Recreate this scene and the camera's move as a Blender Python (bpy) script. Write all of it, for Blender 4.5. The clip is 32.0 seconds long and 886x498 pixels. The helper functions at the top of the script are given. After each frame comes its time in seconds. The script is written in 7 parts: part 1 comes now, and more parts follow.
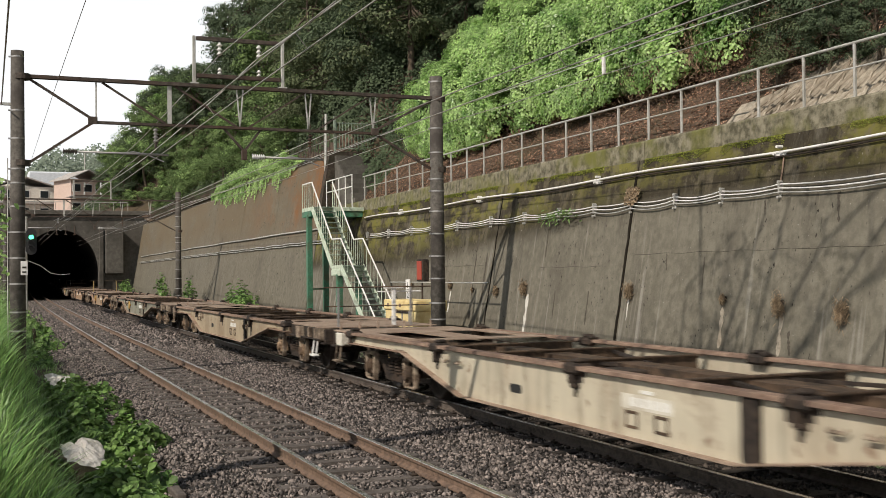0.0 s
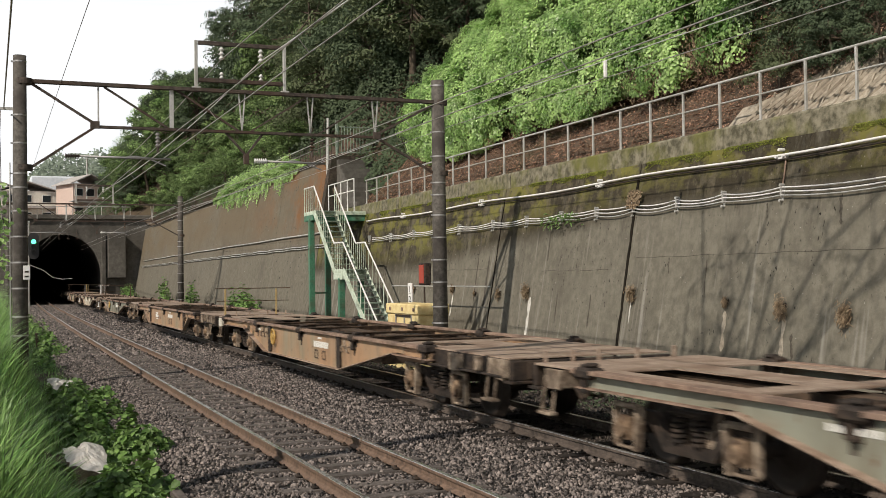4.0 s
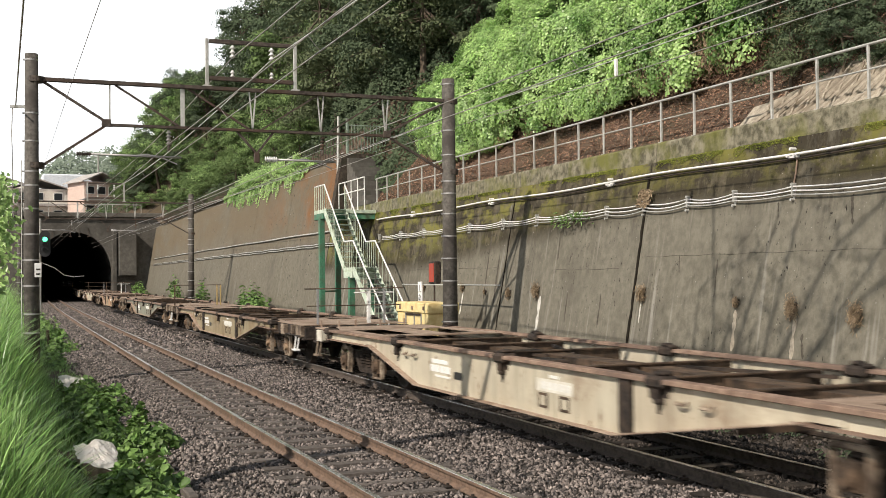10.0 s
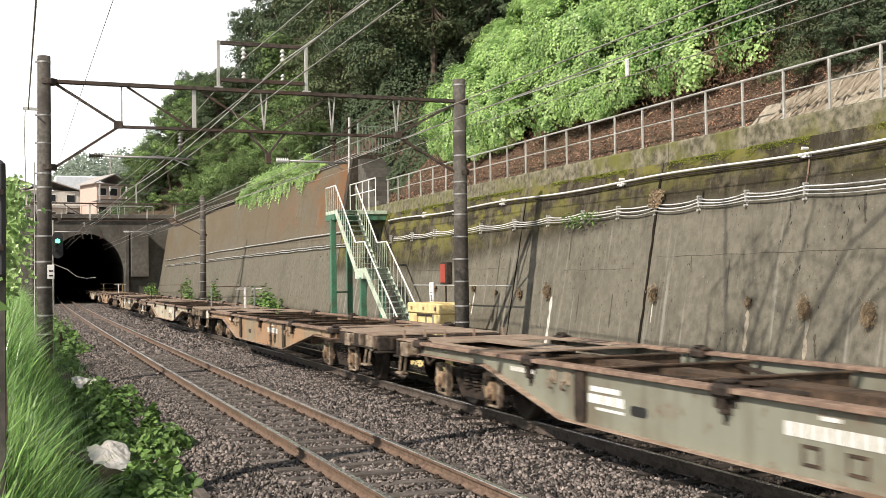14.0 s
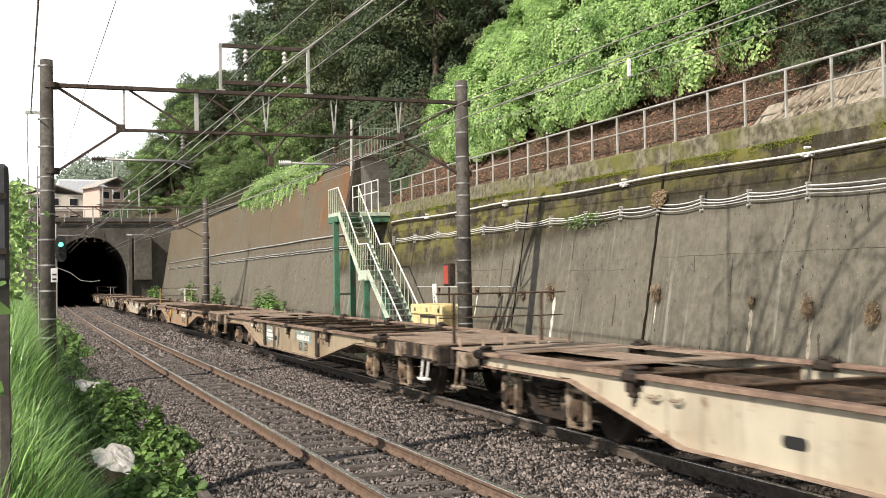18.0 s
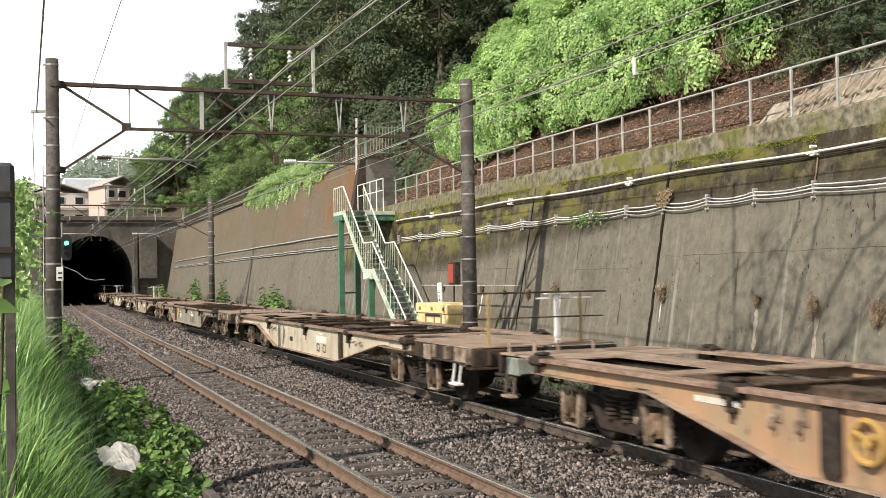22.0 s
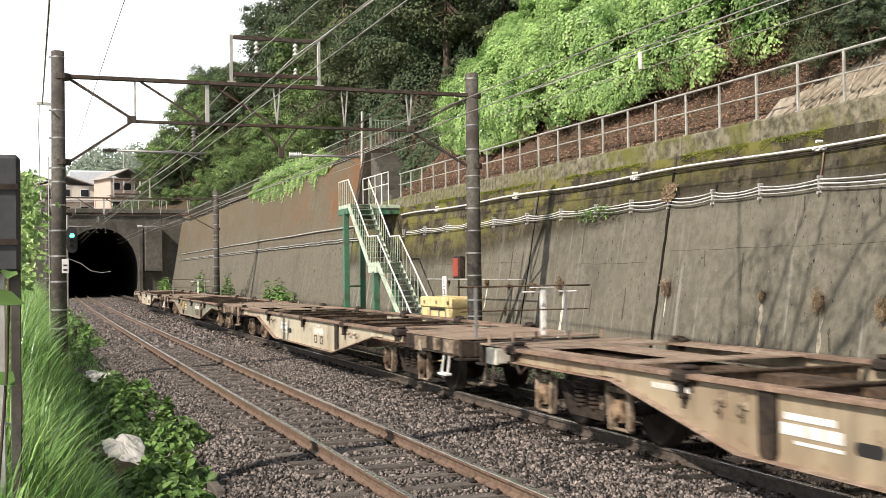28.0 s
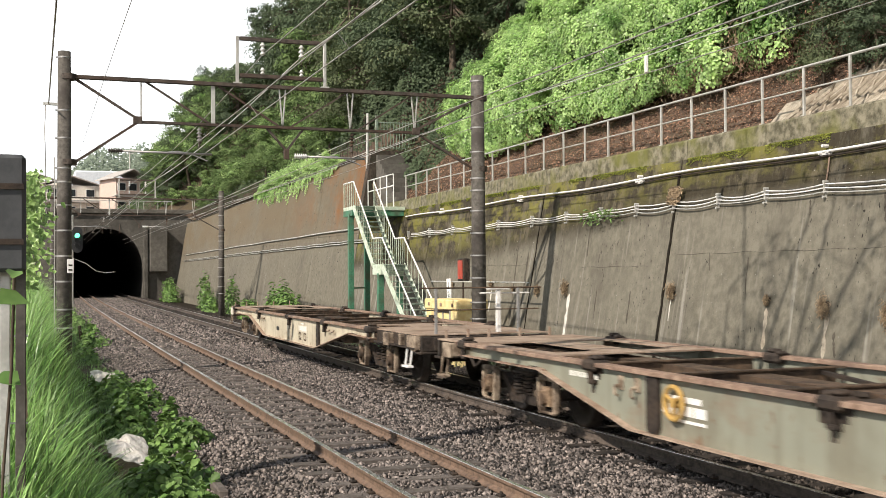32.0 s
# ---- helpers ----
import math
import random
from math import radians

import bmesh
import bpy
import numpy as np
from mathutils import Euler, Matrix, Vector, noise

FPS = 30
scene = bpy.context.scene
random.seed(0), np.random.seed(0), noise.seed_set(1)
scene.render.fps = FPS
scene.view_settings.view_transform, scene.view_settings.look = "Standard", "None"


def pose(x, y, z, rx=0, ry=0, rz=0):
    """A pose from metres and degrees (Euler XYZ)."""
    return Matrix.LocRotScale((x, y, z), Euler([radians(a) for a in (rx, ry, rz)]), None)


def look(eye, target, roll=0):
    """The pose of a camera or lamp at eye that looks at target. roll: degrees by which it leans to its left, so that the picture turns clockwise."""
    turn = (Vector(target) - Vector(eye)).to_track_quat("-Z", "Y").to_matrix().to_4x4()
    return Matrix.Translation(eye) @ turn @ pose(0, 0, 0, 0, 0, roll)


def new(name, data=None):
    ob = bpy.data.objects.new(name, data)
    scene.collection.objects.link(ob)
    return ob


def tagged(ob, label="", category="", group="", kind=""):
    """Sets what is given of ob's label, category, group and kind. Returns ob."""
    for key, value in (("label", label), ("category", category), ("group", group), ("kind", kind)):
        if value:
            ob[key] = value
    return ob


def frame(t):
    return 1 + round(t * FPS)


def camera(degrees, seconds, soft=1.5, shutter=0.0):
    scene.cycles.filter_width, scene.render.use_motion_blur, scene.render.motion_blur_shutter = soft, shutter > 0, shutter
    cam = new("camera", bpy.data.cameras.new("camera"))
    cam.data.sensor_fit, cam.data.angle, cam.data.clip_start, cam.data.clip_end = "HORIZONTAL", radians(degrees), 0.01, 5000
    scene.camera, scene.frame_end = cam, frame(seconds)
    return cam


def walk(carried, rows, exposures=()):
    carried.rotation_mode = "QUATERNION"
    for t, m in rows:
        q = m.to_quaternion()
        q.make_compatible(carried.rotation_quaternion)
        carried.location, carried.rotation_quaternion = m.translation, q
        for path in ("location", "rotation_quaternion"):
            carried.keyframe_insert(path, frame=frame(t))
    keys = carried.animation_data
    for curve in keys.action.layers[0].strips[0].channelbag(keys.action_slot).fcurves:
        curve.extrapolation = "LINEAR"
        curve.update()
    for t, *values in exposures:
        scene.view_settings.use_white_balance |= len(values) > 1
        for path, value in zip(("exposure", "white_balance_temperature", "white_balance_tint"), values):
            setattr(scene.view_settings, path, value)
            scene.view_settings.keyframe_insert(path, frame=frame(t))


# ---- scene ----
cam = camera(43.7, 32.0, soft=0.75, shutter=0.3)
walk(cam, [
    (0, pose(0, 0, 2.04, 91.266, 0.643, -22.516)),
    (0.5, pose(0, 0, 2.04, 91.315, 0.684, -22.559)),
    (1, pose(0, 0, 2.04, 91.320, 0.681, -22.643)),
    (1.5, pose(0, 0, 2.04, 91.337, 0.754, -22.617)),
    (2, pose(0, 0, 2.04, 91.387, 0.760, -22.555)),
    (2.5, pose(0, 0, 2.04, 91.405, 0.686, -22.548)),
    (3, pose(0, 0, 2.04, 91.428, 0.760, -22.585)),
    (3.5, pose(0, 0, 2.04, 91.432, 0.763, -22.518)),
    (5.5, pose(0, 0, 2.04, 91.537, 0.760, -22.085)),
    (6, pose(0, 0, 2.04, 91.439, 0.806, -22.070)),
    (6.5, pose(0, 0, 2.04, 91.377, 0.793, -22.030)),
    (7, pose(0, 0, 2.04, 91.285, 0.807, -22.078)),
    (7.5, pose(0, 0, 2.04, 91.166, 0.715, -22.093)),
    (8, pose(0, 0, 2.04, 91.162, 0.728, -22.089)),
    (8.5, pose(0, 0, 2.04, 91.239, 0.693, -22.053)),
    (9, pose(0, 0, 2.04, 91.366, 0.755, -22.026)),
    (9.5, pose(0, 0, 2.04, 91.397, 0.695, -21.933)),
    (10, pose(0, 0, 2.04, 91.393, 0.595, -21.886)),
    (10.5, pose(0, 0, 2.04, 91.388, 0.526, -21.769)),
    (11, pose(0, 0, 2.04, 91.370, 0.722, -21.523)),
    (11.5, pose(0, 0, 2.04, 91.383, 0.718, -21.405)),
    (12, pose(0, 0, 2.04, 91.437, 0.767, -21.396)),
    (12.5, pose(0, 0, 2.04, 91.438, 0.645, -21.286)),
    (13, pose(0, 0, 2.04, 91.385, 0.801, -21.215)),
    (13.5, pose(0, 0, 2.04, 91.394, 0.755, -21.271)),
    (14, pose(0, 0, 2.04, 91.432, 0.729, -21.296)),
    (14.5, pose(0, 0, 2.04, 91.472, 0.697, -21.275)),
    (16.5, pose(0, 0, 2.04, 91.417, 0.858, -21.365)),
    (17, pose(0, 0, 2.04, 91.419, 0.859, -21.279)),
    (17.5, pose(0, 0, 2.04, 91.473, 1.012, -21.227)),
    (18, pose(0, 0, 2.04, 91.508, 1.044, -21.138)),
    (18.5, pose(0, 0, 2.04, 91.508, 1.036, -21.134)),
    (19, pose(0, 0, 2.04, 91.479, 0.875, -21.134)),
    (19.5, pose(0, 0, 2.04, 91.427, 0.991, -21.077)),
    (20, pose(0, 0, 2.04, 91.395, 1.068, -20.993)),
    (20.5, pose(0, 0, 2.04, 91.421, 1.099, -20.878)),
    (21, pose(0, 0, 2.04, 91.440, 0.965, -20.873)),
    (21.5, pose(0, 0, 2.04, 91.449, 1.008, -20.874)),
    (22, pose(0, 0, 2.04, 91.449, 1.008, -20.878)),
    (22.5, pose(0, 0, 2.04, 91.431, 0.973, -20.839)),
    (23, pose(0, 0, 2.04, 91.432, 0.963, -20.753)),
    (23.5, pose(0, 0, 2.04, 91.431, 0.909, -20.672)),
    (24, pose(0, 0, 2.04, 91.383, 1.035, -20.599)),
    (24.5, pose(0, 0, 2.04, 91.327, 0.982, -20.654)),
    (25, pose(0, 0, 2.04, 91.288, 0.859, -20.685)),
    (25.5, pose(0, 0, 2.04, 91.225, 0.790, -20.726)),
    (27.5, pose(0, 0, 2.04, 91.091, 0.796, -20.693)),
    (28, pose(0, 0, 2.04, 91.130, 0.781, -20.630)),
    (28.5, pose(0, 0, 2.04, 91.197, 0.765, -20.536)),
    (29, pose(0, 0, 2.04, 91.266, 0.674, -20.355)),
    (29.5, pose(0, 0, 2.04, 91.324, 0.621, -20.394)),
    (30, pose(0, 0, 2.04, 91.342, 0.413, -20.513)),
    (30.5, pose(0, 0, 2.04, 91.321, 0.376, -20.596)),
    (31, pose(0, 0, 2.04, 91.268, 0.520, -20.638)),
    (31.5, pose(0, 0, 2.04, 91.253, 0.486, -20.458)),
    (32, pose(0, 0, 2.04, 91.251, 0.417, -20.395)),
], exposures=[(0, -0.4), (3.5, -0.4), (8.0, -0.29), (9.5, -0.1), (12.5, 0.15), (32, 0.18)])

# ---- daylight: hazy sun from the camera's left, pale sky ----
SUN_EL, SUN_AZ = radians(40), math.atan2(-0.894, -0.447)
world = bpy.data.worlds.new("world")
scene.world = world
world.use_nodes = True
wn, wl = world.node_tree.nodes, world.node_tree.links
wn.clear()
sky = wn.new("ShaderNodeTexSky")
sky.sky_type, sky.sun_disc = "NISHITA", False
sky.sun_elevation, sky.sun_rotation = SUN_EL, SUN_AZ
sky.air_density, sky.dust_density, sky.ozone_density = 1.0, 4.0, 1.0
cloud = wn.new("ShaderNodeTexNoise")
cloud.inputs["Scale"].default_value, cloud.inputs["Detail"].default_value = 2.2, 5
cloud_mix = wn.new("ShaderNodeMix")
cloud_mix.data_type = "RGBA"
cover = wn.new("ShaderNodeMapRange")
cover.inputs["From Min"].default_value, cover.inputs["From Max"].default_value = 0.35, 0.65
cover.inputs["To Min"].default_value, cover.inputs["To Max"].default_value = 0.9, 1.0
wl.new(cloud.outputs["Fac"], cover.inputs["Value"])
wl.new(cover.outputs["Result"], cloud_mix.inputs["Factor"])
wl.new(sky.outputs["Color"], cloud_mix.inputs["A"])
# haze: the pale cover is brightest near the horizon
coord, height = wn.new("ShaderNodeTexCoord"), wn.new("ShaderNodeSeparateXYZ")
wl.new(coord.outputs["Generated"], height.inputs["Vector"])
haze_mix, level = wn.new("ShaderNodeMix"), wn.new("ShaderNodeMapRange")
haze_mix.data_type = "RGBA"
level.inputs["From Min"].default_value, level.inputs["From Max"].default_value = 0.22, 0.46
wl.new(height.outputs["Z"], level.inputs["Value"])
wl.new(level.outputs["Result"], haze_mix.inputs["Factor"])
haze_mix.inputs["A"].default_value, haze_mix.inputs["B"].default_value = (18.0, 18.3, 18.6, 1), (3.1, 3.5, 4.1, 1)
wl.new(haze_mix.outputs["Result"], cloud_mix.inputs["B"])
bg, wout = wn.new("ShaderNodeBackground"), wn.new("ShaderNodeOutputWorld")
bg.inputs["Strength"].default_value = 0.084
wl.new(cloud_mix.outputs["Result"], bg.inputs["Color"])
wl.new(bg.outputs["Background"], wout.inputs["Surface"])

sun = new("sun", bpy.data.lights.new("sun", "SUN"))
sun.data.energy, sun.data.angle, sun.data.color = 5.0, radians(0.53), (1.0, 0.9, 0.79)
sun.matrix_world = look((-0.894 * 60, -0.447 * 60, math.tan(SUN_EL) * 60), (0, 0, 0))


# ---- materials ----
def surf(name, c1, c2, c3=None, rough=0.85, scale=1.5, fine=14.0, bump=0.25, metal=0.0, stretch=(1, 1, 1), vary=0.0, island=0.0,
         spec=0.3, edges=(0.38, 0.62), bump_scale=None, trans=0.0):
    """Two-scale noise between colours, with bump; c3: stains at the large scale."""
    m = bpy.data.materials.new(name)
    m.use_nodes = True
    n, l = m.node_tree.nodes, m.node_tree.links
    b = n["Principled BSDF"]
    tc = n.new("ShaderNodeTexCoord")
    mp = n.new("ShaderNodeMapping")
    mp.inputs["Scale"].default_value = stretch
    l.new(tc.outputs["Object"], mp.inputs["Vector"])
    oi = n.new("ShaderNodeObjectInfo")
    off = n.new("ShaderNodeVectorMath")
    off.operation = "ADD"
    sc = n.new("ShaderNodeMath")
    sc.operation, sc.inputs[1].default_value = "MULTIPLY", 37.0
    l.new(oi.outputs["Random"], sc.inputs[0])
    l.new(mp.outputs["Vector"], off.inputs[0])
    l.new(sc.outputs["Value"], off.inputs[1])

    def noise_of(s, detail, rgh=0.6):
        t = n.new("ShaderNodeTexNoise")
        t.inputs["Scale"].default_value, t.inputs["Detail"].default_value, t.inputs["Roughness"].default_value = s, detail, rgh
        l.new(off.outputs["Vector"], t.inputs["Vector"])
        return t.outputs["Fac"]

    def mapped(v, a, z, lo=0.0, hi=1.0):
        t = n.new("ShaderNodeMapRange")
        for key, value in (("From Min", a), ("From Max", z), ("To Min", lo), ("To Max", hi)):
            t.inputs[key].default_value = value
        l.new(v, t.inputs["Value"])
        return t.outputs["Result"]

    def mixed(f, a, z, kind="MIX"):
        t = n.new("ShaderNodeMix")
        t.data_type, t.blend_type = "RGBA", kind
        for key, value in (("Factor", f), ("A", a), ("B", z)):
            if isinstance(value, tuple):
                t.inputs[key].default_value = (*value, 1) if len(value) == 3 else value
            elif isinstance(value, float):
                t.inputs[key].default_value = value
            else:
                l.new(value, t.inputs[key])
        return t.outputs["Result"]
    small = noise_of(fine, 4, 0.65)
    big = noise_of(scale, 5)
    col = mixed(mapped(small, *edges), tuple(c1), tuple(c2))
    if c3 is not None:
        col = mixed(mapped(big, 0.47, 0.66), col, tuple(c3))
    else:
        col = mixed(mapped(big, 0.3, 0.7, 0.0, 0.5), col, tuple(c2))
    if vary or island:
        src = oi.outputs["Random"]
        if island:
            src = n.new("ShaderNodeNewGeometry").outputs["Random Per Island"]
        amount = vary or island
        hs = n.new("ShaderNodeHueSaturation")
        l.new(mapped(src, 0, 1, 1 - amount, 1 + amount), hs.inputs["Value"])
        l.new(col, hs.inputs["Color"])
        col = hs.outputs["Color"]
    l.new(col, b.inputs["Base Color"])
    b.inputs["Roughness"].default_value, b.inputs["Metallic"].default_value = rough, metal
    b.inputs["Specular IOR Level"].default_value = spec
    if rough < 0.8:
        l.new(mapped(small, 0.3, 0.7, rough - 0.1, rough + 0.15), b.inputs["Roughness"])
    if bump:
        bp = n.new("ShaderNodeBump")
        bp.inputs["Strength"].default_value, bp.inputs["Distance"].default_value = bump, 0.03
        l.new(small if bump_scale is None else noise_of(bump_scale, 4), bp.inputs["Height"])
        l.new(bp.outputs["Normal"], b.inputs["Normal"])
    if trans:
        tr = n.new("ShaderNodeBsdfTranslucent")
        l.new(col, tr.inputs["Color"])
        ms = n.new("ShaderNodeMixShader")
        ms.inputs["Fac"].default_value = trans
        l.new(b.outputs["BSDF"], ms.inputs[1])
        l.new(tr.outputs["BSDF"], ms.inputs[2])
        l.new(ms.outputs["Shader"], n["Material Output"].inputs["Surface"])
    return m


def plain(name, c, rough=0.6, metal=0.0, glow=0.0):
    m = bpy.data.materials.new(name)
    m.use_nodes = True
    b = m.node_tree.nodes["Principled BSDF"]
    b.inputs["Base Color"].default_value = (*c, 1)
    b.inputs["Roughness"].default_value, b.inputs["Metallic"].default_value = rough, metal
    if glow:
        b.inputs["Emission Color"].default_value, b.inputs["Emission Strength"].default_value = (*c, 1), glow
    return m


def wall_concrete(name, rust):
    """Old cast concrete: grain, vertical run-off streaks, dark damp with moss towards the coping."""
    k, wide = 0.78, 0.3 if rust else 1.0
    m = surf(name, (0.16 * k, 0.147 * k, 0.112 * k), (0.245 * k, 0.227 * k, 0.178 * k), rough=0.92, scale=0.35, fine=5, bump=0.3, bump_scale=18)
    n, l = m.node_tree.nodes, m.node_tree.links
    b = n["Principled BSDF"]
    base = b.inputs["Base Color"].links[0].from_socket
    tc = n.new("ShaderNodeTexCoord")
    sep = n.new("ShaderNodeSeparateXYZ")
    l.new(tc.outputs["Object"], sep.inputs["Vector"])

    def streak(sy, sz, detail):
        mp = n.new("ShaderNodeMapping")
        mp.inputs["Scale"].default_value = (0.2, sy * wide, sz)
        l.new(tc.outputs["Object"], mp.inputs["Vector"])
        t = n.new("ShaderNodeTexNoise")
        t.inputs["Scale"].default_value, t.inputs["Detail"].default_value, t.inputs["Roughness"].default_value = 1.0, detail, 0.7
        l.new(mp.outputs["Vector"], t.inputs["Vector"])
        return t.outputs["Fac"]

    def mr(v, a, z, lo=0.0, hi=1.0):
        t = n.new("ShaderNodeMapRange")
        for key, value in (("From Min", a), ("From Max", z), ("To Min", lo), ("To Max", hi)):
            t.inputs[key].default_value = value
        l.new(v, t.inputs["Value"])
        return t.outputs["Result"]

    def mul(a, c):
        t = n.new("ShaderNodeMath")
        t.operation = "MULTIPLY"
        for i, v in enumerate((a, c)):
            if isinstance(v, float):
                t.inputs[i].default_value = v
            else:
                l.new(v, t.inputs[i])
        return t.outputs["Value"]

    def mix(f, a, c):
        t = n.new("ShaderNodeMix")
        t.data_type = "RGBA"
        l.new(f, t.inputs["Factor"])
        l.new(a, t.inputs["A"])
        t.inputs["B"].default_value = (*c, 1)
        return t.outputs["Result"]
    col = mix(mul(mr(streak(1.6, 0.3, 3), 0.5, 0.68), 0.45), base, (0.09, 0.08, 0.065))
    col = mix(mul(mr(streak(0.7, 0.45, 6), 0.5, 0.66), 0.5), col, (0.115, 0.105, 0.08))
    col = mix(mul(mr(streak(3.5, 0.2, 2), 0.6, 0.72), 0.12 if rust else 0.4), col, (0.45, 0.43, 0.38))
    if rust:
        col = mix(mul(mr(streak(0.35, 0.3, 4), 0.3, 0.55), mr(sep.outputs["Z"], 3.0, 5.2, 0.1, 0.8)), col, (0.15, 0.115, 0.07))
        col = mix(mul(mul(mr(streak(0.9, 0.25, 5), 0.45, 0.6), mr(sep.outputs["Z"], 3.6, 5.0, 0.0, 0.9)), mr(sep.outputs["Y"], 52.0, 62.0, 1.0, 0.0)), col, (0.21, 0.095, 0.035))
    else:
        # damp under the coping, reaching lower towards the stair
        add = n.new("ShaderNodeMath")
        add.operation = "ADD"
        l.new(sep.outputs["Z"], add.inputs[0])
        l.new(mr(sep.outputs["Y"], 20.5, 34.0, 0.0, 1.1), add.inputs[1])
        damp = mul(mr(streak(1.3, 0.5, 6), 0.26, 0.47), mr(add.outputs["Value"], 3.2, 3.65, 0.0, 0.97))
        col = mix(damp, col, (0.038, 0.031, 0.018))
        col = mix(mul(mr(streak(2.2, 0.35, 5), 0.55, 0.7), mr(add.outputs["Value"], 2.4, 3.4, 0.0, 0.85)), col, (0.03, 0.025, 0.018))
        moss = mul(mr(streak(0.9, 1.8, 6), 0.45, 0.56), mr(add.outputs["Value"], 3.55, 4.4, 0.0, 0.9))
        col = mix(moss, col, (0.18, 0.17, 0.04))
        col = mix(mul(mr(streak(3.0, 2.2, 5), 0.5, 0.62), mr(add.outputs["Value"], 3.3, 3.8, 0.0, 0.7)), col, (0.14, 0.12, 0.08))
    col = mix(mul(mr(streak(15.0, 8.0, 2), 0.655, 0.69), mr(streak(0.8, 0.7, 3), 0.48, 0.56)), col, (0.02, 0.017, 0.014))
    col = mix(mul(mr(streak(6.0, 3.0, 4), 0.56, 0.66), 0.35), col, (0.1, 0.09, 0.07))
    col = mix(mr(streak(19.0, 17.0, 2), 0.74, 0.77), col, (0.5, 0.48, 0.44))
    l.new(col, b.inputs["Base Color"])
    return m


M_WALL = wall_concrete("streaked_concrete", False)
M_WALL_FAR = wall_concrete("rust_streaked_concrete", True)
M_COPING = surf("mossy_coping", (0.085, 0.078, 0.05), (0.26, 0.238, 0.17), (0.15, 0.15, 0.04), scale=0.8, fine=5, bump=0.4)
M_PORTAL = surf("sooty_concrete", (0.095, 0.088, 0.075), (0.14, 0.13, 0.112), (0.06, 0.055, 0.047), scale=0.3, fine=3, bump=0.15)
M_LINING = surf("tunnel_lining", (0.03, 0.028, 0.026), (0.05, 0.045, 0.04), fine=4)
# bed colour is near black: shade of the gaps between stones put in
M_BALLAST = surf("ballast_bed", (0.012, 0.011, 0.01), (0.065, 0.058, 0.052), (0.03, 0.025, 0.02), scale=0.5, fine=16, bump=1.0, edges=(0.42, 0.58))
M_STONE = surf("ballast_stone", (0.03, 0.0255, 0.023), (0.225, 0.191, 0.171), rough=0.6, fine=7, bump=0.2, island=0.95, spec=0.5)
# oil-darkened stone; shade under and beyond the train is in this colour too
M_OILED_SHADED = surf("oiled_shaded_stone", (0.012, 0.0105, 0.0095), (0.075, 0.062, 0.052), rough=0.7, fine=7, bump=0.2, island=0.8, spec=0.3)
M_SOIL = surf("soil", (0.06, 0.042, 0.03), (0.13, 0.09, 0.06), (0.075, 0.06, 0.035), scale=0.3, fine=6, bump=0.6)
M_LITTER = surf("leaf_litter", (0.11, 0.062, 0.042), (0.36, 0.22, 0.15), fine=5, bump=0.6, island=0.6)
M_SLEEPER = surf("weathered_concrete_sleeper", (0.075, 0.063, 0.055), (0.15, 0.13, 0.115), fine=10, vary=0.2)
M_RAIL = surf("rusty_rail", (0.09, 0.062, 0.047), (0.22, 0.15, 0.108), rough=0.75, fine=12, bump=0.2)
M_RAILTOP = surf("polished_steel", (0.6, 0.57, 0.54), (0.74, 0.72, 0.7), rough=0.25, metal=0.9, fine=30, bump=0.05)
M_POLE = surf("spun_concrete", (0.075, 0.069, 0.06), (0.135, 0.123, 0.107), (0.055, 0.048, 0.042), scale=1.2, fine=10)
M_BAND = surf("galvanised_band", (0.3, 0.3, 0.29), (0.42, 0.41, 0.4), rough=0.5, metal=0.6, fine=20, bump=0.1)
M_TRUSS = surf("rusting_steel", (0.045, 0.036, 0.03), (0.11, 0.089, 0.073), (0.08, 0.05, 0.036), rough=0.7, scale=0.8, fine=9, bump=0.2)
M_GALV = surf("galvanised_steel", (0.46, 0.46, 0.43), (0.6, 0.59, 0.55), (0.38, 0.37, 0.33), rough=0.5, metal=0.3, scale=2.0, fine=18, bump=0.08)
M_WIRE = plain("copper_wire", (0.36, 0.34, 0.31), 0.5, 0.3)
M_BRIGHTWIRE = plain("bright_wire", (0.62, 0.61, 0.58), 0.45, 0.3)
M_PORCELAIN = surf("porcelain", (0.72, 0.72, 0.7), (0.8, 0.8, 0.78), rough=0.25, fine=20, bump=0.0)
M_GREEN = surf("green_steel_paint", (0.05, 0.17, 0.1), (0.085, 0.23, 0.14), (0.1, 0.13, 0.08), rough=0.55, scale=2, fine=12, bump=0.1)
M_PALEGREEN = surf("pale_green_paint", (0.5, 0.6, 0.48), (0.66, 0.73, 0.6), (0.4, 0.46, 0.34), rough=0.5, scale=3, fine=16, bump=0.08)
M_YELLOW = surf("yellow_paint", (0.78, 0.62, 0.29), (0.84, 0.7, 0.37), (0.68, 0.5, 0.22), rough=0.6, scale=2.5, fine=14, bump=0.1)
M_WHITE = surf("white_paint", (0.72, 0.71, 0.68), (0.82, 0.81, 0.78), rough=0.6, fine=15, bump=0.05)
M_BLACK = plain("black_paint", (0.02, 0.02, 0.02), 0.6)
M_RED = surf("red_paint", (0.3, 0.04, 0.025), (0.42, 0.07, 0.04), rough=0.5, fine=12, bump=0.05)
M_RUST = surf("rusted_deck", (0.18, 0.118, 0.086), (0.34, 0.238, 0.175), (0.25, 0.18, 0.135), rough=0.85, scale=1.3, fine=7, bump=0.35)
M_RUST2 = surf("rusted_flange", (0.19, 0.122, 0.088), (0.35, 0.25, 0.185), (0.16, 0.11, 0.085), rough=0.8, scale=1.5, fine=9, bump=0.3)
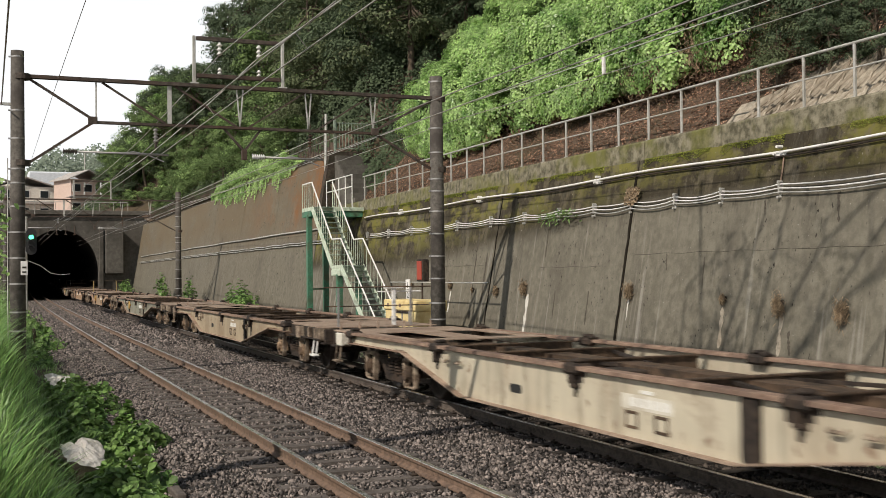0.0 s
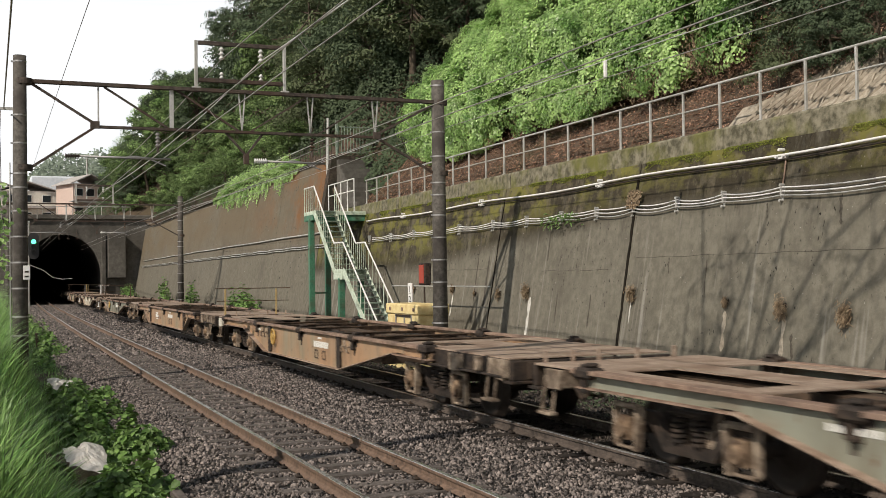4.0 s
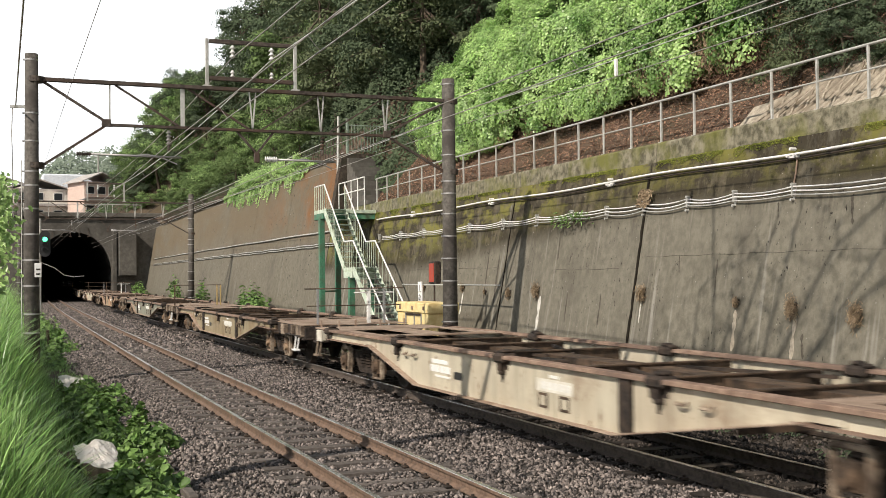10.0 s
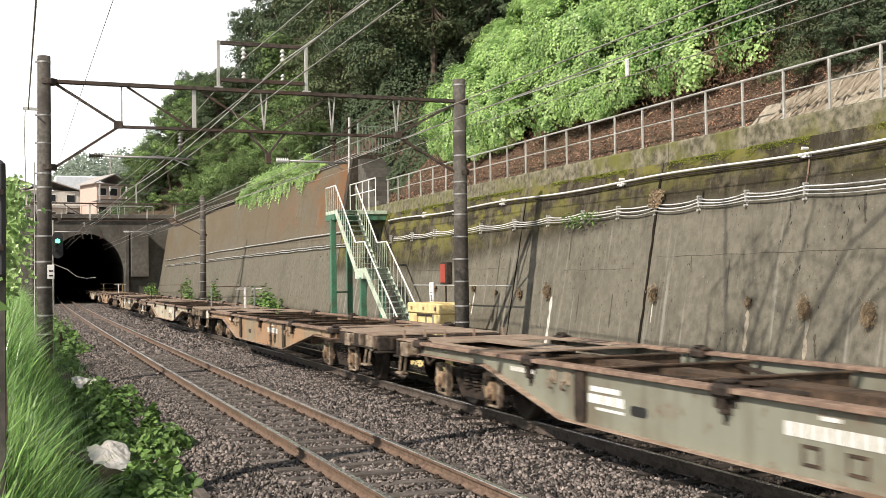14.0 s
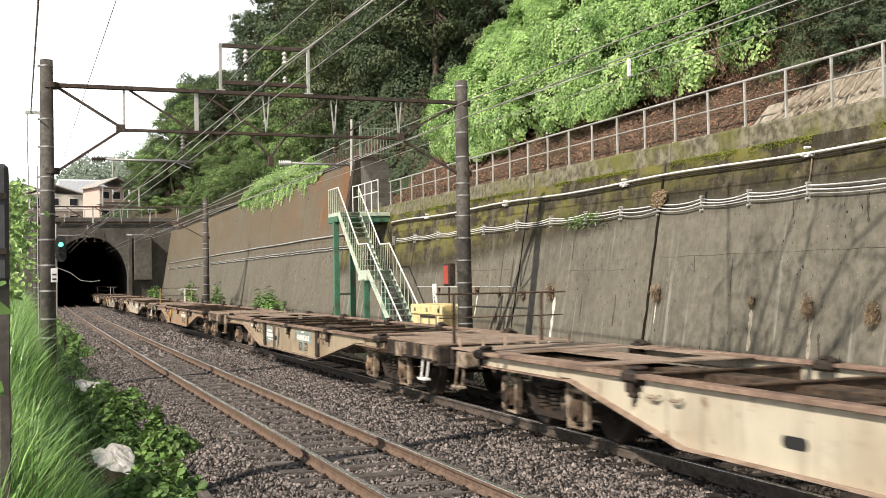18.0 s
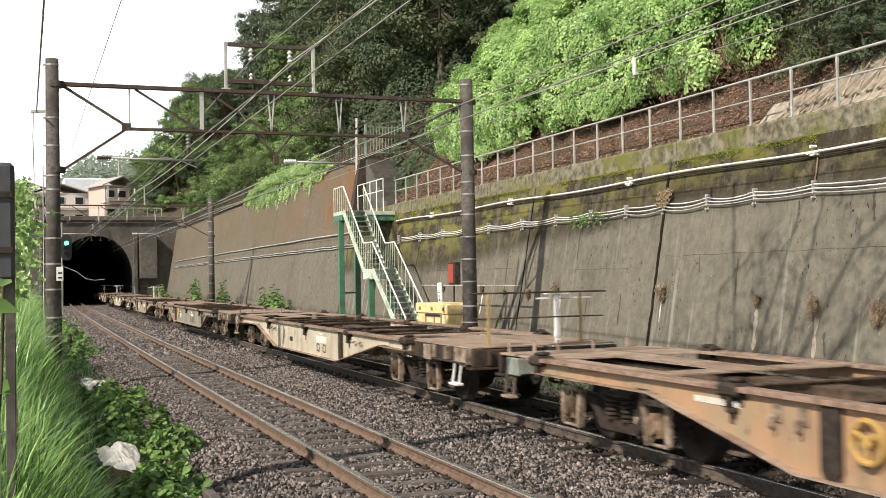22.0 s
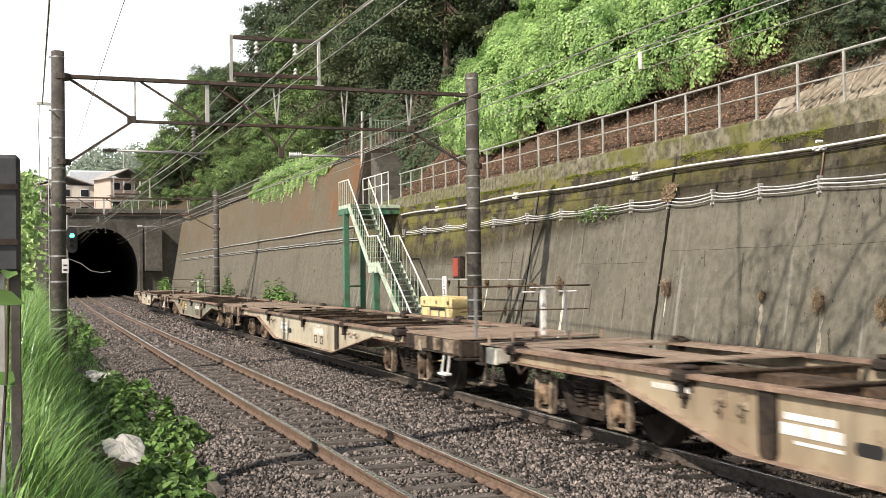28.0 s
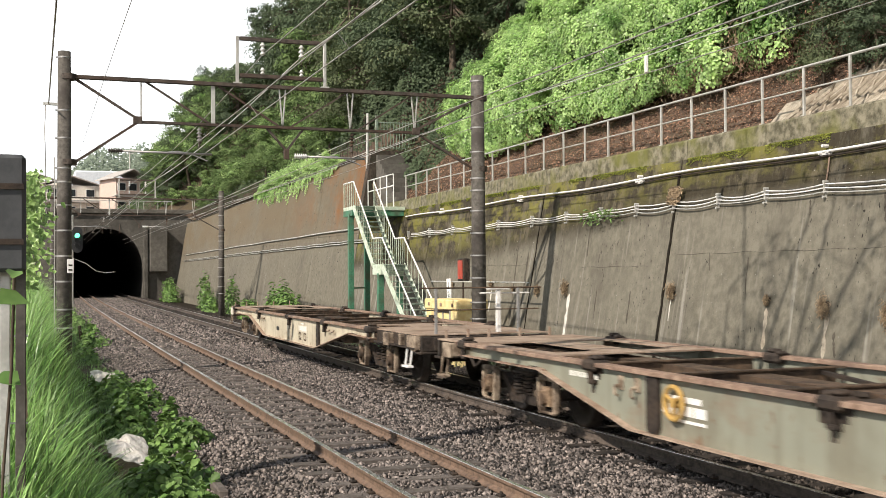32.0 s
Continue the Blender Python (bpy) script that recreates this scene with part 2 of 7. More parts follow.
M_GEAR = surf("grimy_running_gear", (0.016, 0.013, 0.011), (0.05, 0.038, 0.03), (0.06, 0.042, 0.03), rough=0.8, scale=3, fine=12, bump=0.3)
M_FRAME = surf("dusty_shaded_frame", (0.06, 0.042, 0.03), (0.15, 0.1, 0.065), (0.04, 0.03, 0.022), rough=0.8, scale=3, fine=10, bump=0.3)
M_WHEEL = surf("wheel_steel", (0.028, 0.022, 0.018), (0.06, 0.048, 0.04), rough=0.55, metal=0.5, fine=14, bump=0.1)
M_OCHRE = surf("ochre_upright_paint", (0.34, 0.24, 0.1), (0.47, 0.35, 0.16), rough=0.6, fine=12, bump=0.05)
M_REPAINT = surf("cream_repaint", (0.6, 0.57, 0.48), (0.74, 0.71, 0.62), (0.5, 0.45, 0.36), rough=0.6, scale=2, fine=9, bump=0.03)
M_BOX = surf("axle_box_casting", (0.15, 0.095, 0.06), (0.4, 0.29, 0.19), (0.09, 0.06, 0.04), rough=0.75, scale=3, fine=9, bump=0.25)
M_GOLD = surf("yellow_handwheel", (0.36, 0.22, 0.06), (0.52, 0.34, 0.11), rough=0.5, fine=12, bump=0.05)
M_LETTER = surf("faded_white_lettering", (0.6, 0.59, 0.54), (0.8, 0.79, 0.74), fine=22, bump=0.0, edges=(0.4, 0.6))
M_BARK = surf("bark", (0.05, 0.038, 0.028), (0.11, 0.085, 0.06), fine=14, bump=0.5, stretch=(1, 1, 0.3))
M_KUDZU = surf("kudzu_leaf", (0.1, 0.23, 0.045), (0.49, 0.68, 0.26), rough=0.3, scale=0.25, fine=0.8, bump=0.0, island=0.38, trans=0.38, spec=0.6)
# leaf colour lifted a little, hazy air over the wood put into it
M_LEAF_DARK = surf("dark_leaf", (0.055, 0.08, 0.046), (0.11, 0.15, 0.08), rough=0.8, scale=0.3, fine=1.2, bump=0.0, island=0.2, trans=0.25)
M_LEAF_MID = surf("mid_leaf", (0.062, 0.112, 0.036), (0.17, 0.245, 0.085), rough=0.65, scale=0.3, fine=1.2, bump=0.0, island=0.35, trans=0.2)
M_GRASS = surf("grass_blade", (0.1, 0.25, 0.05), (0.36, 0.55, 0.19), rough=0.34, scale=0.4, fine=2, bump=0.0, island=0.65, trans=0.4, spec=0.6)
M_LEAF_OLIVE = surf("olive_leaf", (0.07, 0.095, 0.042), (0.14, 0.17, 0.085), rough=0.7, scale=0.3, fine=1.2, bump=0.0, island=0.3, trans=0.2)
M_DRY = surf("dry_plant", (0.16, 0.115, 0.07), (0.34, 0.26, 0.17), fine=8, bump=0.0, island=0.4)
M_BUSHLEAF = surf("broad_leaf", (0.06, 0.135, 0.03), (0.2, 0.32, 0.095), rough=0.42, scale=0.6, fine=3, bump=0.0, island=0.5, trans=0.22)
M_PATCH = surf("teal_repaint_patch", (0.24, 0.3, 0.27), (0.32, 0.39, 0.35), (0.2, 0.2, 0.16), rough=0.65, fine=8, bump=0.05)
M_SPRAY = surf("sprayed_mortar", (0.29, 0.255, 0.2), (0.44, 0.39, 0.31), (0.2, 0.165, 0.12), scale=1.2, fine=10, bump=0.5)
M_TAN = surf("dirty_cream_steel", (0.14, 0.1, 0.07), (0.42, 0.34, 0.255), (0.07, 0.05, 0.036), rough=0.75, scale=3, fine=8, bump=0.2)
M_FILM = surf("dirty_plastic_film", (0.84, 0.8, 0.74), (0.93, 0.91, 0.88), rough=0.45, scale=1.5, fine=6, bump=0.1, trans=0.2)
M_PLATFORM = surf("worn_pale_platform", (0.27, 0.2, 0.15), (0.42, 0.325, 0.25), (0.22, 0.15, 0.105), rough=0.7, scale=1.6, fine=8, bump=0.15)
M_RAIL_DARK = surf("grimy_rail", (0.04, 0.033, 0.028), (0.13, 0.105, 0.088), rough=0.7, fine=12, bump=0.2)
# distance haze is mixed into this leaf colour
M_FARWOOD = surf("hazed_far_leaf", (0.15, 0.2, 0.15), (0.25, 0.3, 0.23), rough=0.8, scale=0.05, fine=0.3, bump=0.0, island=0.15)
M_GATE = surf("faded_green_grey_paint", (0.16, 0.22, 0.17), (0.3, 0.36, 0.29), (0.14, 0.15, 0.11), rough=0.6, scale=3, fine=14, bump=0.08)
M_STEPSTONE = surf("dark_stone", (0.035, 0.027, 0.02), (0.085, 0.066, 0.05), (0.03, 0.03, 0.018), scale=1.5, fine=8, bump=0.5)
M_JOINT = surf("crumbled_black_joint", (0.008, 0.007, 0.006), (0.03, 0.026, 0.02), rough=1.0, fine=30, bump=0.5, spec=0.05)
M_LIME = surf("lime_crust", (0.42, 0.4, 0.35), (0.72, 0.7, 0.64), rough=0.9, scale=4, fine=14, bump=0.2)
M_ALGAE = surf("dark_algae_crust", (0.045, 0.038, 0.03), (0.1, 0.088, 0.07), rough=0.95, fine=20, bump=0.3)


# ---- mesh tools ----
BEND = 2 * 5208.0


def bend(y):
    """Sideways shift of the gently curving line at y."""
    return max(y, 0.0) ** 2 / BEND


def heading(y):
    return -math.degrees(math.atan(2 * max(y, 0.0) / BEND))


def mesh_of(bm, name, material, smooth=False):
    me = bpy.data.meshes.new(name)
    bm.to_mesh(me)
    bm.free()
    for mat in (material if isinstance(material, (list, tuple)) else [material]):
        me.materials.append(mat)
    if smooth:
        me.shade_smooth()
    return me


def part(name, bm, material, parent=None, label="", smooth=False, at=None):
    me = bm if isinstance(bm, bpy.types.Mesh) else mesh_of(bm, name, material, smooth)
    ob = new(name, me)
    if parent is not None:
        ob.parent = parent
    if at is not None:
        ob.matrix_basis = at
    if label:
        tagged(ob, label)
    return ob


def pydata(name, verts, faces, material, smooth=False):
    me = bpy.data.meshes.new(name)
    me.from_pydata(verts, [], faces)
    me.materials.append(material)
    if smooth:
        me.shade_smooth()
    return me


def box(bm, x0, x1, y0, y1, z0, z1, bevel=0.0, m=None):
    vs = bmesh.ops.create_cube(bm, size=1)["verts"]
    for v in vs:
        v.co = Vector((x0 + (v.co.x + 0.5) * (x1 - x0), y0 + (v.co.y + 0.5) * (y1 - y0), z0 + (v.co.z + 0.5) * (z1 - z0)))
    if bevel:
        es = list({e for v in vs for e in v.link_edges})
        vs = [v for v in bmesh.ops.bevel(bm, geom=es, offset=bevel, segments=1, affect="EDGES")["verts"]]
    if m is not None:
        bmesh.ops.transform(bm, matrix=m, verts=vs)
    return vs


def rod(bm, a, b, r, r2=None, n=8, caps=True):
    a, b = Vector(a), Vector(b)
    d = b - a
    m = Matrix.Translation((a + b) / 2) @ d.to_track_quat("Z", "Y").to_matrix().to_4x4()
    return bmesh.ops.create_cone(bm, cap_ends=caps, segments=n, radius1=r, radius2=r if r2 is None else r2, depth=d.length, matrix=m)["verts"]


def beam(bm, a, b, w, h):
    """Rectangular bar from a to b."""
    a, b = Vector(a), Vector(b)
    d = b - a
    m = Matrix.Translation((a + b) / 2) @ d.to_track_quat("Y", "Z").to_matrix().to_4x4()
    vs = bmesh.ops.create_cube(bm, size=1)["verts"]
    for v in vs:
        v.co = Vector((v.co.x * w, v.co.y * d.length, v.co.z * h))
    bmesh.ops.transform(bm, matrix=m, verts=vs)
    return vs


def prism(bm, pts, lo, hi, axis="x"):
    """A polygon of (u, v) pairs drawn out along one axis."""
    def put(u, v, w):
        return {"x": (w, u, v), "y": (u, w, v), "z": (u, v, w)}[axis]
    a = [bm.verts.new(put(u, v, lo)) for u, v in pts]
    b = [bm.verts.new(put(u, v, hi)) for u, v in pts]
    k = len(pts)
    bm.faces.new(a[::-1])
    bm.faces.new(b)
    for i in range(k):
        bm.faces.new((a[i], a[(i + 1) % k], b[(i + 1) % k], b[i]))
    bmesh.ops.recalc_face_normals(bm, faces=bm.faces)


def path_tube(points, r, n=6):
    """Verts and faces of a thin tube through points."""
    verts, faces = [], []
    pts = [Vector(p) for p in points]
    for i, p in enumerate(pts):
        d = (pts[min(i + 1, len(pts) - 1)] - pts[max(i - 1, 0)]).normalized()
        q = d.to_track_quat("Z", "Y")
        for k in range(n):
            a = 2 * math.pi * k / n
            verts.append(p + q @ Vector((math.cos(a) * r, math.sin(a) * r, 0)))
    for i in range(len(pts) - 1):
        for k in range(n):
            faces.append((i * n + k, i * n + (k + 1) % n, (i + 1) * n + (k + 1) % n, (i + 1) * n + k))
    return verts, faces


def tube(name, points, r, material, parent=None, n=6, label=""):
    v, f = path_tube(points, r, n)
    ob = part(name, pydata(name, v, f, material, True), material, parent)
    if label:
        tagged(ob, label)
    return ob


def drawn(profile, ys, name, material, smooth=False):
    """A closed (x, z) profile drawn along the curving line through the given ys."""
    verts, faces, k = [], [], len(profile)
    for y in ys:
        verts += [(x + bend(y), y, z) for x, z in profile]
    for i in range(len(ys) - 1):
        for j in range(k):
            a, b = i * k + j, i * k + (j + 1) % k
            faces.append((a, a + k, b + k, b))
    faces.append(tuple(range(k)))
    faces.append(tuple(range((len(ys) - 1) * k, len(ys) * k))[::-1])
    me = pydata(name, verts, faces, material, smooth)
    bm = bmesh.new()
    bm.from_mesh(me)
    bmesh.ops.recalc_face_normals(bm, faces=bm.faces)
    bm.to_mesh(me)
    bm.free()
    return me


def steps(a, b, d):
    k = max(1, round((b - a) / d))
    return [a + (b - a) * i / k for i in range(k + 1)]


def leaf_mesh(name, p, nrm, ln, wd, turn, material, fold=0.25, droop=0.15, small=False):
    """One mesh of many small folded leaves, from arrays of places, normals, lengths, widths and turns."""
    p, nrm = np.asarray(p, float), np.asarray(nrm, float)
    k = len(p)
    ln, wd, turn = (np.broadcast_to(np.asarray(a, float), (k,))[:, None] for a in (ln, wd, turn))
    nrm = nrm / np.maximum(np.linalg.norm(nrm, axis=1, keepdims=True), 1e-6)
    ref = np.where(np.abs(nrm[:, 2:3]) < 0.95, np.array([[0.0, 0, 1]]), np.array([[1.0, 0, 0]]))
    u = np.cross(ref, nrm)
    u /= np.linalg.norm(u, axis=1, keepdims=True)
    w = np.cross(nrm, u)
    along, side = u * np.cos(turn) + w * np.sin(turn), -u * np.sin(turn) + w * np.cos(turn)
    def at_leaf(t, h):
        return p + along * ln * t + side * wd * h + nrm * (wd * abs(h) * fold * 2 - ln * droop * max(t, 0) * 2)
    if small:
        v = np.stack([at_leaf(-0.5, 0), at_leaf(-0.08, 0.5), at_leaf(0.5, 0), at_leaf(-0.08, -0.5)], 1).reshape(-1, 3)
        f = np.arange(k * 4).reshape(-1, 4)
        return fast_mesh(name, v, np.concatenate([f[:, [0, 2, 1]], f[:, [0, 3, 2]]]), material)
    v = np.stack([at_leaf(-0.5, 0), at_leaf(-0.22, 0.5), at_leaf(0.2, 0.4), at_leaf(0.5, 0), at_leaf(0.2, -0.4), at_leaf(-0.22, -0.5)], 1).reshape(-1, 3)
    f = np.arange(k * 6).reshape(-1, 6)
    tri = np.concatenate([f[:, [0, 3, 2]], f[:, [0, 2, 1]], f[:, [0, 4, 3]], f[:, [0, 5, 4]]])
    return fast_mesh(name, v, tri, material)


def fast_mesh(name, v, tri, material):
    """A triangle mesh from arrays."""
    me = bpy.data.meshes.new(name)
    me.vertices.add(len(v))
    me.vertices.foreach_set("co", np.asarray(v, np.float32).ravel())
    me.loops.add(len(tri) * 3)
    me.loops.foreach_set("vertex_index", np.asarray(tri, np.int32).ravel())
    me.polygons.add(len(tri))
    me.polygons.foreach_set("loop_start", np.arange(0, len(tri) * 3, 3, dtype=np.int32))
    me.update(calc_edges=True)
    me.materials.append(material)
    return me


# ---- ground, track bed, walls, portal ----
rnd = random.Random(4)
TA, TB, GAUGE = 3.81, 7.37, 1.132
PORTAL_Y = 116.0


def ground_z(x, y):
    """The cutting's floor: a little uneven, rising to the verge beside the camera."""
    left = max(0.0, min(1.0, (1.0 - x) / 3.0))
    return -0.62 + 0.45 * left + 0.05 * noise.noise(Vector((x * 0.5, y * 0.5, 0)))


gx = [-400, -120, -40, -15, -8, -5] + [-4 + 0.5 * i for i in range(13)] + [3, 5, 9, 11, 12, 14, 20, 60, 200, 500]
gy = [-500, -200, -80, -30, -10] + [-4 + 0.8 * i for i in range(60)] + [48, 56, 66, 80, 100, 130, 200, 400, 1200, 3000]
gv = [(x, y, ground_z(x, y)) for y in gy for x in gx]
gw = len(gx)
gf = [(j * gw + i, j * gw + i + 1, (j + 1) * gw + i + 1, (j + 1) * gw + i) for j in range(len(gy) - 1) for i in range(gw - 1)]
tagged(part("ground", pydata("ground", gv, gf, M_SOIL, True), M_SOIL), "bare brown soil floor of the railway cutting", "ground", kind="structure")

ys_bed = steps(-60, PORTAL_Y + 260, 4)
bed = drawn([(0.9, -0.75), (1.75, -0.3), (2.5, -0.18), (8.75, -0.18), (9.5, -0.3), (10.4, -0.75)], ys_bed, "track_bed", M_BALLAST, False)
track_bed = tagged(part("track_bed", bed, M_BALLAST), "grey-brown crushed stone ballast bed under two tracks", "track bed", kind="structure")

# dark gutter floor between the ballast and the wall's foot
tagged(part("gutter_floor", drawn([(9.85, -0.545), (12.27, -0.55)], steps(-60, PORTAL_Y - 2, 4), "gutter_floor", M_STEPSTONE), M_STEPSTONE),
       "dark earth gutter along the wall's foot", "gutter", kind="structure")

RAIL = [(-0.06, -0.14), (0.06, -0.14), (0.06, -0.125), (0.012, -0.1), (0.012, -0.045), (0.0325, -0.035), (0.0325, -0.004),
        (-0.0325, -0.004), (-0.0325, -0.035), (-0.012, -0.045), (-0.012, -0.1), (-0.06, -0.125)]
rail_ys = steps(-60, PORTAL_Y + 200, 3)
for cx in (TA, TB):
    for sgn in (-1, 1):
        c = cx + sgn * GAUGE / 2
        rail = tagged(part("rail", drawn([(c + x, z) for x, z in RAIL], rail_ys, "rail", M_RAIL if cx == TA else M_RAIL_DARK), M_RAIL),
                      "long steel running rail with rusty brown web", "rail", "running rails", "structure")
        part("rail_head", drawn([(c - 0.031, -0.006), (c + 0.031, -0.006), (c + 0.028, 0.0), (c - 0.028, 0.0)], rail_ys, "rail_head", M_RAILTOP),
             M_RAILTOP, rail, "bright worn steel running surface")

# retaining wall: battered panels with open joints
BAT = 0.177


def wall_x(z):
    return 12.5 + BAT * (z - 0.6)


def wall_panel(y0, y1, top, name, material):
    return drawn([(wall_x(-0.9), -0.9), (wall_x(top), top), (wall_x(top) + 0.7, top), (wall_x(-0.9) + 1.6, -0.9)],
                 steps(y0, y1, 3), name, material)


wall_near = tagged(part("wall_east", drawn([(wall_x(-0.9) + 0.05, -0.95), (wall_x(4.4) + 0.05, 4.4), (wall_x(4.4) + 0.5, 4.4), (wall_x(-0.9) + 0.5, -0.95)],
                   [-60, 46], "wall_core", M_BLACK), M_BLACK), "tall battered concrete retaining wall, streaked and mossy", "retaining wall", kind="structure")
JOINTS = [-60, -38, -20, -4, 6.2, 12.9, 20.6, 27.45, 36.6, 46.0]
for y0, y1 in zip(JOINTS, JOINTS[1:]):
    part("panel", wall_panel(y0 + 0.02, y1 - 0.02, 4.45, "panel", M_WALL), M_WALL, wall_near)
    part("coping", drawn([(wall_x(4.45) + 0.1, 4.3), (wall_x(4.45) + 0.13, 4.86), (wall_x(4.45) + 0.16, 4.9), (wall_x(4.45) + 0.62, 4.9), (wall_x(4.45) + 0.62, 4.3)],
                         steps(y0 + 0.015, y1 - 0.015, 3), "coping", M_COPING), M_COPING, wall_near, "set-back concrete coping with moss")

FARTOP = 7.35
wall_far = tagged(part("wall_east_far", drawn([(wall_x(-0.9) + 0.05, -0.95), (wall_x(7.2) + 0.05, 7.2), (wall_x(7.2) + 0.5, 7.2), (wall_x(-0.9) + 0.5, -0.95)],
                  steps(46.2, PORTAL_Y, 6), "wall_far_core", M_BLACK), M_BLACK), "higher brown-stained concrete retaining wall towards the tunnel",
                  "retaining wall", kind="structure")
FJ = [46.1, 54.5, 63, 72.0, 81, 90, 99, 108, PORTAL_Y - 0.05]
for y0, y1 in zip(FJ, FJ[1:]):
    part("panel", wall_panel(y0 + 0.02, y1 - 0.02, FARTOP, "panel", M_WALL_FAR), M_WALL_FAR, wall_far)
# end face of the higher wall with its edge pipe
bm = bmesh.new()
# the dark stone colour carries the shade on this face
prism(bm, [(wall_x(4.3) + 0.02, 4.3), (wall_x(7.35) + 0.02, 7.35), (17.5, 7.35), (17.5, 4.3)], 45.6, 46.05, "y")
part("end_wall", bm, M_STEPSTONE, wall_far, "dark earthy end face beside the stair landing, its shade in the colour")

# tunnel portal: wall with a horseshoe opening, deep lining
PB = bend(PORTAL_Y)
TCX = (TA + TB) / 2 + PB


def horseshoe(k=28, w=3.75, spring=2.6, rise=4.2, foot=-0.5):
    pts = [(-w * 0.96, foot), (-w, spring * 0.5)]
    pts += [(-w * math.cos(math.pi * i / k), spring + rise * math.sin(math.pi * i / k)) for i in range(k + 1)]
    pts += [(w, spring * 0.5), (w * 0.96, foot)]
    return pts


hs = horseshoe()
bm = bmesh.new()
inner0 = [bm.verts.new((TCX + x, PORTAL_Y, z)) for x, z in hs]
inner1 = [bm.verts.new((TCX + x, PORTAL_Y + 1.2, z)) for x, z in hs]


def outer(x, z):
    if z <= 2.6:
        return (-14.0 if x < 0 else wall_x(4) + PB + 2.0 - TCX, z if z < 0 else z * 1.2)
    f = x / 3.75
    return ((f * 14 if x < 0 else f * (wall_x(4) + PB + 2.0 - TCX)), 8.35)


outs = [bm.verts.new((TCX + outer(x, z)[0], PORTAL_Y, outer(x, z)[1])) for x, z in hs]
for i in range(len(hs) - 1):
    bm.faces.new((inner0[i], inner0[i + 1], outs[i + 1], outs[i]))
    bm.faces.new((inner0[i], inner1[i], inner1[i + 1], inner0[i + 1]))
portal = tagged(part("tunnel_portal", bm, M_PORTAL), "sooty concrete tunnel portal with a horseshoe mouth", "tunnel portal", kind="structure")
bm = bmesh.new()
box(bm, TCX - 14, wall_x(8) + PB + 1.5, PORTAL_Y - 0.35, PORTAL_Y + 0.8, 8.3, 8.75, 0.05)
part("cornice", bm, M_PORTAL, portal)
bm = bmesh.new()
for x0, x1 in ((TCX + 3.75, TCX + 4.15),):
    box(bm, x0, x1, PORTAL_Y - 0.5, PORTAL_Y + 0.1, -0.6, 6.9, 0.04)
part("pilaster", bm, M_PORTAL, portal)
bm = bmesh.new()
box(bm, TCX + 4.3, TCX + 6.0, PORTAL_Y - 1.2, PORTAL_Y - 0.02, 2.4, 6.75, 0.04)
part("hanging_panel", bm, M_PORTAL, portal, "grey concrete box projecting beside the tunnel mouth")
# lining
lv, lf, lys = [], [], [PORTAL_Y + 1.1 + 10 * i for i in range(30)]
for y in lys:
    c = (TA + TB) / 2 + bend(y)
    lv += [(c + x * 1.01, y, z * 1.01) for x, z in hs]
kh = len(hs)
for j in range(len(lys) - 1):
    lf += [(j * kh + i, j * kh + i + 1, (j + 1) * kh + i + 1, (j + 1) * kh + i) for i in range(kh - 1)]
lf.append(tuple(range((len(lys) - 1) * kh, len(lys) * kh)))
part("lining", pydata("lining", lv, lf, M_LINING), M_LINING, portal, "dark soot-black tunnel lining")


# ---- hillside behind the walls ----
def ss(a, b, x):
    t = max(0.0, min(1.0, (x - a) / (b - a)))
    return t * t * (3 - 2 * t)


def hill(x, y):
    x = x - bend(y)
    base = 4.82 + 2.5 * ss(44.5, 47, y) + 1.0 * ss(108, 118, y)
    foot = 13.55 - 5.5 * ss(116, 124, y)
    d = max(0.0, x - foot)
    slope = 1.05 - 0.1 * ss(50, 90, y)
    gully = 7.0 * ss(53, 58, y) * (1 - ss(58, 80, y)) * ss(0, 8, d - 1)
    rise = slope * max(0.0, d - 0.3)
    rise = rise if rise < 24 else 24 + (rise - 24) * 0.35
    return base + rise - gully + 0.35 * ss(0.6, 3, d) * noise.noise(Vector((x * 0.25, y * 0.25, 3)))


def hill_mesh(xs, ys):
    v = [(x + bend(y), y, hill(x + bend(y), y)) for y in ys for x in xs]
    w = len(xs)
    f = [(j * w + i, j * w + i + 1, (j + 1) * w + i + 1, (j + 1) * w + i) for j in range(len(ys) - 1) for i in range(w - 1)]
    return v, f


hx = [13.5 + 0.6 * i for i in range(50)] + [46, 52, 60, 80, 120]
v, f = hill_mesh(hx, steps(-60, PORTAL_Y + 0.6, 1.2))
tagged(part("hillside", pydata("hillside", v, f, M_SOIL, True), M_SOIL), "steep earth hillside above the retaining wall", "hillside", kind="structure")
v, f = hill_mesh([-60, -30, -14, -8, -4, 0, 3, 6] + [8 + 1.0 * i for i in range(40)] + [52, 60, 80, 120], steps(PORTAL_Y + 0.6, 420, 5))
tagged(part("hilltop", pydata("hilltop", v, f, M_SOIL, True), M_SOIL), "earth hill over the tunnel", "hillside", kind="structure")


# ---- the train: a rake of empty container wagons ----
PITCH = 20.4
CACHE = {}


def cached(key, make, material, smooth=False):
    k = (key, material.name)
    if k not in CACHE:
        CACHE[k] = mesh_of(make(), key, material, smooth)
    return CACHE[k]


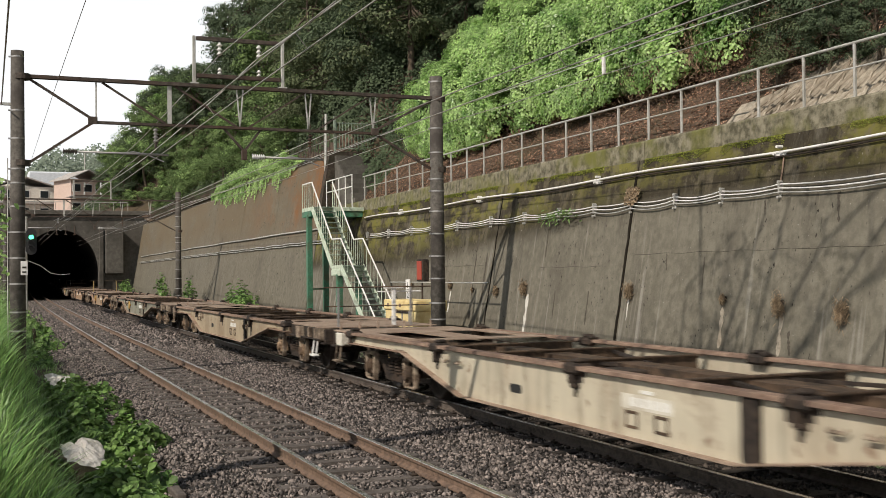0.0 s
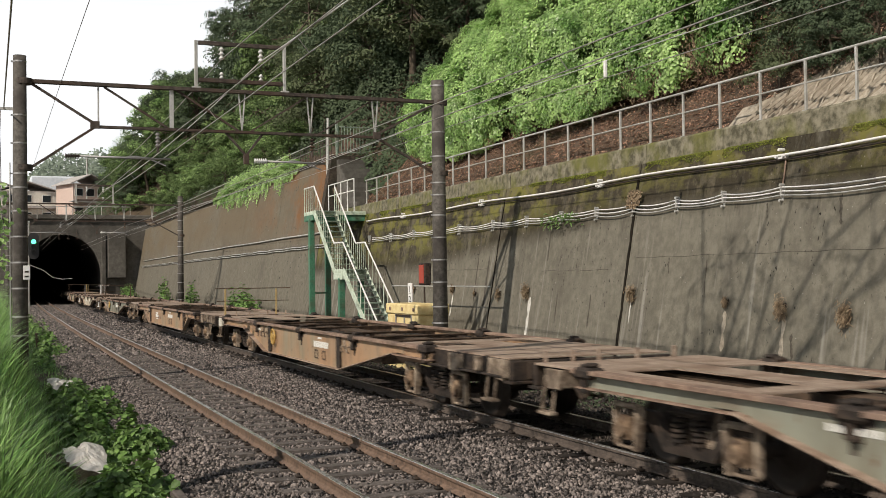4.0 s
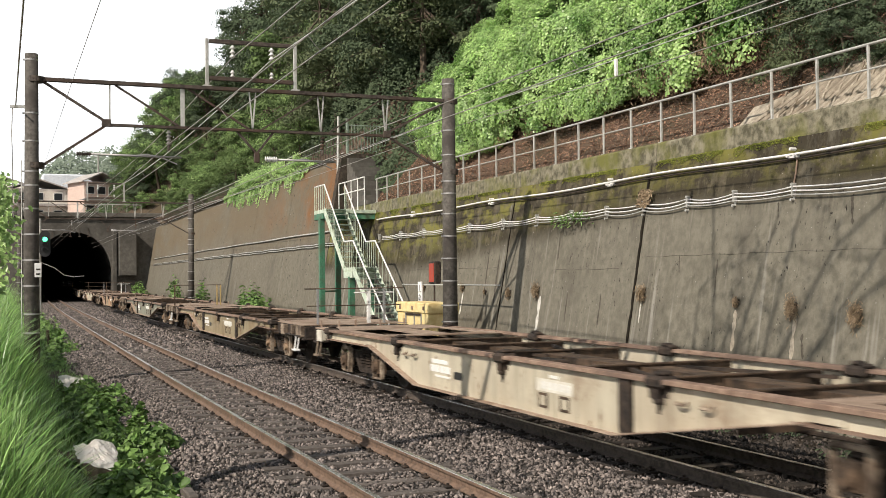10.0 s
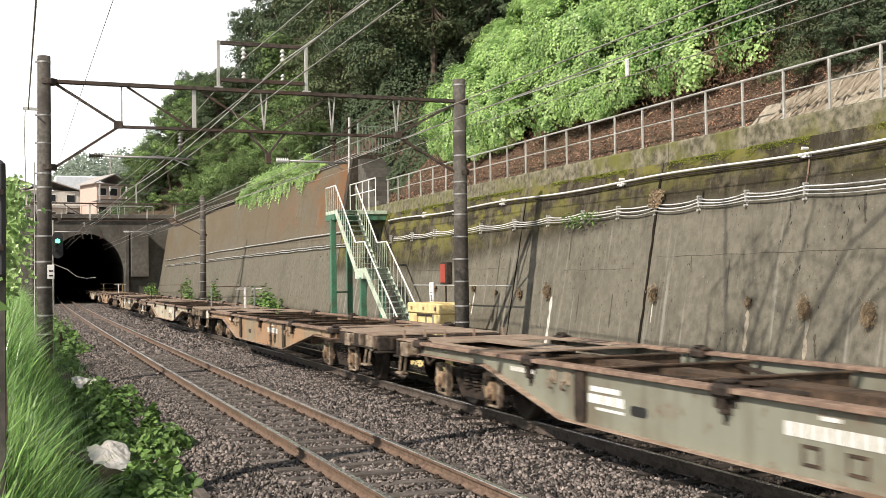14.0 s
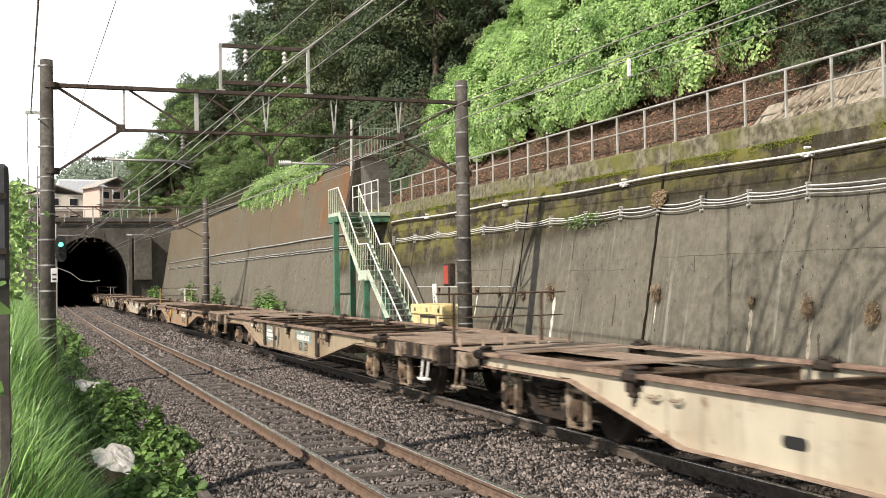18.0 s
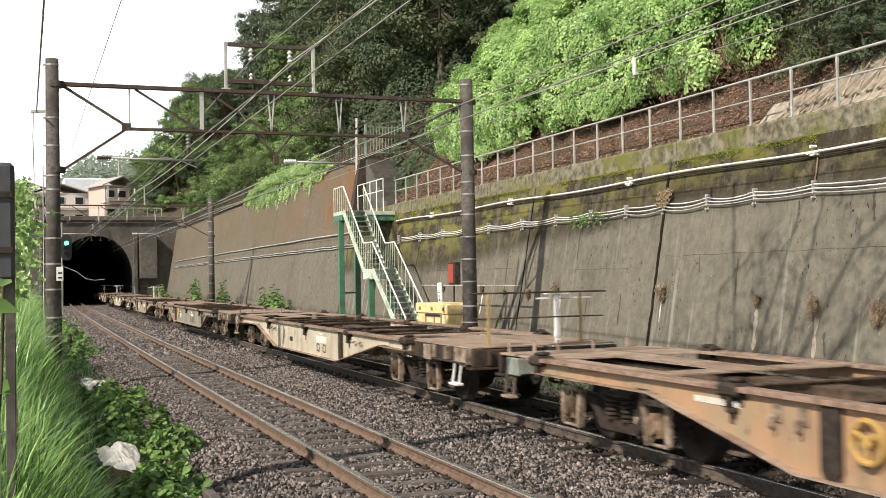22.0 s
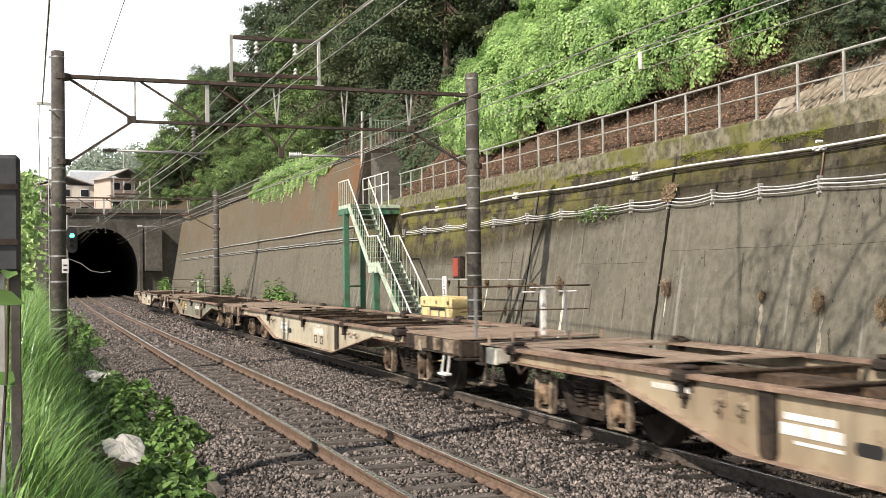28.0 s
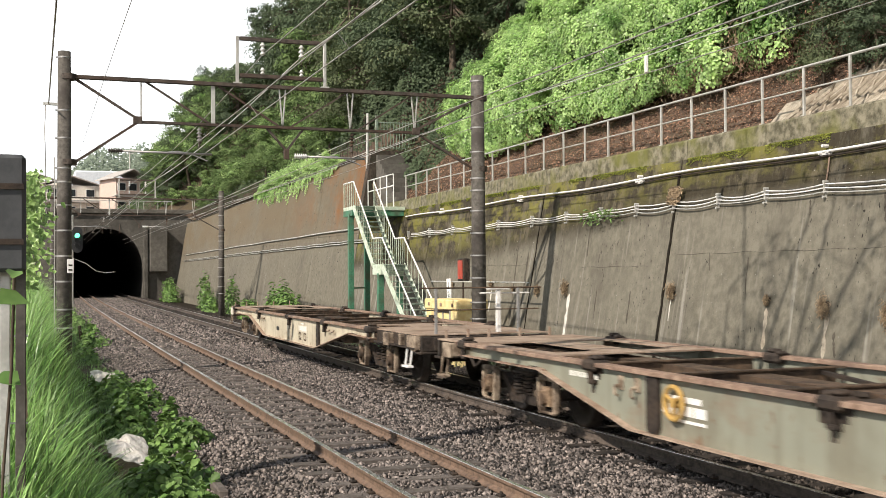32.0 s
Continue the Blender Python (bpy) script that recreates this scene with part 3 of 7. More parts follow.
def side_paint(name, c, d):
    """Old paint: faded areas, rust specks and rain-washed dirt."""
    m = surf(name, c, tuple(v * 1.18 for v in c), d, rough=0.6, scale=0.9, fine=4, bump=0.1, stretch=(1, 1.0, 0.7), edges=(0.25, 0.75))
    n, l = m.node_tree.nodes, m.node_tree.links
    b = n["Principled BSDF"]
    vec = next(q for q in n if q.bl_idname == "ShaderNodeVectorMath").outputs["Vector"]
    for scale, stretch, lo, hi, most, tint in ((5.0, (1, 1, 1), 0.6, 0.68, 0.85, (0.16, 0.075, 0.04)), (1.0, (1, 5.0, 0.9), 0.5, 0.75, 0.55, (0.13, 0.105, 0.075)),
                                               (1.0, (1, 0.8, 3.0), 0.56, 0.72, 0.5, (0.21, 0.12, 0.075))):
        mp = n.new("ShaderNodeMapping")
        mp.inputs["Scale"].default_value = stretch
        l.new(vec, mp.inputs["Vector"])
        t = n.new("ShaderNodeTexNoise")
        t.inputs["Scale"].default_value, t.inputs["Detail"].default_value, t.inputs["Roughness"].default_value = scale, 6, 0.65
        l.new(mp.outputs["Vector"], t.inputs["Vector"])
        r = n.new("ShaderNodeMapRange")
        for key, value in (("From Min", lo), ("From Max", hi), ("To Min", 0.0), ("To Max", most)):
            r.inputs[key].default_value = value
        l.new(t.outputs["Fac"], r.inputs["Value"])
        x = n.new("ShaderNodeMix")
        x.data_type = "RGBA"
        x.inputs["B"].default_value = (*tint, 1)
        l.new(r.outputs["Result"], x.inputs["Factor"])
        l.new(b.inputs["Base Color"].links[0].from_socket, x.inputs["A"])
        l.new(x.outputs["Result"], b.inputs["Base Color"])
    return m


def sill_mesh(n, f, c):
    """Fish belly: deep from n metres towards one end to f metres towards the other, rising to the end depth at c."""
    bm = bmesh.new()
    low, mid, top = 0.35, 0.83, 0.95
    prism(bm, [(-6.1, mid), (-c, mid), (-n, low), (f, low), (c, mid), (6.1, mid), (6.1, top), (-6.1, top)], -0.006, 0.006, "x")
    return bm


def outer_sill_mesh(far=8.5):
    bm = bmesh.new()
    box(bm, 0.01, 0.03, 6.0, far, 0.81, 0.95)
    return bm


def outer_flange_mesh(far=8.5):
    bm = bmesh.new()
    box(bm, -0.07, 0.07, 5.55, far, 0.795, 0.812)
    return bm


def outer_sill_b(far=8.5):
    """The same for the opposite hand."""
    bm = outer_sill_mesh(far)
    bmesh.ops.scale(bm, vec=(-1, 1, 1), verts=bm.verts)
    bmesh.ops.reverse_faces(bm, faces=bm.faces)
    return bm


def belly_flange_mesh(n, f, c):
    bm = bmesh.new()
    t = 0.016
    prism(bm, [(-c, 0.83), (-n, 0.35), (f, 0.35), (c, 0.83), (c, 0.83 - t), (f, 0.35 - t), (-n, 0.35 - t), (-c, 0.83 - t)], -0.1, 0.02, "x")
    return bm


def flange_mesh(lo, hi):
    bm = bmesh.new()
    box(bm, -0.08, 0.08, lo, hi, 0.95, 1.0, 0.006)
    return bm


def lock_mesh():
    """Cast lock: a low lump astride the flange, a lever hanging below."""
    bm = bmesh.new()
    box(bm, -0.1, 0.14, -0.17, 0.15, 0.9, 1.025, 0.03)
    box(bm, -0.03, 0.11, -0.1, 0.05, 1.025, 1.075, 0.02)
    box(bm, 0.0, 0.12, 0.07, 0.19, 1.0, 1.055, 0.02)
    box(bm, -0.07, -0.02, -0.04, 0.05, 0.78, 0.92, 0.015)
    box(bm, -0.09, -0.03, -0.1, 0.0, 0.75, 0.8, 0.015)
    return bm


def flat_hook_mesh():
    """Flat rope hook: a short bent bar below the top flange."""
    bm = bmesh.new()
    rod(bm, (-0.01, 0.1, 0.8), (-0.07, 0.06, 0.785), 0.016, n=7)
    rod(bm, (-0.07, 0.06, 0.785), (-0.07, -0.08, 0.79), 0.016, n=7)
    rod(bm, (-0.07, -0.08, 0.79), (-0.05, -0.12, 0.82), 0.014, n=7)
    return bm


def hook_mesh():
    """Rope hook: a short bent bar below the top flange."""
    bm = bmesh.new()
    box(bm, -0.03, 0.0, -0.05, 0.05, 0.74, 0.9, 0.008)
    rod(bm, (-0.02, 0, 0.8), (-0.09, 0, 0.785), 0.02, n=7)
    rod(bm, (-0.09, 0, 0.785), (-0.09, 0.01, 0.7), 0.02, n=7)
    rod(bm, (-0.09, 0.01, 0.7), (-0.05, 0.01, 0.68), 0.016, n=7)
    return bm


def pedestal_mesh():
    """Open axle guard: two horns, a head bar and a stay below, one horn splayed."""
    bm = bmesh.new()
    box(bm, -0.05, 0.03, 0.18, 0.24, 0.22, 0.68, 0.015)
    prism(bm, [(-0.22, 0.2), (-0.16, 0.2), (-0.2, 0.66), (-0.28, 0.66)], -0.05, 0.03, "x")
    box(bm, -0.05, 0.03, -0.24, 0.22, 0.63, 0.69, 0.015)
    box(bm, -0.04, 0.02, -0.2, 0.2, 0.2, 0.235, 0.01)
    return bm


def axle_box_mesh():
    bm = bmesh.new()
    prism(bm, [(-0.11, 0.31), (0.1, 0.29), (0.12, 0.5), (0.05, 0.56), (-0.1, 0.54)], -0.06, 0.1, "x")
    rod(bm, (-0.12, 0, 0.42), (-0.05, 0, 0.42), 0.085, 0.1, 14)
    return bm


def slot_mesh():
    """Long hand hole with rounded ends: a black plate painted for its shaded inside."""
    bm = bmesh.new()
    prism(bm, [(1.72 + 0.12 * sx + 0.05 * sx * math.cos(a), 0.6 + 0.055 * math.sin(a)) for sx, lo in ((1, -1.57), (-1, 1.57)) for a in [(lo + 3.14 * i / 6) * (1 if sx > 0 else 1) if sx > 0 else (lo - 3.14 * i / 6) for i in range(7)]], -0.008, -0.0065, "x")
    return bm


def end_platform_mesh():
    """Flat end platform with a row of upturned lugs at its rim."""
    bm = bmesh.new()
    box(bm, -1.22, 1.22, 8.66, 9.74, 0.955, 0.985, 0.006)
    for x in (-1.1, -0.72, -0.35, 0.2, 0.75):
        box(bm, x - 0.016, x + 0.016, 9.66, 9.7, 0.985, 1.13, 0.004)
    return bm


def side_bracket_mesh():
    bm = bmesh.new()
    box(bm, -0.03, 0.02, 8.95, 9.3, 0.72, 0.955, 0.012)
    box(bm, 0.02, 0.3, 8.95, 9.0, 0.74, 0.95, 0.01)
    return bm


def end_deck_mesh(far=9.75, slot=8.15):
    """End plate with two long slots."""
    bm = bmesh.new()
    z0, z1 = 0.972, 0.99
    for x0, x1, y0, y1 in ((-1.2, 1.2, slot, far), (-1.2, 1.2, 5.6, 6.0), (-1.2, -0.95, 6.0, slot), (0.95, 1.2, 6.0, slot), (-0.28, 0.28, 6.0, slot)):
        box(bm, x0, x1, y0, y1, z0, z1)
    return bm


def platform_side_mesh():
    """Dark recessed side of the near platform over a lower rail."""
    bm = bmesh.new()
    box(bm, -1.21, -1.18, -9.7, -7.25, 0.76, 0.968)
    box(bm, -1.29, -1.18, -9.7, -7.25, 0.735, 0.765, 0.006)
    return bm


def platform_corner_mesh():
    """Corner block over the step."""
    bm = bmesh.new()
    prism(bm, [(-9.72, 0.968), (-9.25, 0.968), (-9.25, 0.74), (-9.66, 0.7), (-9.72, 0.74)], -1.27, -1.0, "x")
    return bm


def stiffener_mesh():
    bm = bmesh.new()
    box(bm, -1.28, -1.2, -8.92, -8.8, 0.765, 0.968, 0.01)
    return bm


def oil_mesh():
    """Black grease run below a lock, with a ragged foot."""
    bm = bmesh.new()
    r = random.Random(5)
    for i in range(7):
        y = -0.24 + 0.07 * i
        box(bm, -0.0085, -0.0064, y, y + 0.075, 0.93 - r.uniform(0.06, 0.3) * (1 - abs(i - 3) / 4), 0.945)
    return bm


def corner_mesh(end):
    """Pale angle bracket at the deck's side."""
    bm = bmesh.new()
    a, wd = (7.98, 0.3) if end < 0 else (8.95, 0.42)
    box(bm, -0.03, 0.02, *sorted((a * end, (a + wd) * end)), 0.72, 0.965, 0.012)
    box(bm, 0.02, 0.3, *sorted(((a + wd - 0.05) * end, (a + wd) * end)), 0.74, 0.96, 0.01)
    return bm


def shell_mesh():
    """Raised shield of the end sill with a rounded lower edge."""
    bm = bmesh.new()
    prism(bm, [(-0.12, 0.95), (0.12, 0.95), (0.12, 0.42), (0.09, 0.36), (-0.09, 0.36), (-0.12, 0.42)], -0.05, -0.01, "x")
    return bm


def end_beam_mesh():
    """Dark head board under the platform's rim, with a lower shelf bar."""
    bm = bmesh.new()
    box(bm, -1.2, 1.2, 9.74, 9.84, 0.7, 0.955, 0.012)
    box(bm, -1.24, 1.24, 9.62, 9.88, 0.66, 0.7, 0.008)
    for x in (-0.95, -0.45, 0.45, 0.95):
        box(bm, x - 0.03, x + 0.03, 9.84, 9.9, 0.72, 0.94, 0.008)
    return bm


def cross_mesh():
    bm = bmesh.new()
    box(bm, -1.2, 1.2, -0.05, 0.05, 0.945, 0.962)
    box(bm, -1.12, 1.12, -0.01, 0.01, 0.55, 0.945)
    return bm


def diagonal_mesh():
    bm = bmesh.new()
    beam(bm, (-1.05, -1.2, 0.9), (-0.2, 1.2, 0.9), 0.06, 0.04)
    beam(bm, (1.05, -1.2, 0.9), (0.2, 1.2, 0.9), 0.06, 0.04)
    return bm


def centre_sill_mesh():
    bm = bmesh.new()
    for x in (-0.19, 0.19):
        prism(bm, [(-9.8, 0.62), (-5.2, 0.62), (-3.0, 0.42), (3.0, 0.42), (5.2, 0.62), (9.8, 0.62), (9.8, 0.9), (-9.8, 0.9)], x - 0.008, x + 0.008, "x")
    box(bm, -0.2, 0.2, -9.8, 9.8, 0.9, 0.916)
    return bm


def gear_mesh():
    """Brake cylinder, air tank and rigging under the frame."""
    bm = bmesh.new()
    rod(bm, (-0.55, -2.6, 0.62), (-0.55, -1.2, 0.62), 0.2, n=14)
    rod(bm, (0.6, 1.0, 0.62), (0.6, 1.9, 0.62), 0.17, n=14)
    rod(bm, (-0.25, -6.5, 0.52), (-0.25, 6.5, 0.52), 0.025, n=6)
    rod(bm, (0.5, -8.5, 0.7), (0.5, 8.5, 0.7), 0.03, n=6)
    box(bm, -0.75, -0.3, 0.2, 0.8, 0.5, 0.9, 0.02)
    return bm


def coupler_mesh():
    bm = bmesh.new()
    box(bm, -0.09, 0.09, 9.6, 10.0, 0.72, 0.9, 0.02)
    box(bm, -0.15, 0.13, 9.98, 10.2, 0.66, 0.96, 0.05)
    rod(bm, (0.1, 10.0, 0.6), (0.35, 10.15, 0.45), 0.03, n=6)
    rod(bm, (0.35, 10.15, 0.45), (0.4, 9.9, 0.75), 0.03, n=6)
    return bm


def step_mesh():
    """Stirrup step: two hangers and a tread, leaning out a little."""
    bm = bmesh.new()
    for y in (-0.13, 0.13):
        beam(bm, (0.03, y, 0.86), (-0.03, y, 0.45), 0.02, 0.032)
    box(bm, -0.09, 0.03, -0.16, 0.16, 0.41, 0.45, 0.008)
    return bm


def rails_mesh(lo, hi):
    """Top bar of the end-platform guard rail."""
    bm = bmesh.new()
    rod(bm, (lo, 0, 1.78), (hi, 0, 1.78), 0.014, n=8)
    return bm


def lower_bar_mesh():
    bm = bmesh.new()
    rod(bm, (-1.1, 0, 1.4), (1.1, 0, 1.4), 0.011, n=8)
    return bm


def upright_mesh():
    bm = bmesh.new()
    box(bm, -0.026, 0.026, -0.012, 0.012, 0.97, 1.775, 0.004)
    return bm


def brake_stand_mesh():
    bm = bmesh.new()
    box(bm, -0.04, 0.04, -0.03, 0.03, 0.98, 1.74, 0.008)
    box(bm, -0.2, 0.2, -0.05, 0.05, 1.74, 1.775, 0.006)
    rod(bm, (-0.35, 0, 1.68), (0.6, 0, 1.68), 0.014, n=6)
    return bm


def handwheel_mesh():
    """Rim as one ring, three spokes and a hub."""
    bm = bmesh.new()
    r, k, n = 0.165, 24, 7
    ring = []
    for i in range(k):
        a = 2 * math.pi * i / k
        ring.append([bm.verts.new((-0.07 + 0.026 * math.sin(b), (r + 0.026 * math.cos(b)) * math.cos(a), 0.72 + (r + 0.026 * math.cos(b)) * math.sin(a)))
                     for b in [2 * math.pi * j / n for j in range(n)]])
    for i in range(k):
        p, q = ring[i], ring[(i + 1) % k]
        for j in range(n):
            bm.faces.new((p[j], p[(j + 1) % n], q[(j + 1) % n], q[j]))
    for a in (0.5, 2.6, 4.7):
        rod(bm, (-0.07, 0, 0.72), (-0.07, r * math.cos(a), 0.72 + r * math.sin(a)), 0.018, n=6)
    rod(bm, (-0.09, 0, 0.72), (0.0, 0, 0.72), 0.05, n=10)
    bmesh.ops.recalc_face_normals(bm, faces=bm.faces)
    return bm


def plates(spans, thick=0.003):
    bm = bmesh.new()
    for y0, y1, z0, z1 in spans:
        box(bm, -0.0095 - thick, -0.0065, y0, y1, z0, z1)
    return bm


def wheel_mesh():
    """Turned wheel: flange, tread, dished web and hub as one body."""
    bm = bmesh.new()
    profile = [(0.055, 0.1), (0.055, 0.455), (0.03, 0.45), (0.02, 0.43), (-0.07, 0.424), (-0.075, 0.37), (-0.03, 0.34), (-0.045, 0.17), (-0.1, 0.14), (-0.12, 0.09)]
    k = 28
    rings = [[bm.verts.new((x, r * math.cos(2 * math.pi * i / k), r * math.sin(2 * math.pi * i / k))) for i in range(k)] for x, r in profile]
    for a, b in zip(rings, rings[1:]):
        for i in range(k):
            bm.faces.new((a[i], a[(i + 1) % k], b[(i + 1) % k], b[i]))
    bm.faces.new(rings[0][::-1])
    bm.faces.new(rings[-1])
    bmesh.ops.recalc_face_normals(bm, faces=bm.faces)
    return bm


def brake_hanger_mesh():
    """Brake hanger with its shoe, leaning against the wheel."""
    bm = bmesh.new()
    beam(bm, (-0.04, 0.0, 0.72), (-0.06, 0.1, 0.3), 0.05, 0.045)
    prism(bm, [(0.06, 0.3), (0.16, 0.28), (0.2, 0.52), (0.12, 0.52)], -0.08, 0.02, "x")
    return bm


def round_holes_mesh():
    """Two short oblong holes side by side: black plates for their shaded insides."""
    bm = bmesh.new()
    for c in (1.55, 1.98):
        prism(bm, [(c + 0.11 * math.cos(a), 0.6 + 0.055 * math.sin(a)) for a in [2 * math.pi * i / 12 for i in range(12)]], -0.008, -0.0065, "x")
    return bm


def side_frame_mesh():
    """Slim dropped side beam with paired coil springs in its middle window."""
    bm = bmesh.new()
    prism(bm, [(-1.1, 0.55), (-0.65, 0.5), (-0.42, 0.24), (0.42, 0.24), (0.65, 0.5), (1.1, 0.55), (1.1, 0.63), (0.6, 0.62), (0.36, 0.36), (-0.36, 0.36), (-0.6, 0.62), (-1.1, 0.63)], -0.05, 0.05, "x")
    for y in (-0.17, 0.17):
        for i in range(5):
            rod(bm, (-0.02, y, 0.37 + 0.052 * i), (-0.02, y, 0.4 + 0.052 * i), 0.085, n=12)
    box(bm, -0.08, 0.04, -0.3, 0.3, 0.63, 0.69, 0.02)
    return bm


def pedestal_b():
    """The axle guard for the opposite hand."""
    bm = pedestal_mesh()
    bmesh.ops.scale(bm, vec=(1, -1, 1), verts=bm.verts)
    bmesh.ops.reverse_faces(bm, faces=bm.faces)
    return bm


def bolster_mesh():
    bm = bmesh.new()
    box(bm, -0.95, 0.95, -0.2, 0.2, 0.45, 0.7, 0.03)
    rod(bm, (0, 0, 0.7), (0, 0, 0.82), 0.25, n=16)
    for y in (-0.95, 0.95):
        rod(bm, (-0.95, y, 0.43), (0.95, y, 0.43), 0.075, n=10)
    return bm


PAINTS = {
    "cream": side_paint("cream_wagon_paint", (0.5, 0.455, 0.35), (0.43, 0.37, 0.275)),
    "tan": side_paint("tan_wagon_paint", (0.36, 0.295, 0.205), (0.29, 0.225, 0.15)),
    "orange": side_paint("orange_brown_wagon_paint", (0.365, 0.23, 0.135), (0.3, 0.25, 0.17)),
    "olive": side_paint("grey_olive_wagon_paint", (0.23, 0.235, 0.185), (0.185, 0.17, 0.125)),
    "khaki": side_paint("khaki_wagon_paint", (0.28, 0.235, 0.15), (0.22, 0.16, 0.09)),
    "grey": side_paint("pale_grey_wagon_paint", (0.265, 0.25, 0.21), (0.18, 0.155, 0.12)),
}
# colour, shift, hand wheel, guard rail, plate set
RAKE = [
    ("cream", -0.25, 0, "galv", 0), ("tan", -0.1, 0, "", 1), ("olive", -0.15, 1, "", 2), ("orange", 0.0, 1, "yellow", 2), ("orange", 0.1, 0, "", 3),
    ("olive", 0.3, 1, "dark", 2), ("cream", 0.1, 0, "galv", 0), ("khaki", 0.0, 0, "yellow", 3), ("olive", 0.25, 0, "", 3), ("orange", 0.0, 0, "galv", 3),
    ("cream", -0.25, 0, "dark", 1), ("tan", 0.0, 0, "", 3), ("orange", 0.0, 1, "stand", 3), ("cream", -0.2, 0, "", 1), ("grey", -0.45, 1, "", 0),
    ("grey", 0.0, 0, "", 1), ("tan", -0.1, 0, "galv", 3), ("cream", -0.1, 0, "", 1), ("olive", 0.35, 1, "galv", 3), ("cream", 0.3, 0, "", 1)]
RAKE.pop(15)
NAMES = {"cream": "cream", "tan": "tan", "orange": "orange-brown", "olive": "grey-olive", "khaki": "khaki", "grey": "pale grey"}
PLATES = [
    [(-1.65, -0.85, 0.67, 0.76)],
    [(-1.65, -0.8, 0.67, 0.77)],
    [(-1.8, -0.65, 0.67, 0.79), (4.0, 4.6, 0.8, 0.86)],
    [(-1.8, -0.6, 0.67, 0.79), (4.2, 5.0, 0.8, 0.86)]]
SQUARES = [(-1.62, -1.38, 0.44, 0.62), (-1.08, -0.84, 0.44, 0.62)]
# wagons with a bright lettering block beside the hand hole; with a white near step
BLOCKS = (4, 6, 7, 8, 11, 14, 15, 16, 17)
# wagons with a longer deep belly: reach towards each end at the foot, and at the head
DEEP = {4: (4.65, 4.65, 5.95), 14: (4.2, 4.2, 5.8)}
WHITE_STEPS = (1, 6, 7, 8, 11, 13, 16, 18)
# small pieces of the bright block: start, end, foot, head
BLOCK = [(2.02, 2.22, 0.6, 0.7), (2.25, 2.45, 0.6, 0.7), (2.48, 2.8, 0.6, 0.7), (2.1, 2.75, 0.73, 0.79), (2.02, 2.62, 0.53, 0.56)]
wagons = []


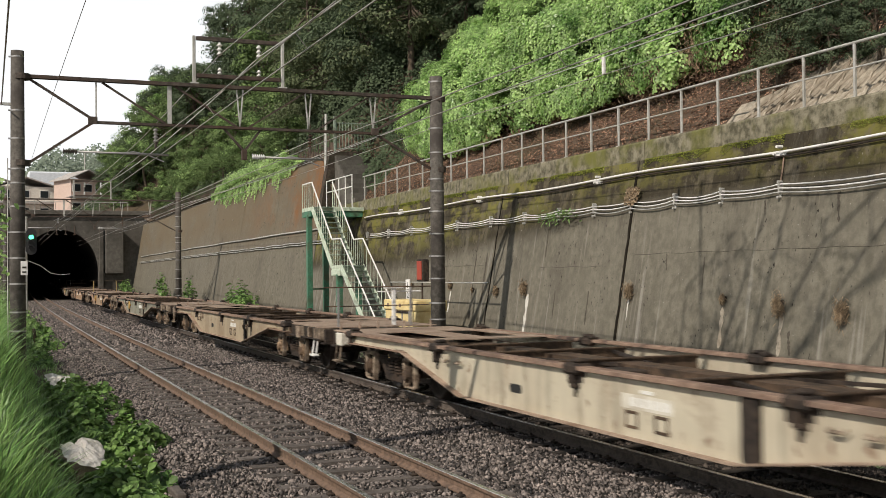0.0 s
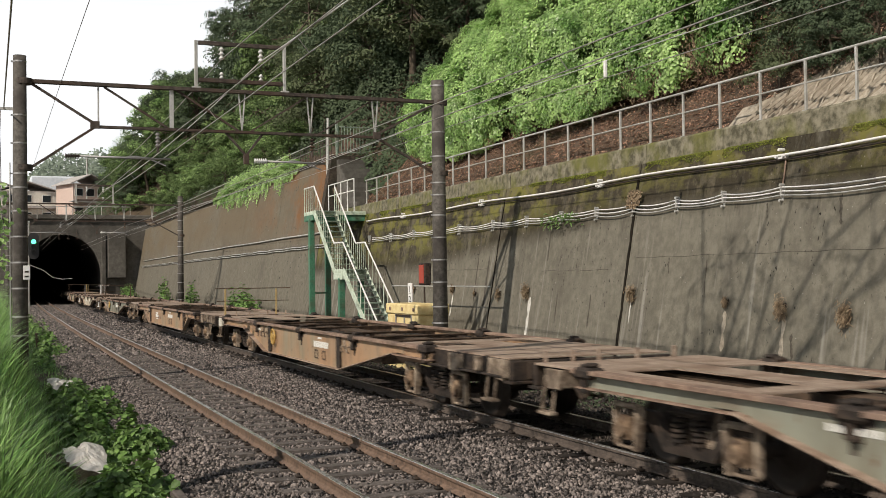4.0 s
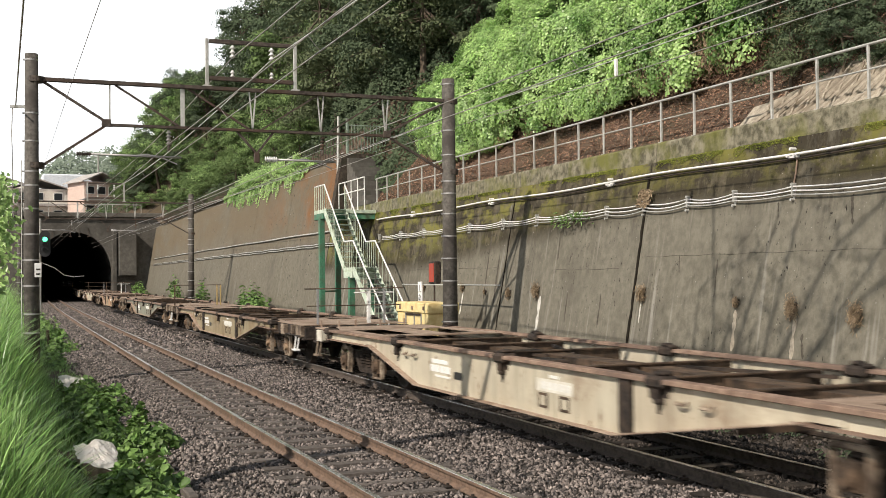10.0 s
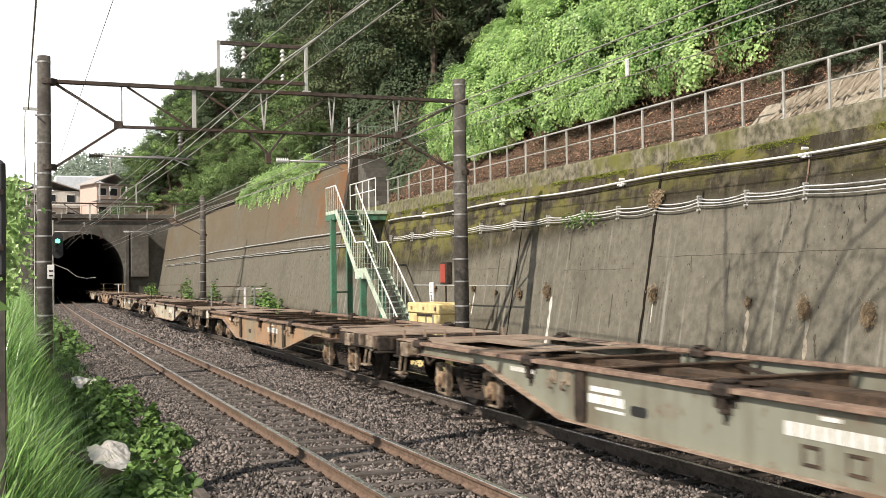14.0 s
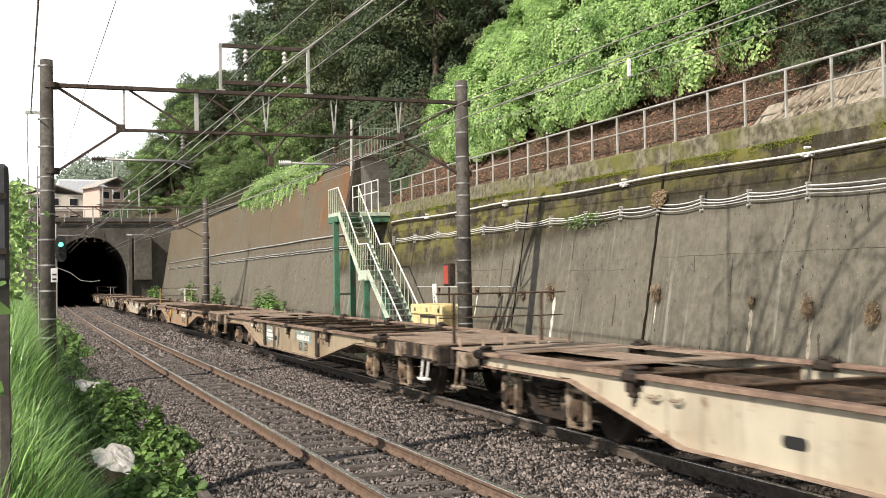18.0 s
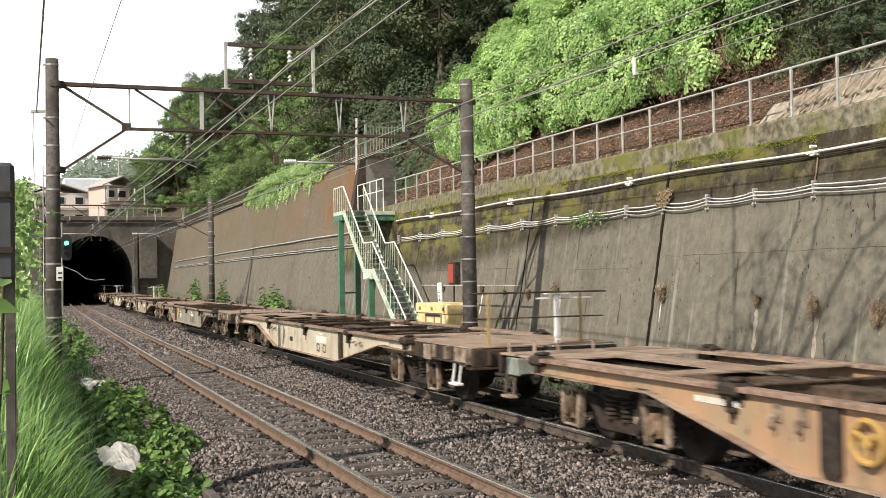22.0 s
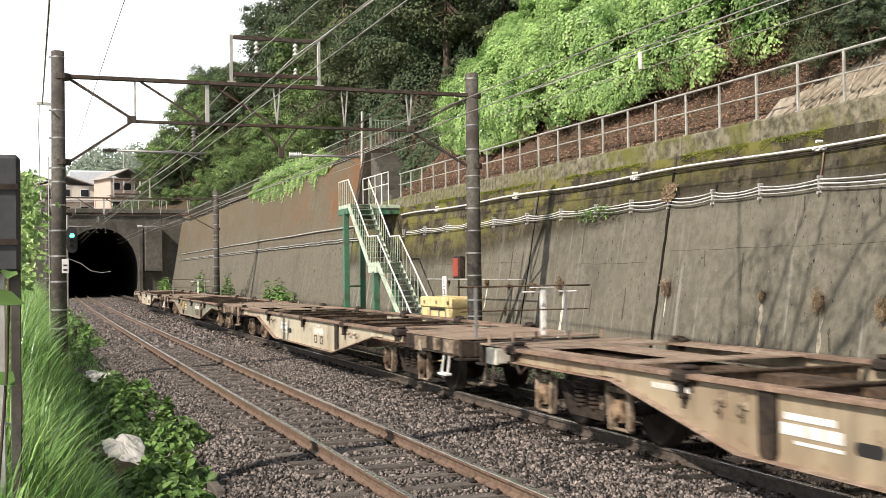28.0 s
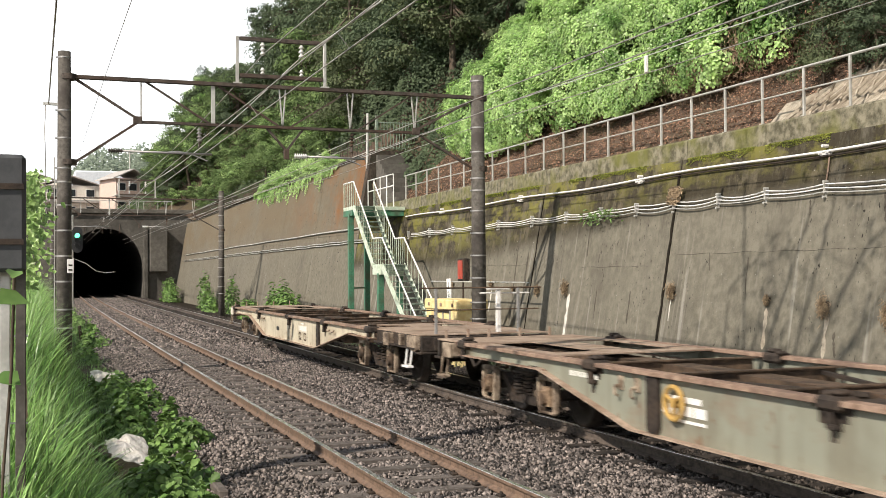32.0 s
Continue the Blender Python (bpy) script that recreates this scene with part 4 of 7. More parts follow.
def wagon(colour, wheel, guard, plate_set, place):
    paint = PAINTS[colour]
    w = new("container_wagon")
    wagons.append(w)
    tagged(w, f"{NAMES[colour]} fish-bellied container flat wagon with rusted deck, empty", "freight wagon", "wagons of the train")
    for sx in (-1, 1):
        near, far, head = DEEP.get(place, (2.7, 3.35, 5.7))
        deep = (near, far, head) if sx < 0 else (far, near, head)
        sill = part("side_sill", cached(f"side_sill_{deep[0]}", lambda: sill_mesh(*deep), paint), paint, w, f"{NAMES[colour]} painted side sill, dirt-streaked",
                    at=pose(sx * 1.285, 0, 0, 0, 0, 0 if sx < 0 else 180))
        part("belly_flange", cached(f"belly_flange_{deep[0]}", lambda: belly_flange_mesh(*deep), M_PLATFORM), M_PLATFORM, sill, "rusty lower flange")
        ends = (0.1 - near, far - 0.4) if sx < 0 else (0.4 - far, near - 0.1)
        for y in ends if colour != "cream" and place != 1 else (-near - 0.2,) if sx < 0 else ():
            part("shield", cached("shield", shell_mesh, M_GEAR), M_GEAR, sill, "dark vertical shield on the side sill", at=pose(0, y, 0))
        if sx < 0:
            flat = colour == "cream"
            for y in (3.85, 3.45, -3.95, -4.35) if flat else (-near - 0.25, -near - 0.6, far - 0.05, far + 0.3):
                part("rope_hook", cached(f"rope_hook_{flat}", flat_hook_mesh if flat else hook_mesh, M_TAN), M_TAN, sill, "worn steel rope hook", at=pose(0, y, 0))
            pale = M_PATCH if place in (11, 12) else M_REPAINT
            spots = {11: [(-2.0, -0.45, 0.63, 0.88), (-1.35, -0.9, 0.42, 0.63)], 12: [(-1.72, -1.12, 0.63, 0.8), (-1.1, -0.65, 0.63, 0.82), (-4.7, -4.0, 0.84, 0.93), (1.55, 2.05, 0.5, 0.8)]}
            for j, sp in enumerate(spots.get(place, [(-1.7, -0.78, 0.64, 0.79)] if colour in ("cream", "khaki") else ())):
                part("repaint_patch", cached(f"repaint_patch_{place in spots and place}_{j}", lambda: plates([sp], 0.0008), pale), pale, sill, "pale repainted patch behind lettering")
        if place == 11 and sx < 0:
            part("repaint_patch", cached("repaint_patch", lambda: plates([(2.2, 3.0, 0.45, 0.86)], 0.0008), M_PATCH), M_PATCH, sill, "pale repainted patch behind lettering")
        for i, (y0, y1, z0, z1) in enumerate(PLATES[plate_set]):
            wide = 0.115 if i == 0 else 0.07
            spans = [(y, y + wide, z0, z1) for y in np.arange(y0, y1 - wide, wide + 0.035)]
            if i == 0:
                spans.append(((y0 + y1) / 2 - 0.12, (y0 + y1) / 2 + 0.12, z1 + 0.05, z1 + 0.085))
            part("lettering", cached(f"lettering_{plate_set}_{i}", lambda: plates(spans), M_LETTER), M_LETTER, sill, "faded white lettering bar, illegible")
        for i, sp in enumerate(SQUARES):
            y0, y1, z0, z1 = sp
            rim = [(y0, y1, z0, z0 + 0.03), (y0, y1, z1 - 0.03, z1), (y0, y0 + 0.035, z0 + 0.03, z1 - 0.03), (y1 - 0.035, y1, z0 + 0.03, z1 - 0.03)]
            part("data_square", cached(f"data_square_{i}", lambda: plates(rim, 0.004), M_FRAME), M_FRAME, sill, "small dark-rimmed data frame")
        if not wheel:
            part("slot", cached("slot" if place != 4 else "short_slots", slot_mesh if place != 4 else round_holes_mesh, M_BLACK), M_BLACK, sill, "hand slot, a black plate for its shaded inside")
        if place in BLOCKS:
            for i, sp in enumerate(BLOCK):
                part("bright_lettering", cached(f"bright_lettering_{i}", lambda: plates([sp]), M_WHITE), M_WHITE, sill, "bright white lettering bar, illegible")
        if wheel:
            part("handwheel", cached("handwheel", handwheel_mesh, M_GOLD), M_GOLD, sill, "yellow brake handwheel", at=pose(0, 2.5, 0))
        part("top_flange", cached(f"top_flange_{sx}", lambda: flange_mesh(-7.2, 8.6) if sx < 0 else flange_mesh(-8.6, 7.2), M_RUST2), M_RUST2, w, "rust-brown top flange", at=pose(sx * 1.285, 0, 0, 0, 0, 0 if sx < 0 else 180))
        for y in (-7.05, -3.5, 0.2, 4.3, 8.35):
            part("container_lock", cached("container_lock", lock_mesh, M_GEAR), M_GEAR, w, "dark cast container lock", at=pose(sx * 1.285, y, 0, 0, 0, 0 if sx < 0 else 180))
            if abs(y) < 5 and sx < 0:
                part("oil_run", cached("oil_run", oil_mesh, M_GEAR), M_GEAR, sill, "black grease run below the lock", at=pose(0, -sx * y, 0))
        for turn in (0, 180):
            hand, reach = (sx < 0) == (turn == 0), 8.5 if turn == 0 else 7.2
            part("outer_sill", cached(f"outer_sill_{hand}_{reach}", lambda: outer_sill_mesh(reach) if hand else outer_sill_b(reach), paint), paint, w,
                 "end channel of the side sill", at=pose(sx * 1.285, 0, 0, 0, 0, turn))
            part("outer_flange", cached(f"outer_flange_{reach}", lambda: outer_flange_mesh(reach), M_RUST2), M_RUST2, w, "rusty lower flange of the end channel", at=pose(sx * 1.285, 0, 0, 0, 0, turn))
        for end in (-1, 1):
            if end * sx < 0 and sx > 0 or end < 0 and sx < 0:
                part("corner_bracket", cached(f"corner_bracket_{end}", lambda: corner_mesh(end), M_TAN), M_TAN, w, "pale corner bracket",
                     at=pose(sx * 1.285, 0, 0, 0, 0, 0 if sx < 0 else 180))
        for y in (-9.35, 9.3):
            part("step", cached("step", step_mesh, M_WHITE if (sx < 0 and y < 0 and place in WHITE_STEPS) else M_TAN), M_TAN, w, "hanging foot step", at=pose(sx * 1.26, y, 0))
    part("centre_sill", cached("centre_sill", centre_sill_mesh, M_FRAME), M_FRAME, w)
    part("end_platform", cached("end_platform", end_platform_mesh, M_PLATFORM), M_PLATFORM, w, "pale worn end platform")
    bright = M_PATCH if place == 12 else M_REPAINT if place % 3 == 0 else M_TAN
    part("side_bracket", cached("side_bracket", side_bracket_mesh, bright), bright, w, "pale side bracket of the platform", at=pose(-1.285, 0, 0))
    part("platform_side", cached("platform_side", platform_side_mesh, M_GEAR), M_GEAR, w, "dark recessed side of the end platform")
    part("platform_corner", cached("platform_corner", platform_corner_mesh, M_TAN), M_TAN, w, "dirty cream corner block of the platform")
    part("stiffener", cached("stiffener", stiffener_mesh, M_TAN), M_TAN, w, "dirty cream stiffener")
    part("brake_gear", cached("brake_gear", gear_mesh, M_GEAR), M_GEAR, w)
    # cross members take the dark frame colour, shade inside the deck put into it
    for y in (-4.5, -3.05, -1.4, 1.3, 3.05, 4.6):
        part("cross_member", cached("cross_member", cross_mesh, M_FRAME), M_FRAME, w, at=pose(0, y, 0))
    for y, a in ((-2.2, 0), (2.2, 180)):
        part("diagonal", cached("diagonal", diagonal_mesh, M_GEAR), M_GEAR, w, at=pose(0, y, 0, 0, 0, a))
    for a in (0, 180):
        deck = ("end_deck", lambda: end_deck_mesh(9.75, 6.9)) if a else ("short_end_deck", lambda: end_deck_mesh(8.65))
        part("end_deck", cached(*deck, M_PLATFORM), M_PLATFORM, w, "rusted steel end deck plate", at=pose(0, 0, 0, 0, 0, a))
        part("end_beam", cached("end_beam", end_beam_mesh, M_GEAR), M_GEAR, w, at=pose(0, 0, 0, 0, 0, a))
        part("coupler", cached("coupler", coupler_mesh, M_GEAR), M_GEAR, w, at=pose(0, 0, 0, 0, 0, a))
        bog = part("bogie", cached("bogie", bolster_mesh, M_GEAR), M_GEAR, w, "grimy two-axle bogie", at=pose(0, 6.85 if a == 0 else -6.95, 0))
        for sx in (-1, 1):
            part("side_frame", cached("side_frame", side_frame_mesh, M_GEAR), M_GEAR, bog, at=pose(sx * 0.98, 0, 0, 0, 0, 0 if sx < 0 else 180))
            for y in (-0.97, 0.97):
                turn = 0 if sx < 0 else 180
                ped = part("axle_guard", cached("axle_guard" if y * sx < 0 else "axle_guard_b", pedestal_mesh if y * sx < 0 else pedestal_b, M_TAN), M_TAN, bog, "dirty cream axle guard", at=pose(sx * 1.1, y, 0, 0, 0, turn))
                iron = M_FRAME if colour in ("cream", "grey") else M_BOX
                part("axle_box", cached("axle_box", axle_box_mesh, iron), iron, ped)
                part("brake_hanger", cached("brake_hanger", brake_hanger_mesh, M_TAN), M_TAN, bog, "pale brake hanger", at=pose(sx * 0.9, y * 0.42, 0, 0, 0, 0 if y < 0 else 180))
                part("wheel", cached("wheel", wheel_mesh, M_WHEEL, True), M_WHEEL, bog, at=pose(sx * 0.56, y, 0.43, 0, 0, 0 if sx < 0 else 180))
    before = RAKE[place - 1][3] if place else ""
    if before:
        g = {"yellow": M_OCHRE, "stand": M_OCHRE, "galv": M_BAND, "dark": M_FRAME}[before]
        short = place == 8
        rail = part("guard_rail", cached(f"guard_rail_{short}", lambda: rails_mesh(*((-1.22, 0.62) if short else (-1.15, 1.15))), M_FRAME), M_FRAME, w, "thin dark end guard rail", at=pose(0, -9.6, 0))
        if not short:
            part("lower_bar", cached("lower_bar", lower_bar_mesh, M_FRAME), M_FRAME, rail)
        for x, g in ((-1.18, M_FRAME), (0.46, g), (0.6, g)) if short else ((-0.85, g), (0.7, g)):
            part("upright", cached("upright", upright_mesh, g), g, rail, "ochre-yellow upright" if g == M_OCHRE else "", at=pose(x, 0, 0))
        if before in ("galv", "stand"):
            part("brake_stand", cached("brake_stand", brake_stand_mesh, M_WHITE), M_WHITE, w, "upright brake stand", at=pose(0.4, -9.4, 0))
    return w


for place, (colour, shift, wheel, guard, plate_set) in enumerate(RAKE):
    wagon(colour, wheel, guard, plate_set, place)


def travelled(t):
    s = t - 16
    return 179.88 + 10.93 * s - 0.0477 * s * s


def motions():
    """The train rolls out of the tunnel towards the camera, slowing a little."""
    for k, w in enumerate(wagons):
        rows = []
        for i in range(33):
            y = PITCH * k - travelled(i) + 3.2 - RAKE[k][1]
            rows.append((float(i), pose(TB + bend(y), y, 0, 0, 0, heading(y))))
        walk(w, rows)


# ---- gantries and fence ----
def gantry(y, zt, zb):
    g = new("catenary_gantry")
    tagged(g, "steel truss gantry on two banded concrete poles", "catenary gantry", "catenary gantries")
    b = bend(y)
    for x, r0 in ((0.67 + b if y > 30 else 0.65, 0.17), (10.25 + b, 0.19)):
        bm = bmesh.new()
        rod(bm, (x, y, -0.8), (x, y, zt + 0.5), r0, r0 - 0.035, n=20)
        part("pole", bm, M_POLE, g, "round concrete pole", True)
        for z in (0.9, 1.3, 1.9, 2.45, 3.0, 3.55, 4.05, 4.35, 5.0, 5.6, 6.75):
            if z < zt + 0.5:
                bm = bmesh.new()
                r = r0 + 0.002 - 0.036 * z / 7.3
                rod(bm, (x, y, z), (x, y, z + 0.035), r, n=20)
                box(bm, x - r - 0.04, x - r + 0.01, y - 0.02, y + 0.02, z, z + 0.035)
                part("band", bm, M_BAND, g, "galvanised strap")
    x0, x1 = 0.83 + b, 10.14 + b
    bm = bmesh.new()
    box(bm, x0, x1, y - 0.08, y + 0.08, zt - 0.075, zt)
    part("top_chord", bm, M_TRUSS, g)
    bm = bmesh.new()
    box(bm, 2.1 + b, 8.65 + b, y - 0.07, y + 0.07, zb - 0.055, zb)
    part("bottom_chord", bm, M_TRUSS, g)
    nodes = [2.2, 3.78, 5.37, 6.99, 8.6]
    for i, x in enumerate(nodes):
        bm = bmesh.new()
        if i < 2:
            beam(bm, (x + b, y, zb), (x + b, y, zt - 0.08), 0.035 + 0.05 * i, 0.05)
        else:
            for s in (-0.075, 0.075):
                beam(bm, (x + b, y, zb), (x + b + s, y, zt - 0.08), 0.028, 0.028)
        if i < 2:
            part("post", bm, M_GALV, g)
        else:
            part("hanger", bm, M_GALV, g, "galvanised V hanger")
    for i in range(4):
        bm = bmesh.new()
        if i < 2:
            beam(bm, (nodes[i] + b + 0.12, y, zt - 0.08), (nodes[i + 1] + b - 0.08, y, zb), 0.045, 0.045)
        else:
            beam(bm, (nodes[i] + b + 0.2, y, zb), (nodes[i + 1] + b - 0.08, y, zt - 0.08), 0.035, 0.035)
        part("diagonal", bm, M_TRUSS, g)
    for xa, za, xc, zc in ((0.83, zt - 0.09, 2.12, zb + 0.04), (10.14, zt - 0.09, 8.62, zb + 0.04), (0.8, 4.5 * zt / 6.4, 2.15, zb - 0.02), (10.13, 4.6 * zt / 6.4, 8.62, zb - 0.02)):
        bm = bmesh.new()
        beam(bm, (xa + b, y, za), (xc + b, y, zc), 0.05, 0.055)
        part("brace", bm, M_TRUSS, g)
    # gusset plates and pole collars where the braces meet
    for x in (2.12, 8.62):
        bm = bmesh.new()
        box(bm, x + b - 0.1, x + b + 0.1, y - 0.09, y - 0.07, zb - 0.08, zb + 0.09, 0.01)
        part("gusset", bm, M_TRUSS, g, "grey gusset plate")
    for x, z in ((0.67, 4.5 * zt / 6.4), (10.3, 4.6 * zt / 6.4), (0.67, zt - 0.05), (10.3, zt - 0.05)):
        bm = bmesh.new()
        rod(bm, (x + b, y, z - 0.06), (x + b, y, z + 0.06), 0.185, n=18)
        part("collar", bm, M_TRUSS, g, "steel pole collar")
    return g


def insulator(bm, x, y, z0, z1, r=0.075, sheds=4, horizontal=False):
    """Ribbed insulator from z0 to z1, or along x from z0 to z1 at height given by x."""
    for i in range(sheds):
        a = z0 + (z1 - z0) * (i + 0.25) / sheds
        b = z0 + (z1 - z0) * (i + 0.75) / sheds
        if horizontal:
            rod(bm, (a, y, x), (b, y, x), r, r * 0.55, 14)
        else:
            rod(bm, (x, y, a), (x, y, b), r, r * 0.5, 14)
    if horizontal:
        rod(bm, (z0, y, x), (z1, y, x), r * 0.4, n=10)
    else:
        rod(bm, (x, y, z0), (x, y, z1), r * 0.4, n=10)


def fittings(g, y, zt, zb):
    """Feeder frame on the beam, hanging insulators, pull-off arms."""
    b = bend(y)
    for x in (4.33, 6.38):
        bm = bmesh.new()
        box(bm, x + b - 0.035, x + b + 0.035, y - 0.035, y + 0.035, zt, zt + 1.1, 0.006)
        box(bm, x + b - 0.09, x + b + 0.09, y - 0.08, y + 0.08, zt, zt + 0.03)
        part("frame_post", bm, M_GALV, g, "galvanised feeder frame post")
    for z in (zt + 1.05, zt + 0.2):
        bm = bmesh.new()
        box(bm, 4.38 + b, 6.33 + b, y - 0.045, y + 0.045, z - 0.05, z + 0.04, 0.008)
        part("frame_rail", bm, M_TRUSS, g, "rusty feeder frame rail")
    for x in (4.91, 5.82):
        bm = bmesh.new()
        insulator(bm, x + b, y, zt + 0.68, zt + 0.98, 0.072, 3)
        part("insulator", bm, M_PORCELAIN, g, "white ribbed insulator", True)
        bm = bmesh.new()
        insulator(bm, x + b, y, zt + 0.24, zt + 0.4, 0.06, 2)
        part("insulator", bm, M_PORCELAIN, g, "white ribbed insulator", True)
    for x in (3.47, 7.03):
        bm = bmesh.new()
        insulator(bm, x + b, y, zb - 0.42, zb - 0.1, 0.07)
        part("insulator", bm, M_FRAME if x > 5 else M_BAND, g, "ribbed hanging insulator", True)
        bm = bmesh.new()
        box(bm, x + b - 0.02, x + b + 0.02, y - 0.06, y + 0.06, zb - 0.55, zb - 0.42, 0.005)
        part("clamp", bm, M_TRUSS, g)
    zc = zb - 0.68
    for xa, xo, xe in ((5.46, 5.75, 7.35), (1.52, 1.6, 3.75)):
        if xa > 3:
            for xt in (5.0, 5.85):
                bm = bmesh.new()
                beam(bm, (xt + b, y, zb - 0.05), (xa + b, y, zc + 0.12), 0.05, 0.05)
                part("arm_hanger", bm, M_TRUSS, g)
            bm = bmesh.new()
            box(bm, xa + b - 0.06, xa + b + 0.06, y - 0.05, y + 0.05, zc - 0.08, zc + 0.15, 0.01)
            part("arm_bracket", bm, M_TRUSS, g)
        bm = bmesh.new()
        insulator(bm, zc, y, xo + b - 0.1, xo + b + 0.2, 0.07, 6, True)
        part("arm_insulator", bm, M_PORCELAIN if xa > 3 else M_TRUSS, g, "ribbed arm insulator", True)
        bm = bmesh.new()
        rod(bm, (xo + b + 0.2, y, zc), (xe + b, y, zc - 0.02), 0.024, n=8)
        part("pull_off_arm", bm, M_BAND, g, "grey pull-off tube", True)
        bm = bmesh.new()
        pts = [(xe + b - 1.0, zc), (xe + b - 0.75, zc + 0.03), (xe + b - 0.45, zc - 0.03), (xe + b - 0.1, zc - 0.17)]
        for (p, q), (r, s) in zip(pts, pts[1:]):
            rod(bm, (p, y, q), (r, y, s), 0.014, n=6)
        part("steady_arm", bm, M_BAND, g)


fittings(gantry(25.2, 6.4, 5.46), 25.2, 6.4, 5.46)
fittings(gantry(67.0, 6.58, 5.58), 67.0, 6.58, 5.58)


# ---- wires ----
def wire(label, x, z0, y_marks, heights, r, material, sag=0.25, name="overhead_wire"):
    pts = []
    for (ya, yb), (za, zb) in zip(zip(y_marks, y_marks[1:]), zip(heights, heights[1:])):
        for i in range(12):
            f = i / 12
            y = ya + (yb - ya) * f
            pts.append((x + bend(y), y, za + (zb - za) * f - sag * 4 * f * (1 - f)))
    pts.append((x + bend(y_marks[-1]), y_marks[-1], heights[-1]))
    tagged(tube(name, pts, r, material), label, "overhead wire", "overhead wires")


SPANS = [-16.5, 25.2, 67.0, 112.0]
for x in (3.62, 7.2):
    wire("bare copper contact wire over the track", x, 0, SPANS, [4.78, 4.8, 4.98, 5.1], 0.009, M_WIRE, 0.0)
    wire("twisted messenger wire above the contact wire", x - 0.15, 0, SPANS, [5.12, 5.06, 5.3, 5.5], 0.009, M_WIRE, 0.12)
for x in (4.91, 5.82):
    wire("feeder cable on frame insulators", x, 0, SPANS, [7.1, 7.1, 7.36, 7.5], 0.015 if x > 5 else 0.012, M_BRIGHTWIRE if x > 5 else M_WIRE, 0.35)
wire("thin line along the pole tops", 10.62, 0, SPANS, [6.1, 6.12, 6.4, 6.6], 0.009, M_BRIGHTWIRE, 0.15)
wire("thin line along the pole tops", 10.62, 0, SPANS, [5.78, 5.8, 6.1, 6.3], 0.008, M_WIRE, 0.15)
wire("thin old wire above the verge", 1.42, 0, SPANS, [6.36, 6.36, 6.6, 6.7], 0.007, M_WIRE, 0.05)
wire("feeder cable ending at the verge pole", 0.27, 0, SPANS[:2], [5.75, 5.75], 0.014, M_WIRE, 0.2)
tagged(tube("downlead", [(0.27, 25.2, 5.75), (0.25, 25.2, 5.2), (0.27, 25.2, 4.4), (0.26, 25.2, 3.6), (0.33, 25.2, 3.1)], 0.011, M_WIRE), "dark cable hanging down beside the verge pole", "cable")
# droppers between messenger and contact wire


def wire_z(y, heights, sag):
    for (ya, yb), (za, zb) in zip(zip(SPANS, SPANS[1:]), zip(heights, heights[1:])):
        if ya <= y <= yb:
            f = (y - ya) / (yb - ya)
            return za + (zb - za) * f - sag * 4 * f * (1 - f)


for x in (3.62, 7.2):
    for y in (13, 19, 31, 37, 43, 49, 55, 61):
        bm = bmesh.new()
        rod(bm, (x + bend(y), y, wire_z(y, [4.78, 4.8, 4.98, 5.1], 0.0)), (x - 0.15 + bend(y), y, wire_z(y, [5.12, 5.06, 5.3, 5.5], 0.12)), 0.006, n=5)
        tagged(part("dropper", bm, M_WIRE), "thin dropper between two overhead wires", "dropper", "wire droppers")
# white marker on the slope-side line
bm = bmesh.new()
box(bm, 10.58, 10.64, 17.67, 17.73, 5.7, 6.02, 0.01)
tagged(part("line_marker", bm, M_WHITE), "small white marker sleeve on a line", "marker")


# ---- plants ----
rg = np.random.default_rng(11)


def scatter_noise(x, y, s, seed):
    return np.array([noise.noise(Vector((a * s, b * s, seed))) for a, b in zip(x, y)])


def unit_rand(k):
    v = rg.normal(size=(k, 3))
    return v / np.linalg.norm(v, axis=1, keepdims=True)


def hill_many(x, y):
    return np.array([hill(a, b) for a, b in zip(x, y)])


# kudzu: billowing mounds of broad leaves, deep creases between them
def slope_normal(x, y):
    e = 0.4
    n = np.stack([-(hill_many(x + e, y) - hill_many(x - e, y)) / (2 * e), -(hill_many(x, y + e) - hill_many(x, y - e)) / (2 * e), np.ones_like(x)], 1)
    return n / np.linalg.norm(n, axis=1, keepdims=True)


def kudzu_area(x, y):
    """Where the vines grow: above the bare strip, up to the edge of the wood."""
    foot = 15.5 + 0.5 * scatter_noise(x * 0 + 1, y, 0.3, 2) + np.where(y < 17.5, (17.5 - y) * 0.28, 0)
    return (x > foot) & (y < 38.8 + (x - 15.7) * 0.6) & (x / y < 0.78) & (hill_many(x, y) < 3.4 + 0.3 * np.hypot(x, y))


K = 4000
my = 9 + 46 * rg.random(K)
mx = 15.0 + 15 * rg.random(K) ** 1.15
w = kudzu_area(mx, my)
mx, my = mx[w][:620], my[w][:620]
fy_ = 19.2 + 19.8 * rg.random(120)
fx_ = 15.8 + 0.9 * rg.random(120)
mx, my = np.concatenate([mx, fx_]), np.concatenate([my, fy_])
mn = slope_normal(mx, my)
mr_ = (0.65 + 1.05 * rg.random(len(mx)) ** 1.5) * np.clip((mx - 14.6) / 1.8, 0.4, 1.0) * np.interp(my, [30, 40], [1.0, 0.65])
mr_ = np.minimum(mr_, (mx - 14.6) * 0.72)
mc = np.stack([mx, my, hill_many(mx, my)], 1) + mn * (mr_ * (-0.15 + 0.85 * rg.random(len(mx))))[:, None]
